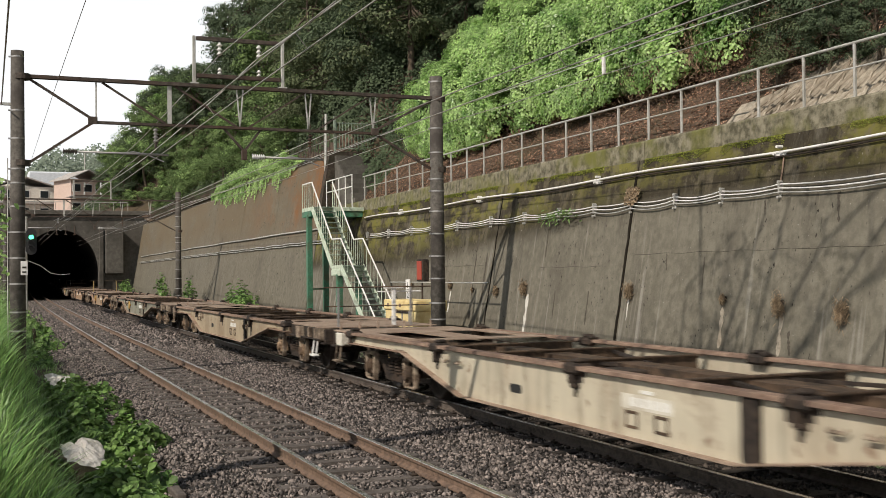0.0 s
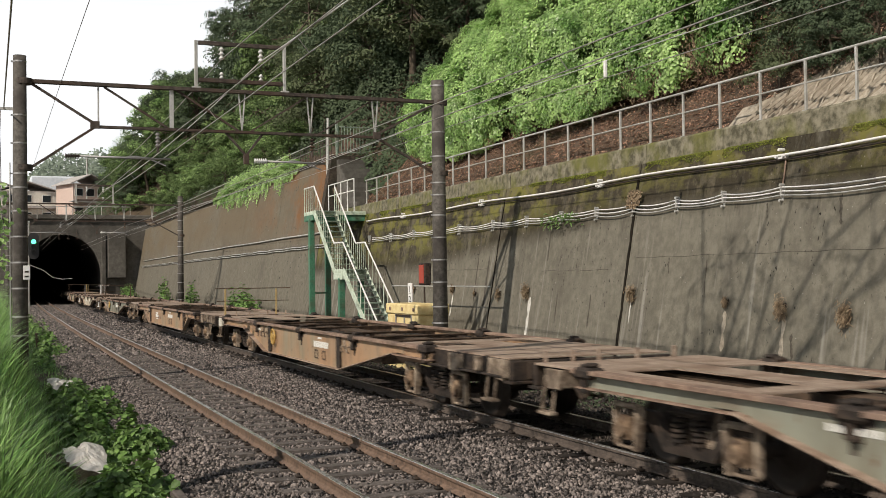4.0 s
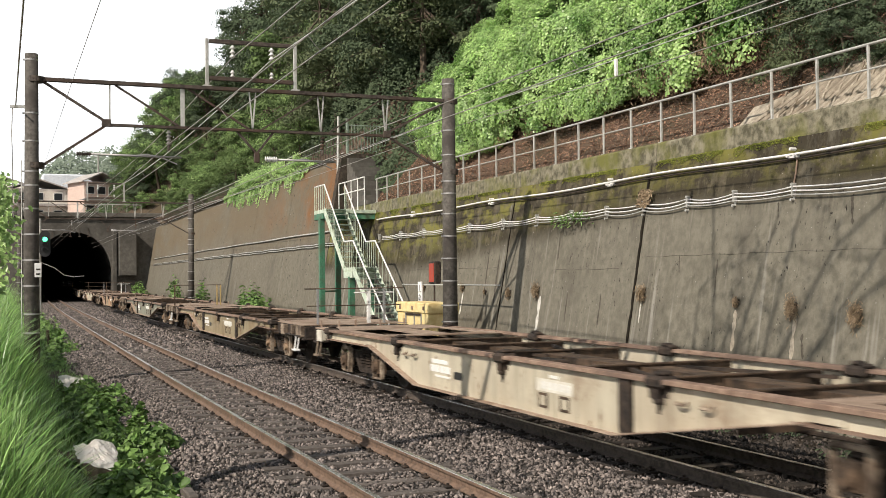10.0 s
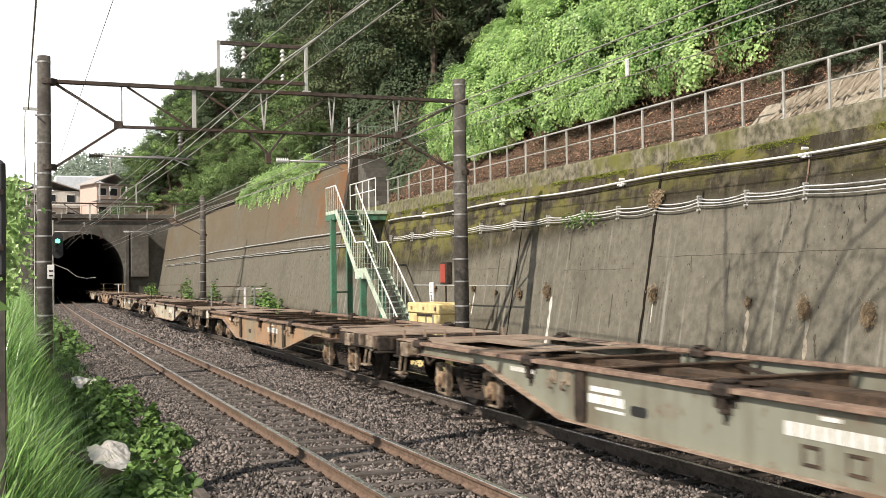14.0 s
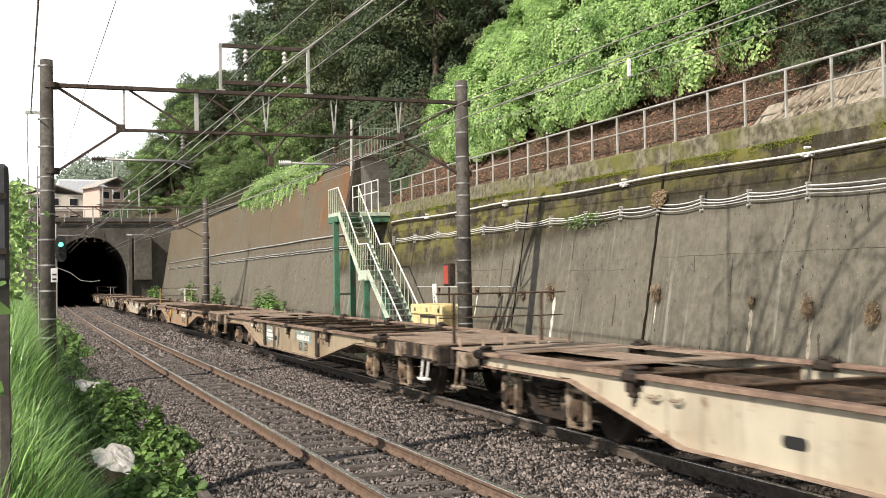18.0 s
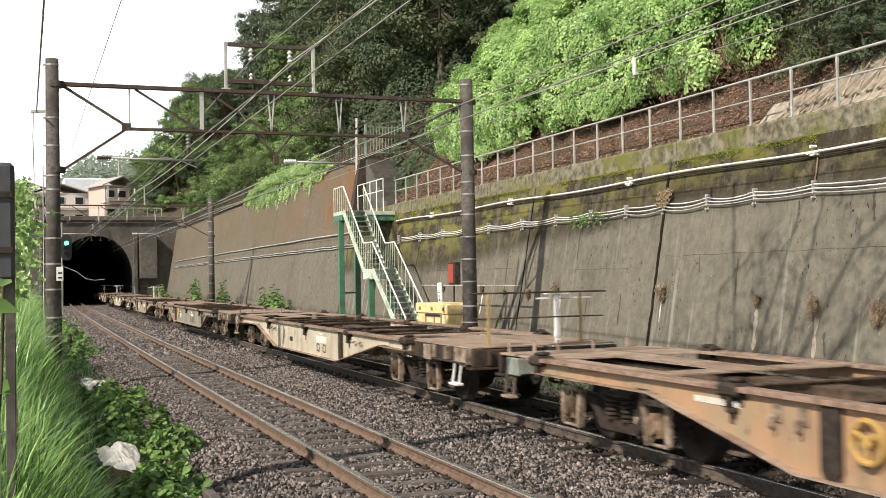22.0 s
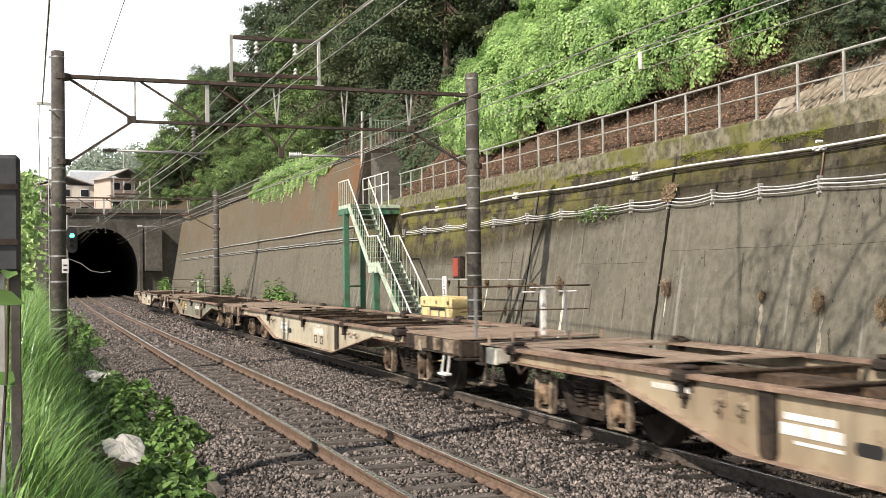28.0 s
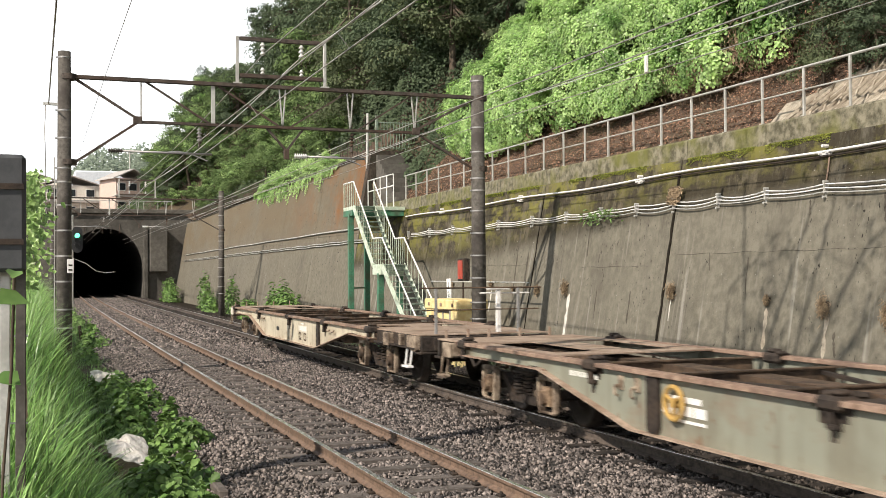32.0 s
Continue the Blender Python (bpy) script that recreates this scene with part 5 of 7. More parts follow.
# clumps over the mounds, on their open side
per = np.maximum((mr_ ** 2 * 34).astype(int), 12)
own = np.repeat(np.arange(len(mx)), per)
d = unit_rand(len(own))
front = mn[own] * 0.75 + np.array([-0.3, -0.25, 0.3])
d[(d * front).sum(1) < -0.1] *= -1
cc = mc[own] + d * (mr_[own] * (0.85 + 0.4 * rg.random(len(own))))[:, None]


def depth_in(p, c, r, skip=None):
    """How deep each place lies inside the nearest of many balls."""
    out = np.full(len(p), -9.0)
    for i in range(len(c)):
        near = np.abs(p[:, 1] - c[i, 1]) < r[i]
        if skip is not None:
            near &= skip != i
        if near.any():
            q = p[near] - c[i]
            out[near] = np.maximum(out[near], r[i] - np.sqrt((q * q).sum(1)))
    return out


w = (depth_in(cc, mc, mr_, own) < 0.06) & (scatter_noise(cc[:, 1], cc[:, 0] * 0.8, 0.6, 23) < 0.17)
cc, d, own = cc[w], d[w], own[w]
cr = (0.2 + 0.32 * rg.random(len(cc)) ** 1.3) * (0.85 + 0.01 * cc[:, 1])
nleaf = np.maximum((cr ** 2 * 1500).astype(int), 24)
which = np.repeat(np.arange(len(cc)), nleaf)
o = unit_rand(len(which))
lift = d[which] * 0.8 + np.array([-0.1, -0.1, 0.5])
o[(o * lift).sum(1) < -0.1] *= -1
kp = cc[which] + o * (cr[which] * (0.7 + 0.35 * rg.random(len(which))))[:, None]
kn = o * 0.65 + d[which] * 0.8 + np.array([-0.15, -0.12, 0.3]) + unit_rand(len(which)) * np.interp(kp[:, 1], [15, 30], [0.5, 0.32])[:, None]
# the vines end raggedly above the bare strip of earth
hem = 6.46 + 0.295 * (kp[:, 0] - 15) - np.interp(kp[:, 1], [26, 32], [0, 0.25]) + 0.35 * scatter_noise(kp[:, 1], kp[:, 1] * 0, 0.9, 41) + 0.25 * scatter_noise(kp[:, 1], kp[:, 1] * 0, 3.1, 42)
w = (depth_in(kp, mc, mr_) < 0.22) & (kp[:, 2] > hem) & (kp[:, 0] > 14.5)
kp, kn = kp[w], kn[w]
kk = len(kp)
size = 0.03 + 0.04 * rg.random(kk) + 0.001 * kp[:, 1]
for w, tiny in ((kp[:, 1] < 22, False), (kp[:, 1] >= 22, True)):
    tagged(part("kudzu", leaf_mesh("kudzu", kp[w], kn[w], size[w], size[w] * 0.9, rg.random(int(w.sum())) * 6.28, M_KUDZU, 0.12, small=tiny), M_KUDZU),
           "dense bright green kudzu vines mounding over the slope", "vines", kind="stuff")
# darker leaves inside the mounds and over the ground, crease shade in their colour
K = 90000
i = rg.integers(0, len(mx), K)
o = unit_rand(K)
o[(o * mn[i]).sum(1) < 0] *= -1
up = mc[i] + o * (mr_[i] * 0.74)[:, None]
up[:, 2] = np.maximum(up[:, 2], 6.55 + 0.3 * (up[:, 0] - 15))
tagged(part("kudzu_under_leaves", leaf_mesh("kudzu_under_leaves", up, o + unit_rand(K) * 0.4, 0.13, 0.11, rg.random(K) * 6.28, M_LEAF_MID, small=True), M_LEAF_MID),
       "darker leaves under the vines, crease shade put into their colour", "vines", kind="stuff")

# brown litter strip and dry stems at the foot of the vines
K = 42000
lx, ly = 13.75 + 2.4 * rg.random(K), 9 + 36 * rg.random(K)
lz = hill_many(lx, ly) + 0.02
tagged(part("leaf_litter", leaf_mesh("leaf_litter", np.stack([lx, ly, lz], 1), np.array([[-0.6, 0, 1]]) + unit_rand(K) * 0.6, 0.03 + 0.05 * rg.random(K), 0.035,
       rg.random(K) * 6.28, M_LITTER, small=True), M_LITTER), "brown fallen leaves on the bare bank", "leaf litter", kind="stuff")
K = 9000
lx, ly = 15.0 + 0.7 * rg.random(K), 16 + 22 * rg.random(K) ** 1.5
w = scatter_noise(lx, ly, 0.6, 31) > -0.1
lx, ly = lx[w], ly[w]
lz = hill_many(lx, ly) + 0.1 + 1.2 * rg.random(len(lx)) ** 1.4
tagged(part("dry_vines", leaf_mesh("dry_vines", np.stack([lx - 0.25, ly, lz], 1), np.array([[-1, -0.3, 0.2]]) + unit_rand(len(lx)) * 0.7, 0.06 + 0.16 * rg.random(len(lx)) ** 2, 0.012,
       1.57 + rg.normal(size=len(lx)) * 0.9, M_LITTER, small=True), M_LITTER), "brown withered vine stems hanging below the green", "vines", kind="stuff")


K = 3200
lump = rg.normal(size=(K, 3)) * np.array([0.16, 0.75, 0.33]) + np.array([15.05, 22.6, 7.0])
tagged(part("withered_vines", leaf_mesh("withered_vines", lump, np.array([[-1, -0.4, 0.2]]) + unit_rand(K) * 0.7, 0.06 + 0.14 * rg.random(K), 0.03, 1.57 + rg.normal(size=K) * 0.8, M_DRY, small=True), M_DRY),
       "mass of withered brown vines below the green", "vines", kind="stuff")


def crown(name, seed, height, radius, clumps, leaves, size, material, base=0.25):
    """Crown of rounded leafy clumps with gaps; the clumps sit at the ends of limbs."""
    r = np.random.default_rng(seed)
    c = r.normal(size=(clumps, 3))
    c /= np.linalg.norm(c, axis=1, keepdims=True)
    rad = 0.6 + 0.4 * r.random(clumps)
    c[:, 2] = np.where(r.random(clumps) < 0.35, -0.8 * r.random(clumps), np.abs(c[:, 2]) - 0.3 * r.random(clumps))
    cen = np.stack([c[:, 0] * radius * rad, c[:, 1] * radius * rad, height * base + (0.5 + 0.5 * c[:, 2] * rad) * height * (1 - base) * 0.95], 1)
    k = clumps * leaves
    o = r.normal(size=(k, 3))
    o /= np.linalg.norm(o, axis=1, keepdims=True)
    o[:, 2] = np.where(r.random(k) < 0.7, np.abs(o[:, 2]), o[:, 2])
    cr = radius * (0.2 + 0.17 * r.random(clumps))
    pos = np.repeat(cen, leaves, 0) + o * (np.repeat(cr, leaves)[:, None] * r.random((k, 1)) ** 0.28) * np.array([1, 1, 0.8])
    out = pos - np.array([0, 0, height * 0.5])
    n = o * 1.2 + out / radius * 0.6 + np.array([0, 0, 0.25]) + r.normal(size=(k, 3)) * 0.18
    s = size * (0.7 + 0.6 * r.random(k))
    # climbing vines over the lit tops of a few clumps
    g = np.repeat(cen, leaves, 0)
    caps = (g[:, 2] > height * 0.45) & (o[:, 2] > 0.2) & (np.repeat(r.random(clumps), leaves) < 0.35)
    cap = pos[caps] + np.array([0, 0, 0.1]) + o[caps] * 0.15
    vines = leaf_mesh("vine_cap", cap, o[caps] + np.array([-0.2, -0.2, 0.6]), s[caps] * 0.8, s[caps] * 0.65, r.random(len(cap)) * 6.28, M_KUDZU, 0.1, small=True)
    return leaf_mesh(name, pos, n, s, s * 0.62, r.random(k) * 6.28, material, 0.15, small=True), cen, vines


def trunk_mesh(seed, height, radius, cen):
    r = random.Random(seed)
    bm = bmesh.new()
    top = Vector((r.uniform(-0.3, 0.3), r.uniform(-0.3, 0.3), height * 0.72))
    mid = Vector((r.uniform(-0.2, 0.2), r.uniform(-0.2, 0.2), height * 0.4))
    rod(bm, (0, 0, -0.6), mid, height * 0.026, height * 0.018, 8)
    rod(bm, mid, top, height * 0.018, height * 0.008, 7)
    for c in list(cen)[::3]:
        f = r.uniform(0.3, 0.9)
        a = mid.lerp(top, f)
        rod(bm, a, Vector(c), height * 0.008, height * 0.003, 5)
    return bm


TREES = []
for i in range(4):
    h, rd = 9.0 + (i % 2), 3.2 + 0.3 * i
    cm, cen, vm = crown("crown", 40 + i, h, rd, 50, 140, 0.24, M_LEAF_OLIVE if i == 3 else M_LEAF_DARK, 0.08)
    TREES.append((cm, mesh_of(trunk_mesh(i, h, rd, cen), "trunk", M_BARK), "olive" if i == 3 else "dark green", vm if i == 1 else None))
for i in range(3):
    h, rd = 6.5, 2.8 + 0.3 * i
    cm, cen, vm = crown("crown", 60 + i, h, rd, 34, 150, 0.21, M_LEAF_MID, 0.05)
    TREES.append((cm, mesh_of(trunk_mesh(9 + i, h, rd, cen), "trunk", M_BARK), "mid-green", vm))


def tree(kind, x, y, z, s, turn, lean=0.0, vines=True):
    cm, tm, hue, vm = TREES[kind]
    t = new("tree")
    tagged(t, f"{hue} leafy broadleaf tree on the wooded hillside", "tree", "trees on the hill")
    t.matrix_basis = pose(x, y, z, lean, -lean, turn) @ Matrix.Diagonal((s, s, s * rnd.uniform(0.9, 1.12), 1))
    part("crown", cm, None, t)
    part("trunk", tm, None, t)
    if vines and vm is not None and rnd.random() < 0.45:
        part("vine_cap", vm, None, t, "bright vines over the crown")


placed = []


def sky_line(az):
    """The wood's skyline, as slopes over bearings in degrees."""
    return np.interp(az, [3, 4.7, 6.2, 7.7, 9.7, 10.4, 11.2], [0.07, 0.105, 0.15, 0.187, 0.205, 0.24, 0.7])


def try_tree(kind, x, y, s, gap):
    full, rad = (9.6, 3.6) if kind < 4 else (6.6, 3.0)
    far = math.hypot(x, y)
    edge = math.degrees(math.atan2(x - 0.8 * rad * s, y))
    room = (2.04 + far * float(sky_line(edge)) - hill(x, y)) / full
    s = min(s, room)
    if s < 0.28:
        return
    if any((x - a) ** 2 + (y - b) ** 2 < gap * gap for a, b in placed):
        return
    placed.append((x, y))
    tree(kind, x, y, hill(x, y) - 0.2, s, rnd.uniform(0, 360), rnd.uniform(-6, 6))


# dense wood beyond the vines and over the tunnel
for _ in range(2600):
    y = rnd.uniform(45.5, 140)
    x = rnd.uniform(15.6, 58) + bend(y)
    rr_ = math.hypot(x, y)
    z = hill(x, y)
    if z > 4 + 0.29 * rr_ or x / y < 0.115 or x / y > 0.62:
        continue
    near = x - bend(y) < 19
    try_tree(rnd.choice((4, 5, 6)) if near and y > 57 or rnd.random() < (0.32 if y > 60 else 0.1) else rnd.choice((0, 1, 2, 3)), x, y, rnd.uniform(0.5, 0.8) if y < 53 else rnd.uniform(0.85, 1.4) if not near else rnd.uniform(0.6, 0.95), 5.0 if y > 62 else 3.0)
for _ in range(400):
    y = rnd.uniform(119, 150)
    x = rnd.uniform(9.2, 24)
    if x / y < 0.107:
        continue
    try_tree(rnd.choice((4, 5, 6, 0, 1)), x, y, rnd.uniform(0.55, 0.8) if x < 12.5 else rnd.uniform(0.9, 1.15), 2.6)
# low shrubs on the earth over the portal
for _ in range(160):
    y = rnd.uniform(118.5, 131)
    x = rnd.uniform(12.6, 17.5)
    try_tree(rnd.choice((4, 5, 6, 0, 2)), x, y, rnd.uniform(0.32, 0.5), 1.3)
# undergrowth between the trees
K = 110000
uy = 45.5 + 100 * rg.random(K)
ux = 9 + 40 * rg.random(K) ** 1.2
w = (ux - uy * uy / BEND > 14.2) | (uy > 118.5)
w &= ux / uy > 0.06
ux, uy = ux[w], uy[w]
uz = hill_many(ux, uy)
w = uz < 4 + 0.3 * np.hypot(ux, uy)
ux, uy, uz = ux[w], uy[w], uz[w]
uz = uz + (0.9 + 1.6 * scatter_noise(ux, uy, 0.25, 14)).clip(0.1) * rg.random(len(ux))
tagged(part("undergrowth", leaf_mesh("undergrowth", np.stack([ux, uy, uz], 1), np.array([[-0.4, -0.5, 0.7]]) + unit_rand(len(ux)) * 0.6, 0.22, 0.16, rg.random(len(ux)) * 6.28, M_LEAF_DARK, small=True), M_LEAF_DARK),
       "mixed green undergrowth on the wooded slope", "undergrowth", kind="stuff")
# bushy growth between the wood and the vines
K = 45000
uy = 42.5 + 12 * rg.random(K)
ux = 14.6 + 14 * rg.random(K)
lum = np.abs(scatter_noise(ux, uy, 0.35, 17)) * 4.5 + 1.2 * np.abs(scatter_noise(ux, uy, 0.9, 18))
uz = hill_many(ux, uy) + lum * (1 - 0.45 * rg.random(K) ** 2) * np.clip((uy - 42.5) / 2, 0, 1)
w = (uz < 4 + 0.31 * np.hypot(ux, uy)) & (ux - uy * uy / BEND > 14.3 + 0.5 * (uy > 45))
ux, uy, uz = ux[w], uy[w], uz[w]
tagged(part("thicket", leaf_mesh("thicket", np.stack([ux, uy, uz], 1), np.array([[-0.5, -0.5, 0.6]]) + unit_rand(len(ux)) * 0.6, 0.17, 0.11, rg.random(len(ux)) * 6.28, M_LEAF_DARK, small=True), M_LEAF_DARK),
       "dark green thicket at the edge of the wood", "undergrowth", kind="stuff")
# low round trees among the thicket
for _ in range(300):
    y = rnd.uniform(45.5, 57)
    x = rnd.uniform(15.6, 30)
    if y > 41.5 + (x - 15.7) * 0.6:
        try_tree(rnd.choice((0, 1, 2, 3, 3)), x, y, rnd.uniform(0.32, 0.6), 1.9)
# shrubs close behind the fence of the higher wall
for _ in range(240):
    y = rnd.uniform(55, 118)
    x = rnd.uniform(14.6, 16.6) + bend(y)
    try_tree(rnd.choice((4, 5, 6)), x, y, rnd.uniform(0.3, 0.5), 1.5)
# trees at the top of the near slope
for x, y, k, s in ((19.6, 15.5, 2, 0.45), (21.5, 18.5, 1, 0.6), (18.6, 12.2, 0, 0.4), (22.5, 15.0, 0, 0.7), (15.7, 16.6, 0, 0.3), (14.75, 16.4, 0, 0.2), (14.7, 17.8, 3, 0.19), (14.6, 15.0, 1, 0.18), (15.1, 17.3, 1, 0.26), (15.4, 18.7, 2, 0.28), (15.5, 14.9, 3, 0.28), (16.6, 18.4, 2, 0.32), (15.3, 13.3, 1, 0.26), (17.2, 16.2, 0, 0.4), (18.0, 18.6, 3, 0.42), (27.5, 49, 4, 1.0), (24, 56, 5, 1.1), (31, 56, 4, 1.1), (20.5, 57.5, 5, 0.9), (20.8, 50.0, 3, 0.75), (23.6, 51.5, 3, 0.8), (18.3, 48.5, 3, 0.5)):
    placed.append((x, y))
    tree(k, x, y, hill(x, y) - 0.3, s, x * 77, 0, y > 30)

# vines over the fence of the higher wall
K = 22000
vy = 50 + 26 * rg.random(K)
vt = rg.random(K)
amt = np.clip(np.sin((vy - 50) / 26 * np.pi) * 1.2, 0, 1)
rag = np.clip(1 + 1.5 * scatter_noise(vy, vy * 0, 0.5, 6) + 0.8 * scatter_noise(vy, vy * 0, 1.9, 7), 0.15, 2.2)
vz = FARTOP + 0.1 + (0.75 * vt * rag - 1.0 * rag * rg.random(K) * (vt < 0.4)) * amt + 0.15 * scatter_noise(vy, vt, 0.8, 3)
vx = np.where(vz < FARTOP, wall_x(vz) - 0.05 - 0.3 * np.abs(scatter_noise(vy, vz, 1.6, 9)), wall_x(FARTOP) + 0.1 + 0.2 * rg.normal(size=K) * amt) + np.array([bend(b) for b in vy])
tagged(part("wall_vines", leaf_mesh("wall_vines", np.stack([vx, vy, vz], 1), np.array([[-0.8, -0.3, 0.4]]) + unit_rand(K) * 0.7, 0.05 + 0.07 * rg.random(K), 0.07, rg.random(K) * 6.28, M_KUDZU, small=True), M_KUDZU),
       "bright green vines hanging over the wall fence", "vines", kind="stuff")


# ---- verge beside the camera ----
def bank_z(x, y):
    return -0.36 + 1.05 * (1 - ss(-0.7, 1.15, x)) + 0.05 * noise.noise(Vector((x * 0.9, y * 0.9, 1)))


bx, by = [-9, -6, -4, -3, -2.4] + [-2 + 0.25 * i for i in range(17)], steps(-6, 60, 0.6) + [70, 85, 100, 116]
v = [(x + bend(y), y, bank_z(x, y) - (0.35 if i == len(bx) - 1 else 0)) for y in by for i, x in enumerate(bx)]
w = len(bx)
f = [(j * w + i, j * w + i + 1, (j + 1) * w + i + 1, (j + 1) * w + i) for j in range(len(by) - 1) for i in range(w - 1)]
tagged(part("verge_bank", pydata("verge_bank", v, f, M_SOIL, True), M_SOIL), "low earth bank along the track, overgrown", "bank", kind="structure")


def blades(name, x, y, z, h, lean, wd, material):
    """Grass blades: three-segment bent strips."""
    k = len(x)
    a = rg.random(k) * 6.28
    d = np.stack([np.cos(a), np.sin(a), 0 * a], 1)
    s = np.stack([-np.sin(a), np.cos(a), 0 * a], 1) * wd[:, None]
    p0 = np.stack([x, y, z], 1)
    rows = []
    for t, wf in ((0, 1.0), (0.4, 0.9), (0.75, 0.6), (1.0, 0.05)):
        c = p0 + np.array([0, 0, 1]) * (h * (t - 0.35 * lean * t * t))[:, None] + d * (h * lean * t * t)[:, None]
        rows += [c - s * wf, c + s * wf]
    v = np.stack(rows, 1).reshape(-1, 3)
    b = np.arange(k)[:, None] * 8
    quads = [(0, 1, 3, 2), (2, 3, 5, 4), (4, 5, 7, 6)]
    tri = np.concatenate([np.concatenate([b + np.array([[q[0], q[1], q[2]]]), b + np.array([[q[0], q[2], q[3]]])]) for q in quads])
    return fast_mesh(name, v, tri, material)


def grassed(k, x0, x1, y0, y1, hmin, hmax, seed):
    y = y0 + (y1 - y0) * rg.random(k) ** 1.5
    x = x0 + (x1 - x0) * rg.random(k)
    w = scatter_noise(x, y, 1.3, seed) > -0.25
    x, y = x[w], y[w]
    z = np.array([bank_z(a, b) for a, b in zip(x, y)]) - 0.02
    return x + np.array([bend(b) for b in y]), y, z, (hmin + (hmax - hmin) * rg.random(len(x))) * (0.8 + 0.4 * scatter_noise(x, y, 0.5, seed + 1))


x, y, z, h = grassed(46000, -0.9, 0.9, 4.5, 48, 0.8, 1.5, 3)
h = h * np.interp(x - y * y / BEND, [-0.8, -0.4, -0.1, 0.3, 0.65, 1.05], [0.5, 0.8, 1.0, 0.6, 0.3, 0.18]) * np.interp(y, [5, 9, 16, 28], [0.65, 0.95, 1.15, 1.45])
h = np.where((np.abs(y - 13.4) < 1.9) & (x > -0.3), h * np.interp(x, [-0.3, 0.2], [0.8, 0.32]), h)
for px, py in ((1.12, 14.4), (1.42, 25.3)):
    s_ = (px - x) / 0.894
    h = np.where((s_ > 0) & (s_ < 4) & (np.abs(y - (py - 0.447 * s_)) < 0.95), np.minimum(h, np.maximum(0.84 * s_ - 0.2 - z, 0.12)), h)
w = ~((np.abs(y - 14.2) < 1.5) & (x > 0.68))
x, y, z, h = x[w], y[w], z[w], h[w]
tagged(part("tall_grass", blades("tall_grass", x, y, z, h, 0.12 + 0.7 * rg.random(len(x)) ** 1.3, 0.005 + 0.011 * rg.random(len(x)) ** 2, M_GRASS), M_GRASS),
       "tall bright green grass on the bank", "grass", kind="stuff")
x, y, z, h = grassed(9000, 0.7, 1.8, 8, 60, 0.1, 0.3, 7)
w = ~((np.abs(y - 14.5) < 0.85) & (np.abs(x - 1.1) < 0.3))
x, y, z, h = x[w], y[w], z[w], h[w]
tagged(part("short_grass", blades("short_grass", x, y, z, h, 0.5 + 0.5 * rg.random(len(x)), 0.006 + 0.005 * rg.random(len(x)), M_GRASS), M_GRASS),
       "short weeds at the ballast's edge", "grass", kind="stuff")


def bush(name, label, x, y, z, rx, ry, h, k, size, material, stems=8):
    b = new(name)
    tagged(b, label, "shrub", "shrubs along the track")
    b.location = (x, y, z)
    o = unit_rand(k)
    o[:, 2] = np.abs(o[:, 2])
    f = 0.55 + 0.45 * rg.random(k)
    lum = 1 + 0.35 * scatter_noise(o[:, 0] * 2 + x, o[:, 1] * 2 + y, 1.4, 12)
    p = np.stack([o[:, 0] * rx * f * lum, o[:, 1] * ry * f * lum, o[:, 2] * h * f * lum], 1)
    part("foliage", leaf_mesh("foliage", p, o + np.array([0, 0, 0.7]) + unit_rand(k) * 0.5, size * (0.6 + 0.7 * rg.random(k)), size * 0.75, rg.random(k) * 6.28, material, 0.1), material, b)
    bm = bmesh.new()
    for i in range(stems):
        q = p[(i * 37) % k]
        rod(bm, (q[0] * 0.15, q[1] * 0.15, -0.08), (q[0] * 0.9, q[1] * 0.9, q[2] * 0.9), 0.008, 0.004, 5)
    part("stems", bm, M_BARK, b)
    return b


# a tree beside the camera, out of view, whose bare limbs reach over the tracks and shade the wall
r7 = random.Random(23)
tall = tagged(new("tall_tree"), "tall thinly leaved tree leaning over the railway", "tree")
tall.location = (-4.2, 9.5, 0.2)
bm = bmesh.new()
tips = []
rod(bm, (0, 0, -0.6), (0.5, 0.1, 7), 0.2, 0.15, 9)
rod(bm, (0.5, 0.1, 7), (1.6, 0.4, 13), 0.15, 0.05, 8)
for i in range(12):
    f = i / 12
    p0 = Vector((0.5, 0.1, 7)).lerp(Vector((1.6, 0.4, 13)), f)
    p1 = Vector((r7.uniform(6.0, 10.5), r7.uniform(-6.5, 6.0), r7.uniform(9.2, 12.5)))
    mid = p0.lerp(p1, 0.5) + Vector((0, r7.uniform(-0.6, 0.6), r7.uniform(0.3, 1.0)))
    rod(bm, p0, mid, 0.06, 0.04, 6)
    rod(bm, mid, p1, 0.04, 0.012, 6)
    for j in range(5):
        q0 = mid.lerp(p1, r7.uniform(0.0, 0.95))
        q2 = q0 + Vector((r7.uniform(-0.3, 1.2), r7.uniform(-1.6, 1.6), r7.uniform(-0.6, 1.3)))
        rod(bm, q0, q2, 0.018, 0.008, 5)
        tips.append(q2)
part("trunk", bm, M_BARK, tall)
tp = np.array([tuple(t) for t in tips])
lp = np.repeat(tp, 9, 0) + rg.normal(size=(len(tp) * 9, 3)) * 0.65
part("leaves", leaf_mesh("leaves", lp, unit_rand(len(lp)), 0.13, 0.08, rg.random(len(lp)) * 6.28, M_LEAF_MID), M_LEAF_MID, tall)

LOW = "low broad-leaved green weed clump at the ballast edge"


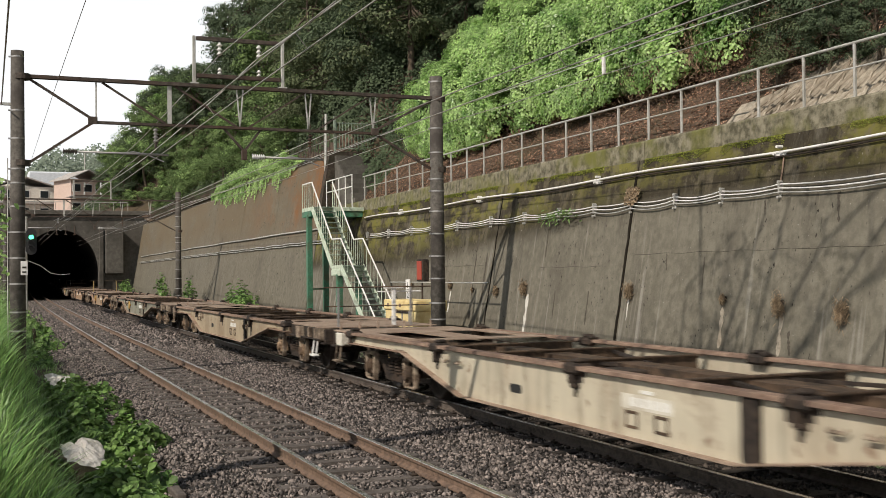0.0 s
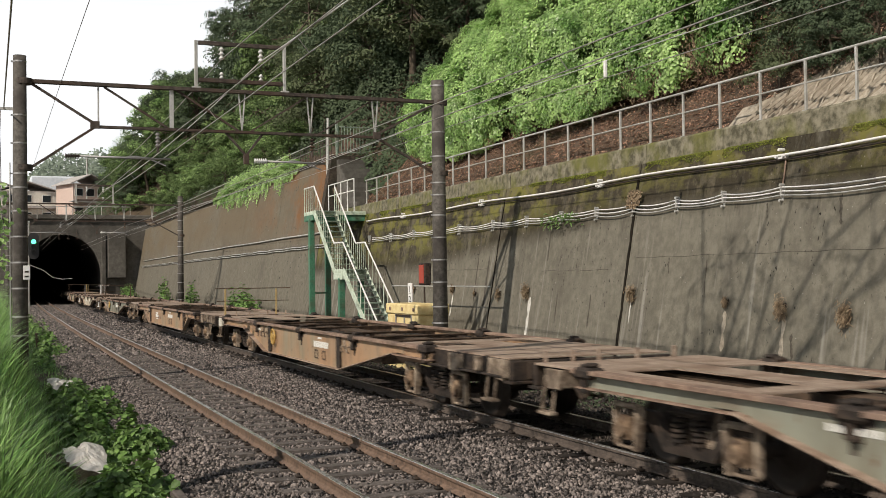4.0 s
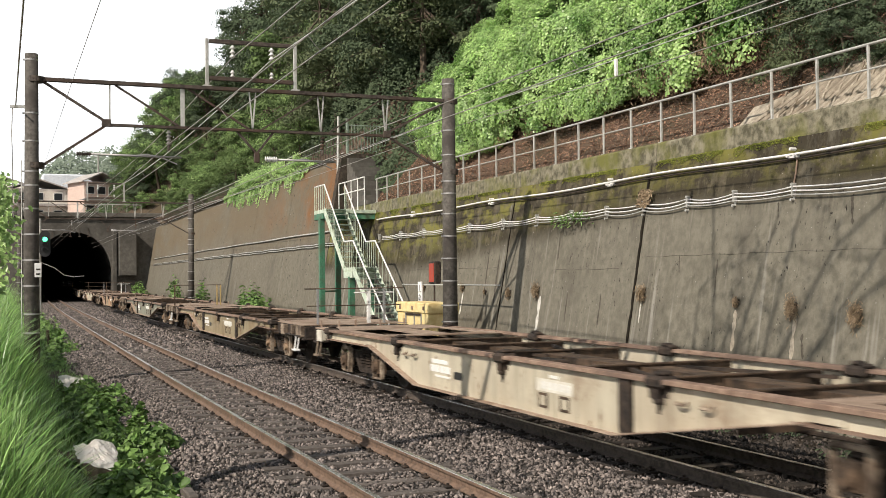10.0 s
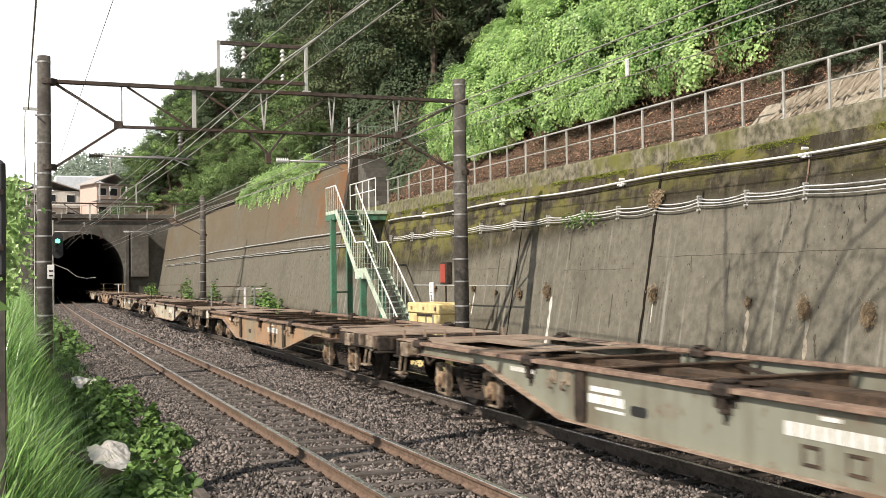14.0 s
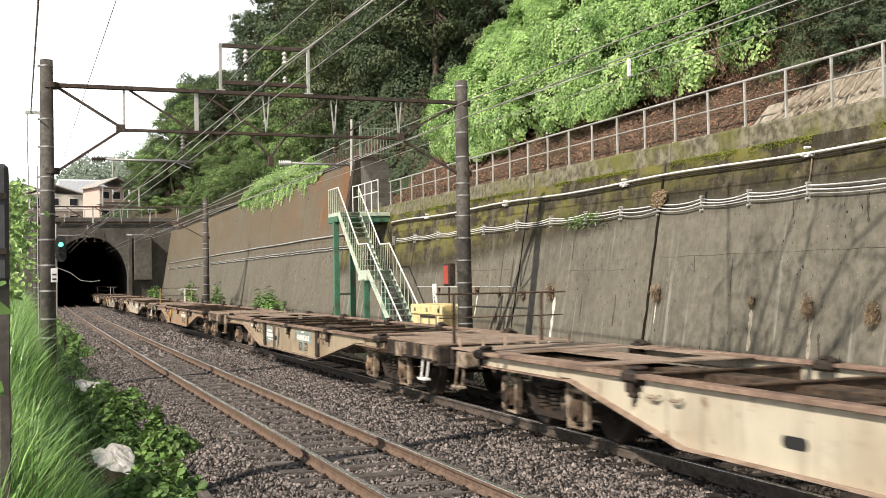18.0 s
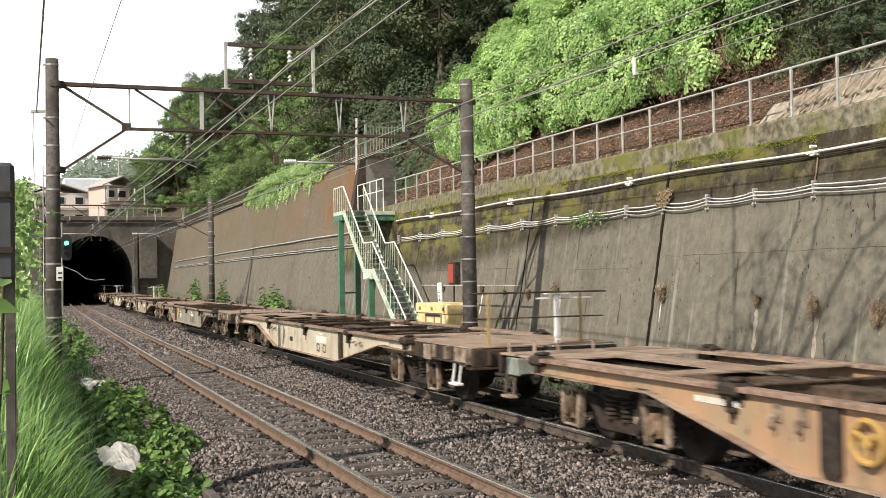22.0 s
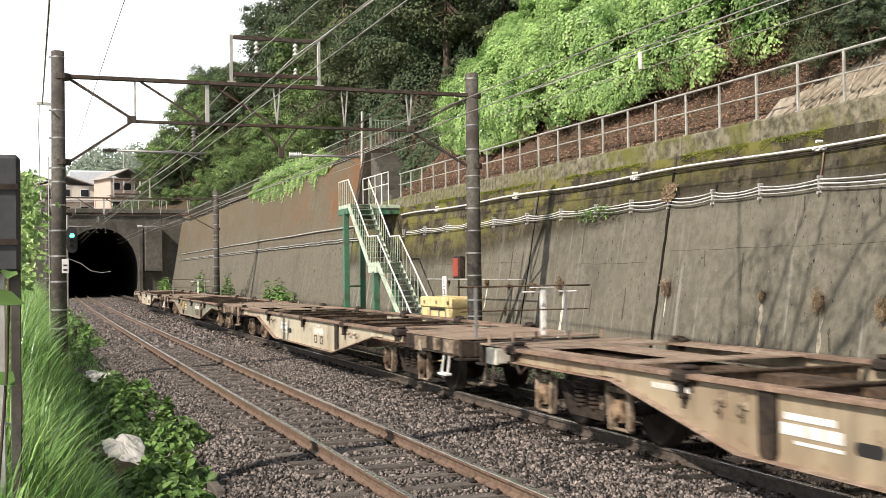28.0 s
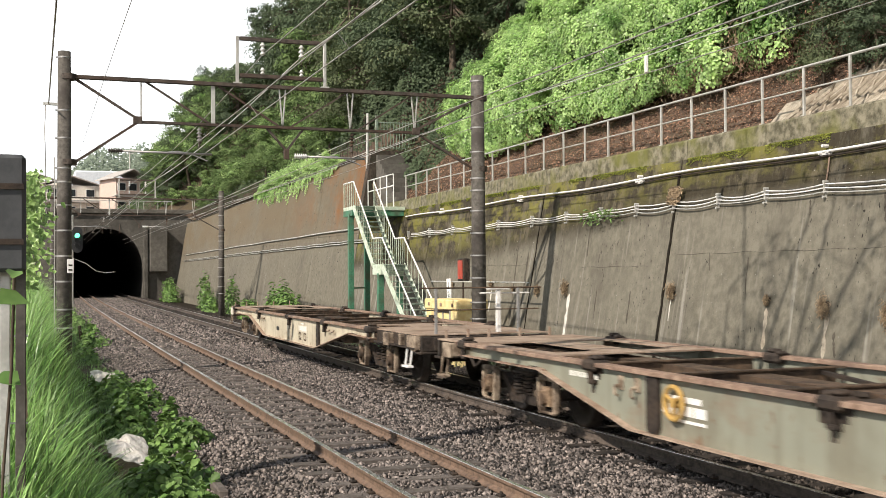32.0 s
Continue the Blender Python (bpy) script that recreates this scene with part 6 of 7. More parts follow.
def weed_clump(x, y, rx, ry, h, k, size=0.092):
    """A lumpy mound of broad leaves with drooping rims, on short stems."""
    b = new("weed_clump")
    tagged(b, LOW, "weeds", "weed clumps along the track")
    b.location = (x + bend(y), y, -0.4)
    k = int(k * 1.3)
    a, f = rg.random(k) * 6.28, rg.random(k) ** 0.5
    lob = 1 + 0.22 * np.sin(a * 3 + x * 9) + 0.14 * np.sin(a * 7 + y * 5)
    px, py = np.cos(a) * f * rx * lob, np.sin(a) * f * ry * lob
    top = h * (1 - f ** 2.4) ** 0.6 * (1 + 1.5 * scatter_noise(px + x, py + y, 3.6, 12)) + 0.04
    pz = np.maximum(top - 0.16 * rg.random(k) ** 1.6, 0.02)
    n = np.stack([px / rx * 0.8, py / ry * 0.8, 0.9 + 0 * px], 1) + np.array([-0.15, -0.1, 0]) + unit_rand(k) * 0.65
    sz = size * (0.6 + 0.8 * rg.random(k))
    part("foliage", leaf_mesh("foliage", np.stack([px, py, pz], 1), n, sz, sz * 0.85, rg.random(k) * 6.28, M_BUSHLEAF, 0.1), M_BUSHLEAF, b)
    bm = bmesh.new()
    for i in range(10):
        q = (i * 41) % k
        rod(bm, (px[q] * 0.3, py[q] * 0.3, -0.08), (px[q] * 0.95, py[q] * 0.95, pz[q] * 0.95), 0.008, 0.004, 5)
    part("stems", bm, M_BARK, b)


for x, y, rx, ry, h, k in ((1.8, 15.6, 0.5, 0.95, 0.34, 1300), (1.3, 17.6, 0.5, 1.2, 0.32, 1200), (1.25, 12.4, 0.5, 0.8, 0.26, 900), (1.72, 13.0, 0.22, 1.2, 0.24, 450),
                           (1.65, 20.0, 0.5, 1.3, 0.34, 1100), (1.6, 23.0, 0.45, 1.4, 0.26, 900), (1.2, 21.2, 0.5, 1.4, 0.34, 1000), (1.75, 24.9, 0.35, 0.9, 0.16, 400),
                           (1.35, 10.8, 0.45, 0.8, 0.24, 700), (0.72, 14.0, 0.25, 1.0, 0.14, 400), (0.6, 16.2, 0.3, 0.9, 0.3, 400), (1.7, 38.5, 0.5, 2.2, 0.42, 900), (1.3, 33, 0.4, 1.5, 0.3, 500), (1.7, 46, 0.5, 2.2, 0.5, 800), (1.6, 54, 0.4, 2.5, 0.5, 600)):
    weed_clump(x, y, rx, ry, h, k)
for x, y, rx, ry, h, k in ((11.5, 55, 0.8, 2.6, 1.75, 1700), (11.3, 63.5, 0.7, 1.5, 0.8, 800), (11.5, 71, 0.5, 1.2, 2.1, 500), (11.0, 78, 0.6, 2.0, 0.9, 700), (11.5, 84, 0.6, 1.5, 2.5, 600), (10.9, 50, 0.5, 1.2, 0.6, 500),
                           (11.2, 108, 0.9, 3.0, 1.9, 1200)):
    bush("wall_shrub", "leafy green shrub at the foot of the retaining wall", x + bend(y), y, -0.5, rx, ry, h + 0.4, k, 0.2, M_BUSHLEAF)

# ballast stones: the nearest as loose geometry
OCT = np.array([(1, 0, 0), (-1, 0, 0), (0, 1, 0), (0, -1, 0), (0, 0, 1), (0, 0, -1)], float)
OF = np.array([(0, 2, 4), (2, 1, 4), (1, 3, 4), (3, 0, 4), (2, 0, 5), (1, 2, 5), (3, 1, 5), (0, 3, 5)])


def bed_z(x):
    return np.interp(x, [0.9, 1.75, 2.5, 8.75, 9.5, 10.4], [-0.75, -0.3, -0.18, -0.18, -0.3, -0.75])


def stones(name, k, x0, x1, y0, y1, lo, hi, power=1.4, material=M_STONE, label="loose grey-brown crushed ballast stones"):
    y = y0 + (y1 - y0) * rg.random(k) ** power
    x = x0 + (x1 - x0) * rg.random(k)
    s = lo + (hi - lo) * rg.random(k)
    z = np.maximum(bed_z(x), -0.55) + 0.012 * scatter_noise(x, y, 2.0, 4) + 0.01
    xx = x + np.maximum(y, 0) ** 2 / BEND
    sc = s[:, None] * (0.35 + 1.0 * rg.random((k, 3)))
    q = unit_rand(k)
    ang = rg.random(k) * 6.28
    v = OCT[None] * sc[:, None, :] + rg.normal(size=(k, 6, 3)) * (s * 0.18)[:, None, None]
    c, si = np.cos(ang)[:, None, None], np.sin(ang)[:, None, None]
    ax = q[:, None, :]
    v = v * c + np.cross(np.broadcast_to(ax, v.shape), v) * si + ax * (v * ax).sum(2, keepdims=True) * (1 - c)
    v += np.stack([xx, y, z], 1)[:, None, :]
    tri = (np.arange(k)[:, None, None] * 6 + OF[None]).reshape(-1, 3)
    ob = part(name, fast_mesh(name, v.reshape(-1, 3), tri, material), material)
    return tagged(ob, label, "ballast stones", kind="stuff")


# low dark weeds along the wall's foot
K = 9000
wy_ = 7 + 38 * rg.random(K) ** 1.4
wx_ = 10.2 + 2.0 * rg.random(K) ** 0.6
w = scatter_noise(wx_, wy_, 0.8, 51) > -0.05
wx_, wy_ = wx_[w], wy_[w]
wz_ = -0.52 + 0.22 * rg.random(len(wx_)) ** 1.5
tagged(part("gutter_weeds", leaf_mesh("gutter_weeds", np.stack([wx_ + wy_ ** 2 / BEND, wy_, wz_], 1), np.array([[-0.3, -0.3, 0.8]]) + unit_rand(len(wx_)) * 0.8, 0.05 + 0.07 * rg.random(len(wx_)), 0.035,
       rg.random(len(wx_)) * 6.28, M_LEAF_DARK, small=True), M_LEAF_DARK), "low dark weeds at the wall's foot", "weeds", kind="stuff")
# stones under and beside the train, its shade put into their colour
OILY_SHADED = "ballast stones dark with oil and brake dust, the train's shade in their colour"
stones("ballast_stones", 63000, 1.45, 6.86, 6.5, 36, 0.016, 0.036, 1.6)
stones("oily_ballast_stones", 27000, 6.86, 9.4, 6.5, 36, 0.016, 0.036, 1.6, M_OILED_SHADED, OILY_SHADED)
stones("oily_ballast_stones", 9000, 9.4, 12.2, 6.5, 36, 0.03, 0.07, 1.6, M_OILED_SHADED, OILY_SHADED)
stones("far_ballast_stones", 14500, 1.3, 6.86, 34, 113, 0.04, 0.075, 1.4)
stones("far_oily_ballast_stones", 6800, 6.86, 9.6, 34, 113, 0.04, 0.075, 1.4, M_OILED_SHADED, OILY_SHADED)


# ---- wall fittings ----
def wall_at(y, z, out=0.0):
    """A place on the wall's face, out metres in front of it."""
    return (wall_x(z) + bend(y) - out, y, z)


fence = tagged(new("wall_railing"), "galvanised two-rail railing along the wall top", "railing")
FX = wall_x(4.45) + 0.3
post = None
for i in range(24):
    y = 11.9 + 1.255 * i
    if post is None:
        bm = bmesh.new()
        box(bm, -0.022, 0.022, -0.022, 0.022, -0.1, 0.93, 0.004)
        box(bm, -0.05, 0.05, -0.05, 0.05, -0.02, 0.012)
        post = mesh_of(bm, "post", M_GALV)
    part("post", post, M_GALV, fence, at=pose(FX + bend(y), y, 4.92))
for z, r in ((5.84, 0.026), (5.42, 0.017)):
    tube("rail", [(FX + bend(y), y, z) for y in steps(8, 40.9, 2)], r, M_GALV, fence, 8)

far_fence = tagged(new("barred_railing"), "old barred steel railing on the higher wall", "railing")
bar = None
for i in range(150):
    y = 47.0 + 0.45 * i
    if bar is None:
        bm = bmesh.new()
        box(bm, -0.014, 0.014, -0.014, 0.014, 0, 1.0)
        bar = mesh_of(bm, "bar", M_TRUSS)
    part("bar", bar, M_TRUSS, far_fence, at=pose(wall_x(FARTOP) + 0.2 + bend(y), y, FARTOP))
for z in (8.33, 7.5):
    tube("rail", [(wall_x(FARTOP) + 0.2 + bend(y), y, z) for y in steps(46.6, 114.5, 4)], 0.022, M_GALV, far_fence, 6)

# upper conduit: a pale pipe over a dark one, on clamps
conduit = tagged(new("conduit"), "pale steel conduit clamped along the wall", "conduit", "wall conduits")
tube("pipe", [wall_at(y, 4.16 + 0.03 * math.sin(y * 0.7), 0.07) for y in steps(8, 39.5, 0.8)], 0.024, M_WHITE, conduit, 8)
tube("lower_pipe", [wall_at(y, 4.08 + 0.03 * math.sin(y * 0.7), 0.05) for y in steps(8, 39.5, 0.8)], 0.017, M_GEAR, conduit, 8, "dark cable below the pipe")
for y in (15.85, 22.2, 28.9, 35.5):
    bm = bmesh.new()
    x, _, z = wall_at(y, 4.16)
    for dy, dz in ((-0.09, -0.05), (0.09, -0.05), (0, 0.07)):
        rod(bm, (x - 0.13, y + dy, z + dz), (x, y + dy, z + dz), 0.028, n=10)
    box(bm, x - 0.08, x + 0.02, y - 0.12, y + 0.12, z - 0.09, z - 0.05)
    part("clamp", bm, M_WHITE, conduit, "white clamp")
down = tagged(tube("drop_cable", [wall_at(15.75, 4.1, 0.03), wall_at(15.74, 3.8, 0.03), wall_at(15.76, 3.5, 0.03)], 0.016, M_RUST, None, 6), "rusty cable drop between conduits", "cable")

cable_ys = [9.5, 12.6, 15.72, 17.4, 18.95, 20.6, 22.2, 23.9, 25.8, 27.9, 30.3, 32.2, 34.2, 36.5, 38.9]
bundle = tagged(new("cable_bundle"), "three pale cables sagging between wall brackets", "cable bundle", "wall conduits")
for k, dz in enumerate((0.09, 0.02, -0.05)):
    pts = []
    for a, b in zip(cable_ys, cable_ys[1:]):
        for i in range(6):
            f = i / 6
            pts.append(wall_at(a + (b - a) * f, 3.46 + dz - (0.05 + 0.02 * math.sin(a * 3 + k)) * 4 * f * (1 - f), 0.07))
    tube("cable", pts, 0.014, M_WHITE if k < 2 else M_GALV, bundle, 6)
for y in cable_ys:
    bm = bmesh.new()
    x, _, z = wall_at(y, 3.46)
    box(bm, x - 0.095, x + 0.02, y - 0.014, y + 0.014, z - 0.08, z + 0.12, 0.004)
    rod(bm, (x - 0.1, y, z + 0.13), (x, y, z + 0.13), 0.026, n=10)
    rod(bm, (x - 0.1, y + 0.02, z - 0.14), (x, y + 0.02, z - 0.14), 0.026, n=10)
    box(bm, x - 0.04, x + 0.02, y - 0.01, y + 0.03, z - 0.15, z - 0.07)
    part("bracket", bm, M_GALV, bundle, "pale bracket")
far_cable = tagged(new("far_cables"), "pale conduit and cables along the higher wall", "conduit", "wall conduits")
tube("pipe", [wall_at(y, 4.02 + 0.012 * math.sin(y * 0.5), 0.06) for y in steps(44, 112, 1.5)], 0.04, M_GALV, far_cable, 6)
for dz in (0.05, -0.05):
    tube("cable", [wall_at(y, 3.42 + dz + 0.035 * abs(math.sin(y * 0.9)), 0.06) for y in steps(44, 112, 0.7)], 0.025, M_GALV, far_cable, 6)

# weep holes, their tufts, lime runs and spots of wear
hole = tuft = None
for y, z, s in ((25.22, 1.72, 1.2), (26.87, 1.62, 0.8), (30.14, 1.74, 0.7), (28.5, 1.6, 0.35), (20.2, 1.7, 1.1), (16.95, 1.54, 0.55), (15.34, 1.5, 1.15), (13.8, 1.44, 1.3), (33.4, 1.7, 0.5)):
    x, _, _ = wall_at(y, z)
    bm = bmesh.new()
    rod(bm, (x - 0.05, y, z - 0.03), (x + 0.1, y, z), 0.045, n=12)
    wp = tagged(part("weep_pipe", bm, M_GEAR), "dark drain pipe stub in the wall", "drain pipe", "weep pipes")
    k = int(420 * s)
    a = rg.random(k) * 6.28
    p = np.stack([x - 0.05 - 0.11 * s * rg.random(k), y + 0.05 * s * rg.normal(size=k), z - 0.07 * s + 0.075 * s * rg.normal(size=k)], 1)
    tagged(part("dry_tuft", leaf_mesh("dry_tuft", p, np.array([[-1, -0.2, 0.3]]) + unit_rand(k) * 0.8, 0.05 + 0.06 * rg.random(k), 0.011, 1.57 + 0.7 * rg.normal(size=k), M_DRY), M_DRY),
           "small dry tuft growing from a drain hole", "weed", "wall tufts")


def run_stain(y, z0, z1, w, material, lean=0.0, name="lime_run", label="white lime run down the concrete"):
    """A ragged thin crust on the wall's face."""
    bm = bmesh.new()
    k = 9
    left, right = [], []
    for i in range(k + 1):
        z = z0 + (z1 - z0) * i / k
        h = w * 0.5 * (0.3 + 1.1 * rnd.random()) * (1 if 0 < i < k else 0.35)
        y += rnd.uniform(-0.2, 0.2) * w
        x, _, _ = wall_at(y, z, 0.004)
        left.append(bm.verts.new((x, y - h + lean * i / k, z)))
        right.append(bm.verts.new((x, y + h + lean * i / k, z)))
    for i in range(k):
        bm.faces.new((left[i], right[i], right[i + 1], left[i + 1]))
    g = bmesh.ops.extrude_face_region(bm, geom=list(bm.faces))
    for v in g["geom"]:
        if isinstance(v, bmesh.types.BMVert):
            v.co.x += 0.003
    tagged(part(name, bm, material), label, "wall stain", "wall stains")


run_stain(25.1, 0.2, 1.5, 0.13, M_LIME)
run_stain(20.28, 1.0, 1.55, 0.04, M_LIME)
run_stain(30.2, 0.9, 1.6, 0.08, M_LIME)
run_stain(16.97, 0.6, 1.35, 0.1, M_SPRAY)
run_stain(15.3, 0.5, 1.3, 0.09, M_SPRAY)
for y, z0, z1, w in ((23.6, 0.6, 1.6, 0.03), (22.0, 0.5, 1.6, 0.035), (24.4, 2.2, 2.9, 0.03), (19.0, 1.9, 2.4, 0.02), (17.7, 1.3, 2.3, 0.03), (15.0, 0.4, 1.0, 0.05), (14.2, 2.6, 3.3, 0.05), (12.3, 2.9, 3.4, 0.06),
                     (16.1, 2.9, 3.3, 0.03), (28.6, 0.5, 3.3, 0.06), (27.9, 0.6, 2.6, 0.06), (31.0, 1.0, 2.6, 0.05)):
    run_stain(y, z0 + 0.3 * (z1 - z0), z1, w * 1.3, M_ALGAE, 0.05, "dark_run", "thin black run of algae down the concrete")
# ragged growth in the open joint
for y0 in (20.6, 27.45):
    pts = [wall_at(y0 + 0.012 * math.sin(z * 9) + 0.03 * rnd.random(), z, 0.0) for z in [0.1 + 0.15 * i for i in range(28)]]
    tagged(tube("joint_filler", pts, 0.04 if y0 < 25 else 0.018, M_JOINT, None, 5), "black crumbling joint filler in the wall", "joint", "wall joints")
K = 260
gy, gz = 20.55 + 0.12 * rg.normal(size=K), 3.5 + 0.35 * rg.random(K)
tagged(part("joint_weed", leaf_mesh("joint_weed", np.stack([wall_x(gz) - 0.08, gy, gz], 1), np.array([[-1, -0.2, 0.3]]) + unit_rand(K) * 0.7, 0.12, 0.03, rg.random(K) * 6.28, M_DRY), M_DRY),
       "dry weed rooted in the wall joint", "weed", "wall tufts")
K = 120
gy, gz = 23.7 + 0.45 * rg.normal(size=K), 3.38 + 0.09 * rg.normal(size=K)
tagged(part("cable_fern", leaf_mesh("cable_fern", np.stack([wall_x(gz) - 0.12 - 0.1 * rg.random(K), gy, gz], 1), np.array([[-0.6, -0.2, 0.6]]) + unit_rand(K) * 0.7, 0.13, 0.03, rg.random(K) * 6.28, M_BUSHLEAF), M_BUSHLEAF),
       "pale green fern growing along the cables", "fern", "wall tufts")

# cushions of moss on the ledge between panel and coping
M_MOSS = surf("green_moss", (0.1, 0.125, 0.02), (0.24, 0.26, 0.05), rough=0.95, scale=1.0, fine=6, bump=0.0, island=0.4)
K = 26000
gy = 9 + 31 * rg.random(K)
w = scatter_noise(gy, gy * 0, 0.5, 41) + 0.6 * scatter_noise(gy, gy * 0, 1.7, 42) > -0.12
gy = gy[w]
fall = rg.random(len(gy)) ** 2.5 * (0.08 + 0.3 * np.abs(scatter_noise(gy, gy * 0, 1.1, 43)))
gz = 4.47 - fall
gx_ = wall_x(4.45) + BAT * (gz - 4.45) - 0.012 + 0.12 * rg.random(len(gy)) * (fall < 0.02) + gy * gy / BEND
tagged(part("ledge_moss", leaf_mesh("ledge_moss", np.stack([gx_, gy, gz], 1), np.array([[-0.6, 0, 0.7]]) + unit_rand(len(gy)) * 0.5, 0.015 + 0.02 * rg.random(len(gy)), 0.02, rg.random(len(gy)) * 6.28, M_MOSS, small=True), M_MOSS),
       "bright green moss creeping over the wall ledge", "moss", kind="stuff")

# horizontal pour lines
for y0, y1, z in ((12.9, 20.3, 2.4), (21.4, 24.6, 2.16), (6.3, 12.7, 2.4), (28, 36, 2.25)):
    tagged(tube("pour_line", [wall_at(y, z + 0.012 * math.sin(y * 5), 0.0) for y in steps(y0, y1, 0.3)], 0.005, M_ALGAE, None, 5), "thin dark pour line across the concrete", "joint", "wall joints")
# sprayed mortar slope with diagonal ribs at the bank's foot
sl = []
sys_ = steps(8.5, 18.6, 0.4)
for y in sys_:
    for i in range(4):
        x = 13.78 + 0.42 * i * (1 - 0.5 * ss(15.5, 18.6, y))
        sl.append((x, y, hill(x, y) + 0.07))
sf = [(j * 4 + i, j * 4 + i + 1, (j + 1) * 4 + i + 1, (j + 1) * 4 + i) for j in range(len(sys_) - 1) for i in range(3)]
mortar = tagged(part("sprayed_slope", pydata("sprayed_slope", sl, sf, M_SPRAY), M_SPRAY), "pale sprayed mortar on the slope foot, ribbed", "slope facing", kind="structure")
for i in range(34):
    y = 8.6 + 0.29 * i
    w_ = 1.1 * (1 - 0.5 * ss(15.5, 18.6, y))
    bm = bmesh.new()
    a, b = (13.85, y, hill(13.85, y) + 0.09), (13.85 + w_, y - 0.55, hill(13.85 + w_, y - 0.55) + 0.09)
    beam(bm, a, b, 0.05, 0.05)
    part("rib", bm, M_SPRAY, mortar)
for i in range(26):
    y = 8.4 + 0.37 * i
    w_ = 1.0 * (1 - 0.5 * ss(15.5, 18.6, y))
    bm = bmesh.new()
    beam(bm, (13.87, y, hill(13.87, y) + 0.085), (13.87 + w_, y + 0.5, hill(13.87 + w_, y + 0.5) + 0.085), 0.035, 0.045)
    part("rib", bm, M_SPRAY, mortar)

# ---- stair ----
st = tagged(new("steel_stair"), "green steel stair with pale railings, up the wall", "stair")
XO, XI = 11.3, 12.1


def flight(y0, z0, y1, z1, n):
    for x in (XO, XI):
        bm = bmesh.new()
        beam(bm, (x, y0, z0 - 0.05), (x, y1, z1 - 0.05), 0.05, 0.2)
        part("stringer", bm, M_PALEGREEN, st, "pale green stringer")
        bm = bmesh.new()
        rod(bm, (x, y0, z0 + 0.92), (x, y1, z1 + 0.92), 0.027, n=8)
        part("handrail", bm, M_WHITE, st, "white handrail")
        for i in range(11):
            f = i / 10
            y, z = y0 + (y1 - y0) * f, z0 + (z1 - z0) * f
            bm = bmesh.new()
            rod(bm, (x, y, z), (x, y, z + 0.92), 0.018 if i in (0, 10, 5) else 0.009, n=6)
            part("baluster", bm, M_PALEGREEN, st)
    for i in range(n):
        f = (i + 0.5) / n
        y, z = y0 + (y1 - y0) * f, z0 + (z1 - z0) * (i + 1) / n
        bm = bmesh.new()
        box(bm, XO + 0.03, XI - 0.03, y - 0.12, y + 0.12, z - 0.04, z, 0.005)
        part("tread", bm, M_GATE, st, "grey-green worn tread")


flight(32.6, -0.45, 36.4, 2.36, 15)
flight(37.44, 2.36, 39.96, 4.58, 11)
for y0, y1, z, x1 in ((36.4, 37.44, 2.36, XI), (39.96, 41.3, 4.58, 13.3)):
    bm = bmesh.new()
    box(bm, XO - 0.03, x1 + 0.03, y0, y1, z - 0.14, z, 0.01)
    part("landing", bm, M_PALEGREEN, st, "pale landing plate")
    bm = bmesh.new()
    box(bm, XO - 0.05, x1, y0 + 0.04, y1 - 0.04, z - 0.36, z - 0.14, 0.01)
    part("landing_beam", bm, M_PALEGREEN if z < 3 else M_GREEN, st)
    for x in ((XO, XI) if z < 3 else (XO,)):
        bm = bmesh.new()
        rod(bm, (x, y0, z + 0.92), (x, y1, z + 0.92), 0.027, n=8)
        part("handrail", bm, M_WHITE, st, "white handrail")
        for i in range(6):
            y = y0 + (y1 - y0) * i / 5
            bm = bmesh.new()
            rod(bm, (x, y, z), (x, y, z + 0.92), 0.018 if i in (0, 5) else 0.009, n=6)
            part("baluster", bm, M_PALEGREEN, st)
for x, y, z in ((XO + 0.02, 40.45, 4.3), (XI, 40.95, 4.3), (XO + 0.04, 36.75, 2.05), (XI, 36.9, 2.05)):
    bm = bmesh.new()
    box(bm, x - 0.1, x + 0.1, y - 0.1, y + 0.1, -0.7, z, 0.01)
    part("column", bm, M_GREEN, st, "green square column")
bm = bmesh.new()
beam(bm, (XO, 40.45, 1.5), (XI, 40.95, 1.5), 0.05, 0.06)
part("tie", bm, M_GREEN, st)
# landing railing against the wall top
rail2 = tagged(new("landing_railing"), "white railing round the upper landing", "railing")
for i in range(5):
    y = 40.2 + 0.85 * i
    bm = bmesh.new()
    rod(bm, (12.95, y, 4.6), (12.95, y, 5.85), 0.022, n=6)
    part("post", bm, M_WHITE, rail2)
for z in (5.85, 5.4):
    tube("rail", [(12.95, 40.2, z), (12.95, 43.6, z)], 0.024, M_WHITE, rail2, 6)
bm = bmesh.new()
box(bm, 12.7, 13.5, 41.3, 44.5, 4.3, 4.58, 0.02)
tagged(part("upper_landing", bm, M_GREEN), "dark green steel landing beside the wall end", "landing", kind="structure")
# upper steps, gate and corner post at the end of the higher wall
for i in range(12):
    bm = bmesh.new()
    box(bm, 13.9, 16.0, 42.2 + 0.28 * i, 45.55, 4.5 + 0.22 * i, 4.72 + 0.22 * i)
    tagged(part("stone_step", bm, M_PORTAL), "dark concrete step beside the wall", "step", "upper steps")
bm = bmesh.new()
rod(bm, (wall_x(6.5) + 0.05, 46.0, 4.6), (wall_x(6.5) + 0.12, 46.0, 9.0), 0.06, n=10)
tagged(part("corner_post", bm, M_GALV), "tall white post at the wall's end", "post")
gate = tagged(new("barred_gate"), "green barred steel gate above the steps", "gate")
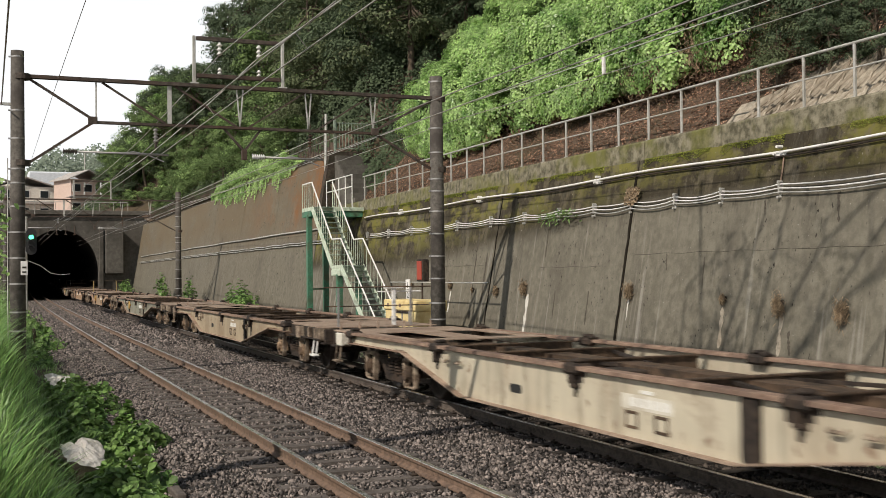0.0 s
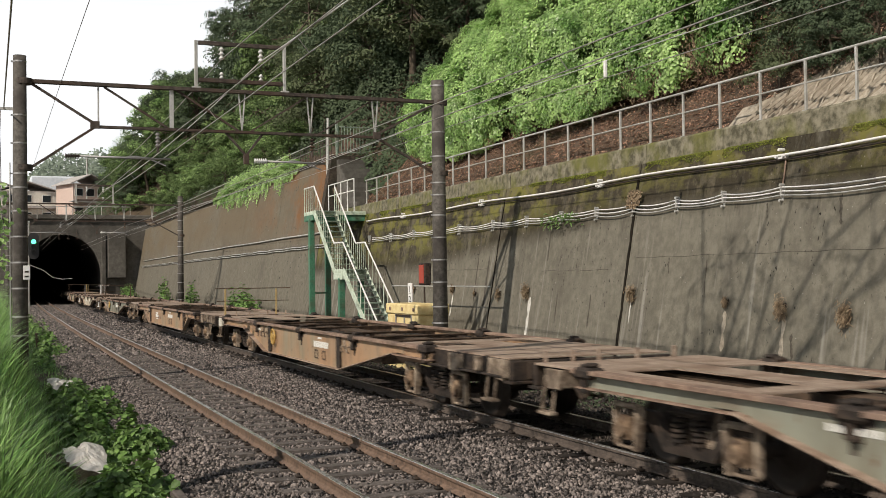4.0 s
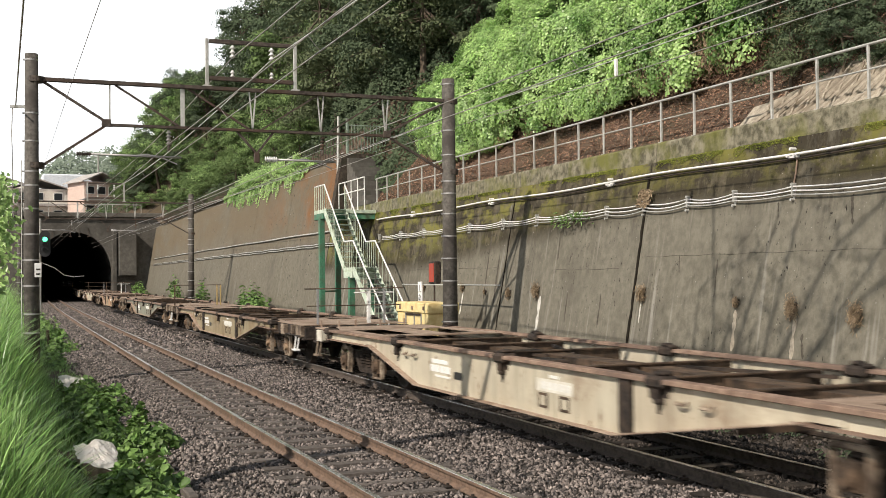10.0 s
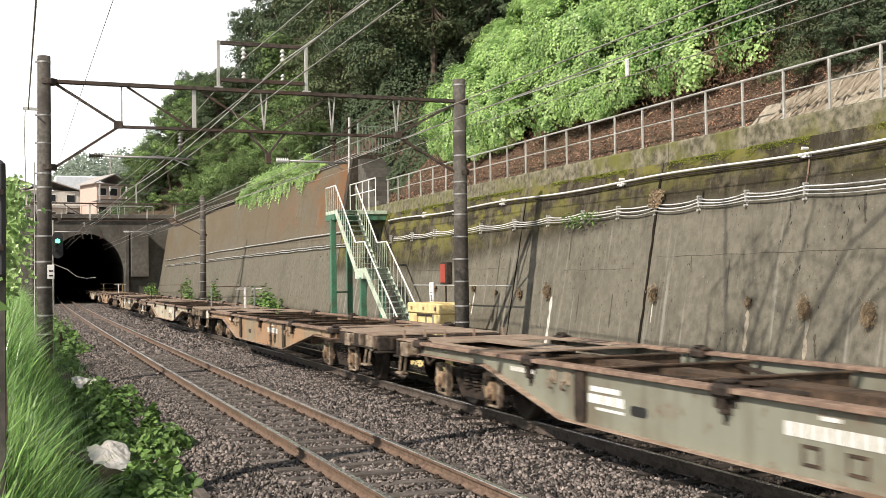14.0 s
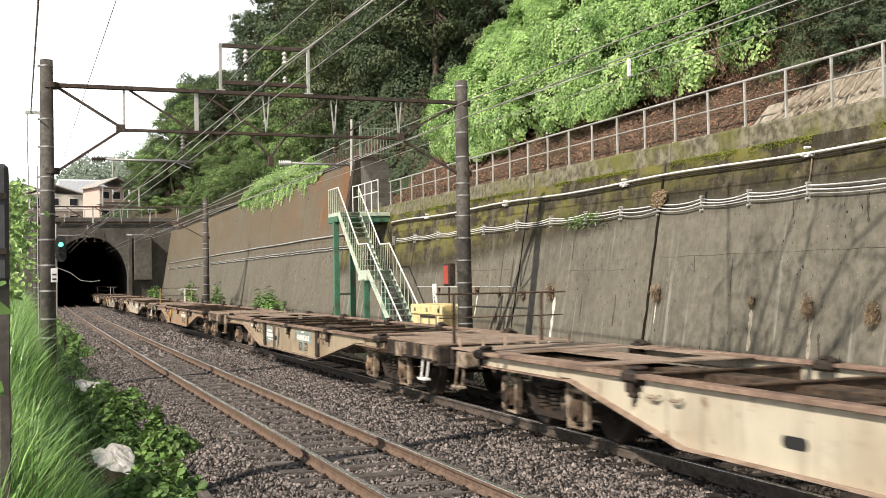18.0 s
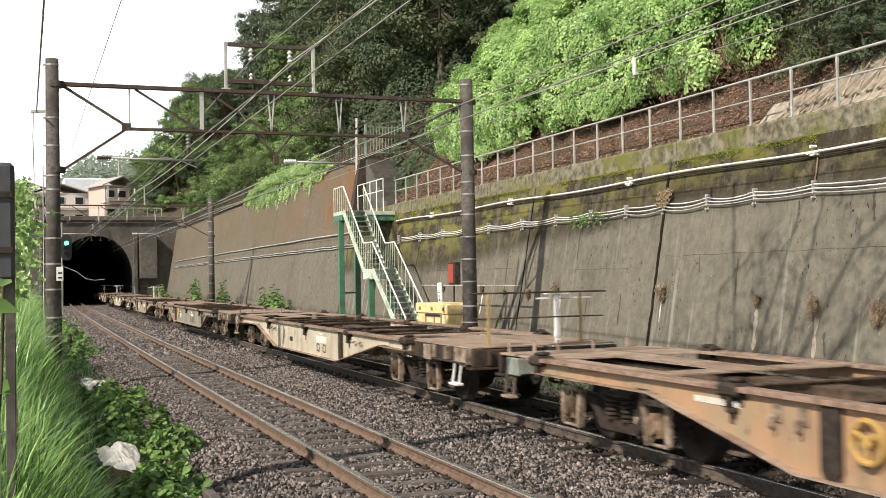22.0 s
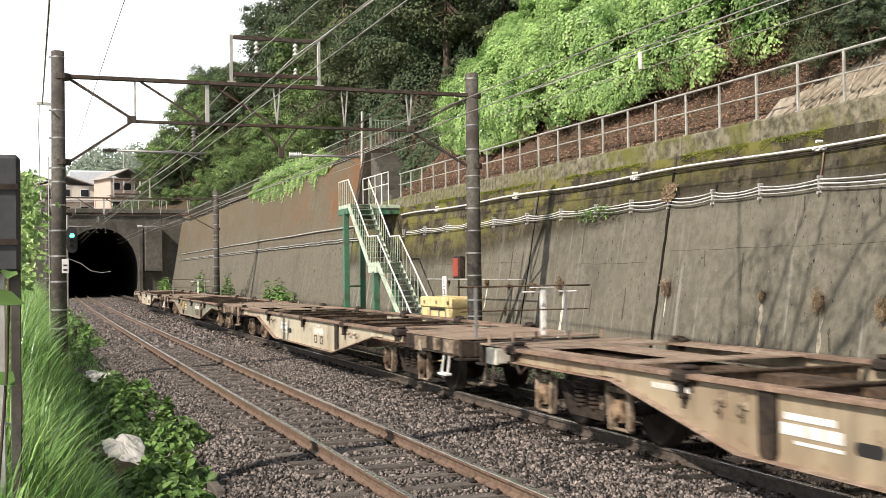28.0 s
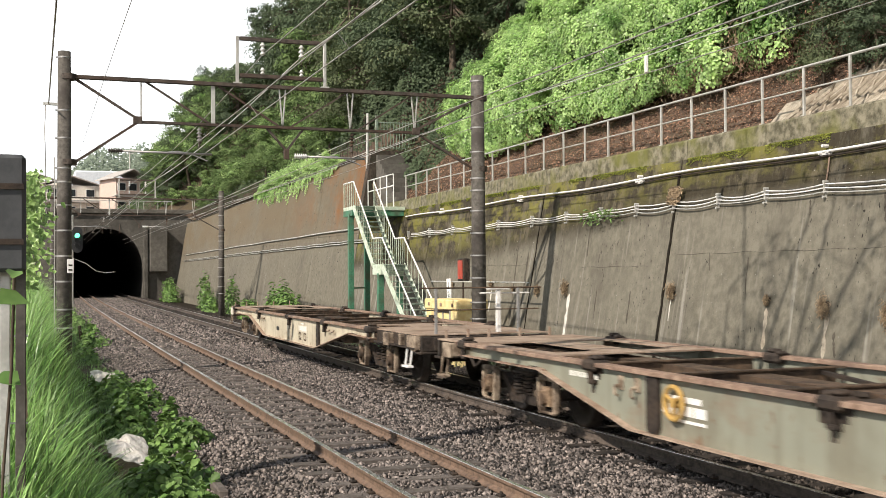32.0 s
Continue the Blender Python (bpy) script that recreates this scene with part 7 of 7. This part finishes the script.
for i in range(13):
    x = 14.05 + 0.14 * i
    bm = bmesh.new()
    rod(bm, (x, 45.75, 7.45), (x, 45.75, 8.65), 0.016, n=6)
    part("bar", bm, M_GATE, gate)
for x in (13.98, 15.9):
    bm = bmesh.new()
    box(bm, x - 0.05, x + 0.05, 45.7, 45.8, 7.3, 8.9, 0.01)
    part("gate_post", bm, M_GATE, gate)
for z in (7.5, 8.6):
    tube("rail", [(13.98, 45.75, z), (15.9, 45.75, z)], 0.02, M_GATE, gate, 6)

# ---- box, signs ----
yb = tagged(new("yellow_bin"), "yellow painted grit box with a lid, by the stair foot", "grit box")
bm = bmesh.new()
box(bm, 10.9, 11.75, 28.2, 30.75, -0.6, 1.0, 0.02)
part("body", bm, M_YELLOW, yb)
bm = bmesh.new()
box(bm, 10.86, 11.79, 28.15, 30.8, 1.0, 1.3, 0.03)
part("lid", bm, M_YELLOW, yb)
for y in (28.75, 29.3, 30.0):
    bm = bmesh.new()
    box(bm, 10.87, 10.9, y - 0.03, y + 0.03, 0.2, 1.0, 0.005)
    part("rib", bm, M_BAND, yb)
bm = bmesh.new()
box(bm, 10.87, 10.9, 28.75, 30.0, 0.93, 0.99, 0.005)
part("seal_strip", bm, M_GEAR, yb)
for y in (28.5, 29.4, 30.4):
    bm = bmesh.new()
    box(bm, 10.84, 10.862, y - 0.06, y + 0.06, 1.1, 1.2, 0.005)
    part("hinge", bm, M_RUST2, yb)
rl = tagged(new("red_lamp_case"), "red signal lamp case on a thin post by the wall", "lamp case")
bm = bmesh.new()
box(bm, 12.18, 12.4, 31.0, 31.5, 1.8, 2.48, 0.03)
part("case", bm, M_GEAR, rl)
bm = bmesh.new()
box(bm, 12.165, 12.18, 31.06, 31.44, 1.86, 2.42, 0.005)
part("red_panel", bm, M_RED, rl, "faded red panel")
bm = bmesh.new()
rod(bm, (12.25, 31.2, -0.7), (12.25, 31.2, 1.82), 0.03, n=8)
part("post", bm, M_GEAR, rl)
ms = tagged(new("distance_marker"), "white leaning distance post lettered 1 over 2", "marker post")
bm = bmesh.new()
box(bm, -0.02, 0.02, -0.12, 0.12, -1.9, 0.55, 0.005)
part("board", bm, M_WHITE, ms)
for body, z in (("1", 0.28), ("2", -0.02)):
    cu = bpy.data.curves.new("digit", "FONT")
    cu.body, cu.size, cu.align_x, cu.extrude = body, 0.26, "CENTER", 0.002
    tmp = new("digit", cu)
    me = bpy.data.meshes.new_from_object(tmp)
    bpy.data.objects.remove(tmp)
    me.materials.append(M_BLACK)
    part("digit", me, M_BLACK, ms, "black painted numeral", at=Matrix.Translation((-0.024, 0, z)) @ Euler((radians(90), 0, radians(-90))).to_matrix().to_4x4())
bm = bmesh.new()
box(bm, -0.024, -0.0205, -0.07, 0.07, 0.235, 0.25)
part("numeral_bar", bm, M_BLACK, ms)
ms.matrix_basis = pose(11.95, 31.6, 1.32, -3, 0, 8)

# slim guard pipe at the foot of the wall
tagged(tube("guard_pipe", [(12.05, y, 1.78) for y in (26, 30, 33.5)], 0.02, M_GALV), "slim horizontal pipe before the wall", "pipe")

# concrete trough edging along the verge
for y0, y1, x in ((11.6, 14.5, 1.87), (25.9, 28.8, 1.97)):
    bm = bmesh.new()
    box(bm, x - 0.055, x + 0.055, y0, y1, -0.75, -0.2, 0.015)
    tagged(part("edging_slab", bm, M_SLEEPER), "weathered concrete edging slab on edge", "edging", "edging slabs")
bm = bmesh.new()
rod(bm, (1.62, 39.5, -0.6), (1.5, 39.3, 0.35), 0.06, 0.05, 9)
tagged(part("old_stake", bm, M_BARK), "old dark timber stake leaning at the verge", "stake")


def plastic_sheet(x, y, z, w, d, seed, label):
    """Crumpled film thrown over the weeds: sharp folds, a torn outline, one corner flung out."""
    bm = bmesh.new()
    rings, k = 9, 40
    g = {}
    for i in range(rings):
        for j in range(k):
            a = 2 * math.pi * j / k
            f = (i + 0.02) / (rings - 1)
            reach = 0.72 + 0.5 * noise.noise(Vector((math.cos(a) * 1.3, math.sin(a) * 1.3, seed))) + 0.2 * noise.noise(Vector((math.cos(a) * 5, math.sin(a) * 5, seed)))
            u, v = math.cos(a) * f * reach, math.sin(a) * f * reach
            q = Vector((u * 2.2, v * 2.2, seed))
            fold = 0.07 * abs(noise.noise(q)) + 0.035 * abs(noise.noise(q * 2.3)) + 0.01 * noise.noise(q * 6)
            g[i, j] = bm.verts.new((u * w, v * d, fold * (1 - 0.5 * f) + 0.05 * v - 0.05 * f * f))
    for i in range(rings - 1):
        for j in range(k):
            bm.faces.new((g[i, j], g[i + 1, j], g[i + 1, (j + 1) % k], g[i, (j + 1) % k]))
    bmesh.ops.solidify(bm, geom=list(bm.faces), thickness=0.004)
    ob = part("plastic_sheet", bm, M_FILM, None)
    ob.location = (x, y, z)
    tagged(ob, label, "litter", "litter")


plastic_sheet(1.12, 14.4, -0.06, 0.42, 1.15, 3.1, "crumpled off-white plastic sheet in the weeds")
plastic_sheet(1.42, 25.3, -0.12, 0.4, 1.1, 8.7, "crumpled white plastic sheet by the edging")

# ---- signal ----
sg = tagged(new("colour_light_signal"), "black colour-light signal showing green", "railway signal")
bm = bmesh.new()
rod(bm, (1.95, 60.4, -0.7), (1.95, 60.4, 5.2), 0.07, n=10)
part("mast", bm, M_GALV, sg)
bm = bmesh.new()
prism(bm, [(2.18 + 0.27 * math.cos(a), 3.95 + (0.35 if math.sin(a) > 0 else -0.45) + 0.27 * math.sin(a)) for a in [2 * math.pi * i / 24 for i in range(24)]], 60.0, 60.06, "y")
part("backboard", bm, M_BLACK, sg)
for z, m in ((4.12, plain("green_lamp", (0.1, 1.0, 0.45), 0.3, 0, 4.0)), (3.85, M_BLACK), (3.58, M_BLACK)):
    bm = bmesh.new()
    rod(bm, (2.18, 59.9, z), (2.18, 60.0, z), 0.12, n=18)
    part("lens", bm, m, sg, "lit green lens" if m is not M_BLACK else "dark lens")
    bm = bmesh.new()
    for i in range(9):
        a, b = math.pi * i / 9, math.pi * (i + 1) / 9
        beam(bm, (2.18 + 0.14 * math.cos((a + b) / 2), 59.75, z + 0.14 * math.sin((a + b) / 2)), (2.18 + 0.14 * math.cos((a + b) / 2), 60.0, z + 0.14 * math.sin((a + b) / 2)), 0.05, 0.05)
    part("hood", bm, M_BLACK, sg)
bm = bmesh.new()
box(bm, 1.9, 2.3, 60.05, 60.5, 3.9, 3.98)
part("bracket", bm, M_GALV, sg)
bm = bmesh.new()
box(bm, 0.7, 0.84, 24.985, 25.02, 2.1, 2.4, 0.006)
pn = tagged(part("pole_plate", bm, M_WHITE), "white number plate on the verge pole, illegible", "sign plate")
bm = bmesh.new()
for z in (2.15, 2.25):
    box(bm, 0.73, 0.81, 24.978, 24.984, z, z + 0.035)
part("bar_marks", bm, M_GEAR, pn, "grey illegible marks")
tagged(tube("loop_cable", [(0.82, 25.1, 2.42), (1.1, 25.1, 2.3), (1.3, 25.1, 2.14), (1.5, 25.1, 2.1), (1.7, 25.1, 2.12)], 0.006, M_BRIGHTWIRE), "loose pale cable hanging from the pole", "cable")
tagged(tube("drop_pipe", [(0.45, 25.2, -0.4), (0.45, 25.2, 4.6)], 0.012, M_GALV), "thin steel conduit up the verge pole", "conduit")
bm = bmesh.new()
beam(bm, (0.22, 25.2, 5.75), (0.75, 25.2, 5.75), 0.06, 0.06)
tagged(part("wire_bracket", bm, M_GALV), "small wire bracket on the verge pole", "bracket")

# ---- fence and cabinet by the camera ----
cab = tagged(new("grey_cabinet"), "dark grey equipment cabinet on slim posts", "cabinet")
bm = bmesh.new()
box(bm, -0.75, -0.03, 6.0, 6.5, 2.06, 2.66, 0.02)
part("case", bm, surf("grey_cabinet_paint", (0.05, 0.053, 0.056), (0.08, 0.083, 0.086), rough=0.55, fine=12, bump=0.05), cab)
for z in (2.2, 2.48):
    bm = bmesh.new()
    box(bm, -0.7, -0.04, 5.985, 6.0, z, z + 0.03)
    part("seam", bm, M_GEAR, cab)
for x in (-0.055, -0.13, -0.62):
    bm = bmesh.new()
    box(bm, x - 0.025, x + 0.025, 6.1, 6.16, -0.3, 2.08, 0.004)
    part("post", bm, M_GALV if -0.2 < x < -0.1 else M_POLE, cab)
for z in (0.7, 1.3, 1.75):
    tube("wire", [(-0.75, 6.13, z), (-0.02, 6.13, z - 0.02)], 0.006, M_BRIGHTWIRE, cab, 5)
K = 700
vy = 6.6 + 1.2 * rg.random(K)
vz = 1.95 + 0.7 * rg.random(K) ** 0.9
vx = -0.03 + 0.055 * rg.normal(size=K) + 0.03 * np.sin(vz * 6)
vine = tagged(part("fence_vine", leaf_mesh("fence_vine", np.stack([vx, vy, vz], 1), np.array([[0.3, -1, 0.4]]) + unit_rand(K) * 0.6, 0.022 + 0.03 * rg.random(K), 0.026, rg.random(K) * 6.28, M_KUDZU), M_KUDZU),
              "light green vine climbing the fence post", "vine")
stem = tube("stem", [(-0.05, 7.1, 0.5), (-0.03, 7.0, 1.2), (-0.06, 7.15, 1.9), (-0.02, 7.1, 2.6)], 0.008, M_BARK, vine, 5)
near_vine = tagged(new("near_vine"), "few broad leaves of a vine close to the camera", "vine")
tube("stem", [(-0.12, 4.4, 0.6), (-0.1, 4.35, 1.3), (-0.07, 4.3, 1.7), (-0.06, 4.25, 2.05)], 0.006, M_BARK, near_vine, 5)
for x, y, z, sz, tn in ((-0.06, 4.22, 1.95, 0.13, 0.2), (-0.09, 4.32, 1.66, 0.11, 2.6), (-0.06, 4.22, 2.05, 0.07, 1.2)):
    part("leaf", leaf_mesh("leaf", np.array([[0, 0, 0]]), np.array([[0.15, -0.5, 0.8]]), sz, sz * 0.85, tn, M_BUSHLEAF), M_BUSHLEAF, near_vine, at=pose(x, y, z))

# ---- over the portal ----
pr = tagged(new("portal_railing"), "low steel railing above the tunnel portal", "railing")
for i in range(10):
    x = TCX - 6 + 1.4 * i
    bm = bmesh.new()
    rod(bm, (x, PORTAL_Y + 0.2, 8.7), (x, PORTAL_Y + 0.2, 9.6), 0.03, n=6)
    part("post", bm, M_GALV, pr)
tube("rail", [(TCX - 6, PORTAL_Y + 0.2, 9.6), (TCX + 6.6, PORTAL_Y + 0.2, 9.6)], 0.035, M_GALV, pr, 6)
M_PLASTER = surf("cream_plaster", (0.66, 0.61, 0.53), (0.76, 0.72, 0.64), fine=6, bump=0.1)
M_TILE = surf("grey_roof_tile", (0.36, 0.33, 0.31), (0.5, 0.47, 0.44), fine=5, bump=0.2)
M_GLASS = plain("dark_window_glass", (0.03, 0.035, 0.04), 0.15)


def house(x, y, z, w, d, h, turn, wall_mat, label, gable=1.1):
    hs_ = tagged(new("house"), label, "house", "houses above the tunnel")
    bm = bmesh.new()
    box(bm, -w / 2, w / 2, -d / 2, d / 2, -2, h)
    part("wall", bm, wall_mat, hs_)
    bm = bmesh.new()
    e = 0.45
    prism(bm, [(-w / 2 - e, h - 0.1), (0, h + gable), (w / 2 + e, h - 0.1), (w / 2 + e, h + 0.02), (0, h + gable + 0.14), (-w / 2 - e, h + 0.02)], -d / 2 - e, d / 2 + e, "y")
    part("roof", bm, M_TILE, hs_, "grey tiled roof")
    bm = bmesh.new()
    prism(bm, [(-w / 2 - 0.7, h * 0.52), (w / 2 + 0.7, h * 0.52), (w / 2, h * 0.58), (-w / 2, h * 0.58)], -d / 2 - 0.8, -d / 2, "y")
    part("lower_eave", bm, M_TILE, hs_)
    for row in (0.2, 0.68):
        for i in range(3):
            xx = -w / 2 + w * (i + 0.5) / 3
            bm = bmesh.new()
            box(bm, xx - 0.55, xx + 0.55, -d / 2 - 0.05, -d / 2 + 0.02, h * row, h * row + 1.0)
            win = part("window", bm, M_WHITE, hs_)
            bm = bmesh.new()
            box(bm, xx - 0.48, xx + 0.48, -d / 2 - 0.07, -d / 2 - 0.051, h * row + 0.07, h * row + 0.93)
            part("pane", bm, M_GLASS, win)
    hs_.matrix_basis = pose(x, y, z, 0, 0, turn)


house(4.2, 152, 9.0, 7.0, 7, 4.6, 8, M_PLASTER, "cream two-storey house with grey tiled roof")
house(8.7, 158, 9.0, 4.0, 6, 3.4, -12, M_PLASTER, "small cream house with grey roof")
house(11.0, 146, 9.3, 4.4, 5, 4.9, 20, surf("pale_pink_siding", (0.55, 0.42, 0.36), (0.64, 0.5, 0.43), fine=5), "narrow pale pink house among trees")
house(1.0, 172, 9.5, 6.0, 7, 6.2, -10, M_PLASTER, "tall cream house behind others")
house(-3.0, 165, 9.5, 7.0, 7, 5.0, 4, M_PLASTER, "cream house with grey roof beyond the tunnel")
bm = bmesh.new()
M_SHED = surf("pale_blue_sheeting", (0.62, 0.67, 0.72), (0.75, 0.79, 0.83), rough=0.6, scale=0.3, fine=3, bump=0.05)
box(bm, 6.5, 16.5, 190, 205, 9, 19.3, 0.2)
tagged(part("pale_shed", bm, M_SHED), "long pale-roofed shed on the far rise", "shed")
bm = bmesh.new()
rod(bm, (13.6, 170, 8), (13.6, 170, 20.6), 0.12, 0.09, 8)
beam(bm, (13.0, 170, 20.2), (14.2, 170, 20.2), 0.08, 0.08)
tagged(part("utility_pole", bm, M_GALV), "far grey utility pole with a cross arm", "utility pole")
for x, y, s in ((7, 123, 0.22), (10.5, 122, 0.3), (-9, 140, 0.6)):
    tree(4 + int(abs(x)) % 3, x, y, hill(x, y) - 0.5, s, x * 50)
# far wooded ridge; the haze before it is in the leaf colour
K = 90000
fx, fy = -60 + 220 * rg.random(K), 380 + 60 * rg.random(K)
top = np.interp(fx, [-60, 4, 13, 21, 160], [15, 18, 38, 45, 52]) + 3 * scatter_noise(fx, fy * 0, 0.09, 5) + 2 * scatter_noise(fx, fy, 0.25, 6)
fz = 6 + (top - 6) * rg.random(K) ** 0.6
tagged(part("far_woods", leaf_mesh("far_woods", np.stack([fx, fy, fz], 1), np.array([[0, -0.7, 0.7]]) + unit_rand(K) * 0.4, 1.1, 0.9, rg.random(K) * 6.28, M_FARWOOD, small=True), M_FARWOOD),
       "far wooded ridge, haze put into its pale leaf colour", "woods", kind="stuff")
for i in range(5):
    x = TCX - 2.0 + 0.85 * i
    bm = bmesh.new()
    rod(bm, (x, PORTAL_Y - 0.25, 6.3), (x, PORTAL_Y - 0.02, 7.2), 0.025, n=6)
    box(bm, x - 0.12, x + 0.12, PORTAL_Y - 0.3, PORTAL_Y - 0.2, 6.3, 6.36)
    insulator(bm, x, PORTAL_Y - 0.25, 6.6, 6.8, 0.06)
    tagged(part("portal_insulator", bm, M_TRUSS), "wire bracket with insulator over the tunnel mouth", "insulator", "portal brackets")

# ---- sleepers and rail clips ----
bm = bmesh.new()
prism(bm, [(-0.12, -0.32), (0.12, -0.32), (0.1, -0.142), (-0.1, -0.142)], -1.02, 1.02, "x")
sleeper_me = mesh_of(bm, "sleeper", M_SLEEPER)
# train's track: oil and the train's shade both in the sleeper colour
oily_shaded_sleeper = sleeper_me.copy()
oily_shaded_sleeper.materials[0] = M_OILED_SHADED
bm = bmesh.new()
box(bm, -0.035, 0.035, -0.045, 0.045, -0.142, -0.112, 0.01)
rod(bm, (0, 0, -0.115), (0, 0, -0.09), 0.016, n=6)
clip_me = mesh_of(bm, "clip", M_GEAR)
for c in (TA, TB):
    for i in range(150):
        y = 4.0 + 0.66 * i
        m = pose(c + bend(y), y + 0.03 * math.sin(i * 12.9), -0.004 * (i % 3), 0, 0, heading(y) + 0.6 * math.sin(i * 7.1))
        part("sleeper", sleeper_me if c == TA else oily_shaded_sleeper, None, track_bed, at=m)
        if i < 60:
            for sx in (-1, 1):
                for o in (-0.1, 0.1):
                    part("rail_clip", clip_me, M_RAIL, track_bed, at=m @ Matrix.Translation((sx * GAUGE / 2 + o, 0, 0)))


motions()
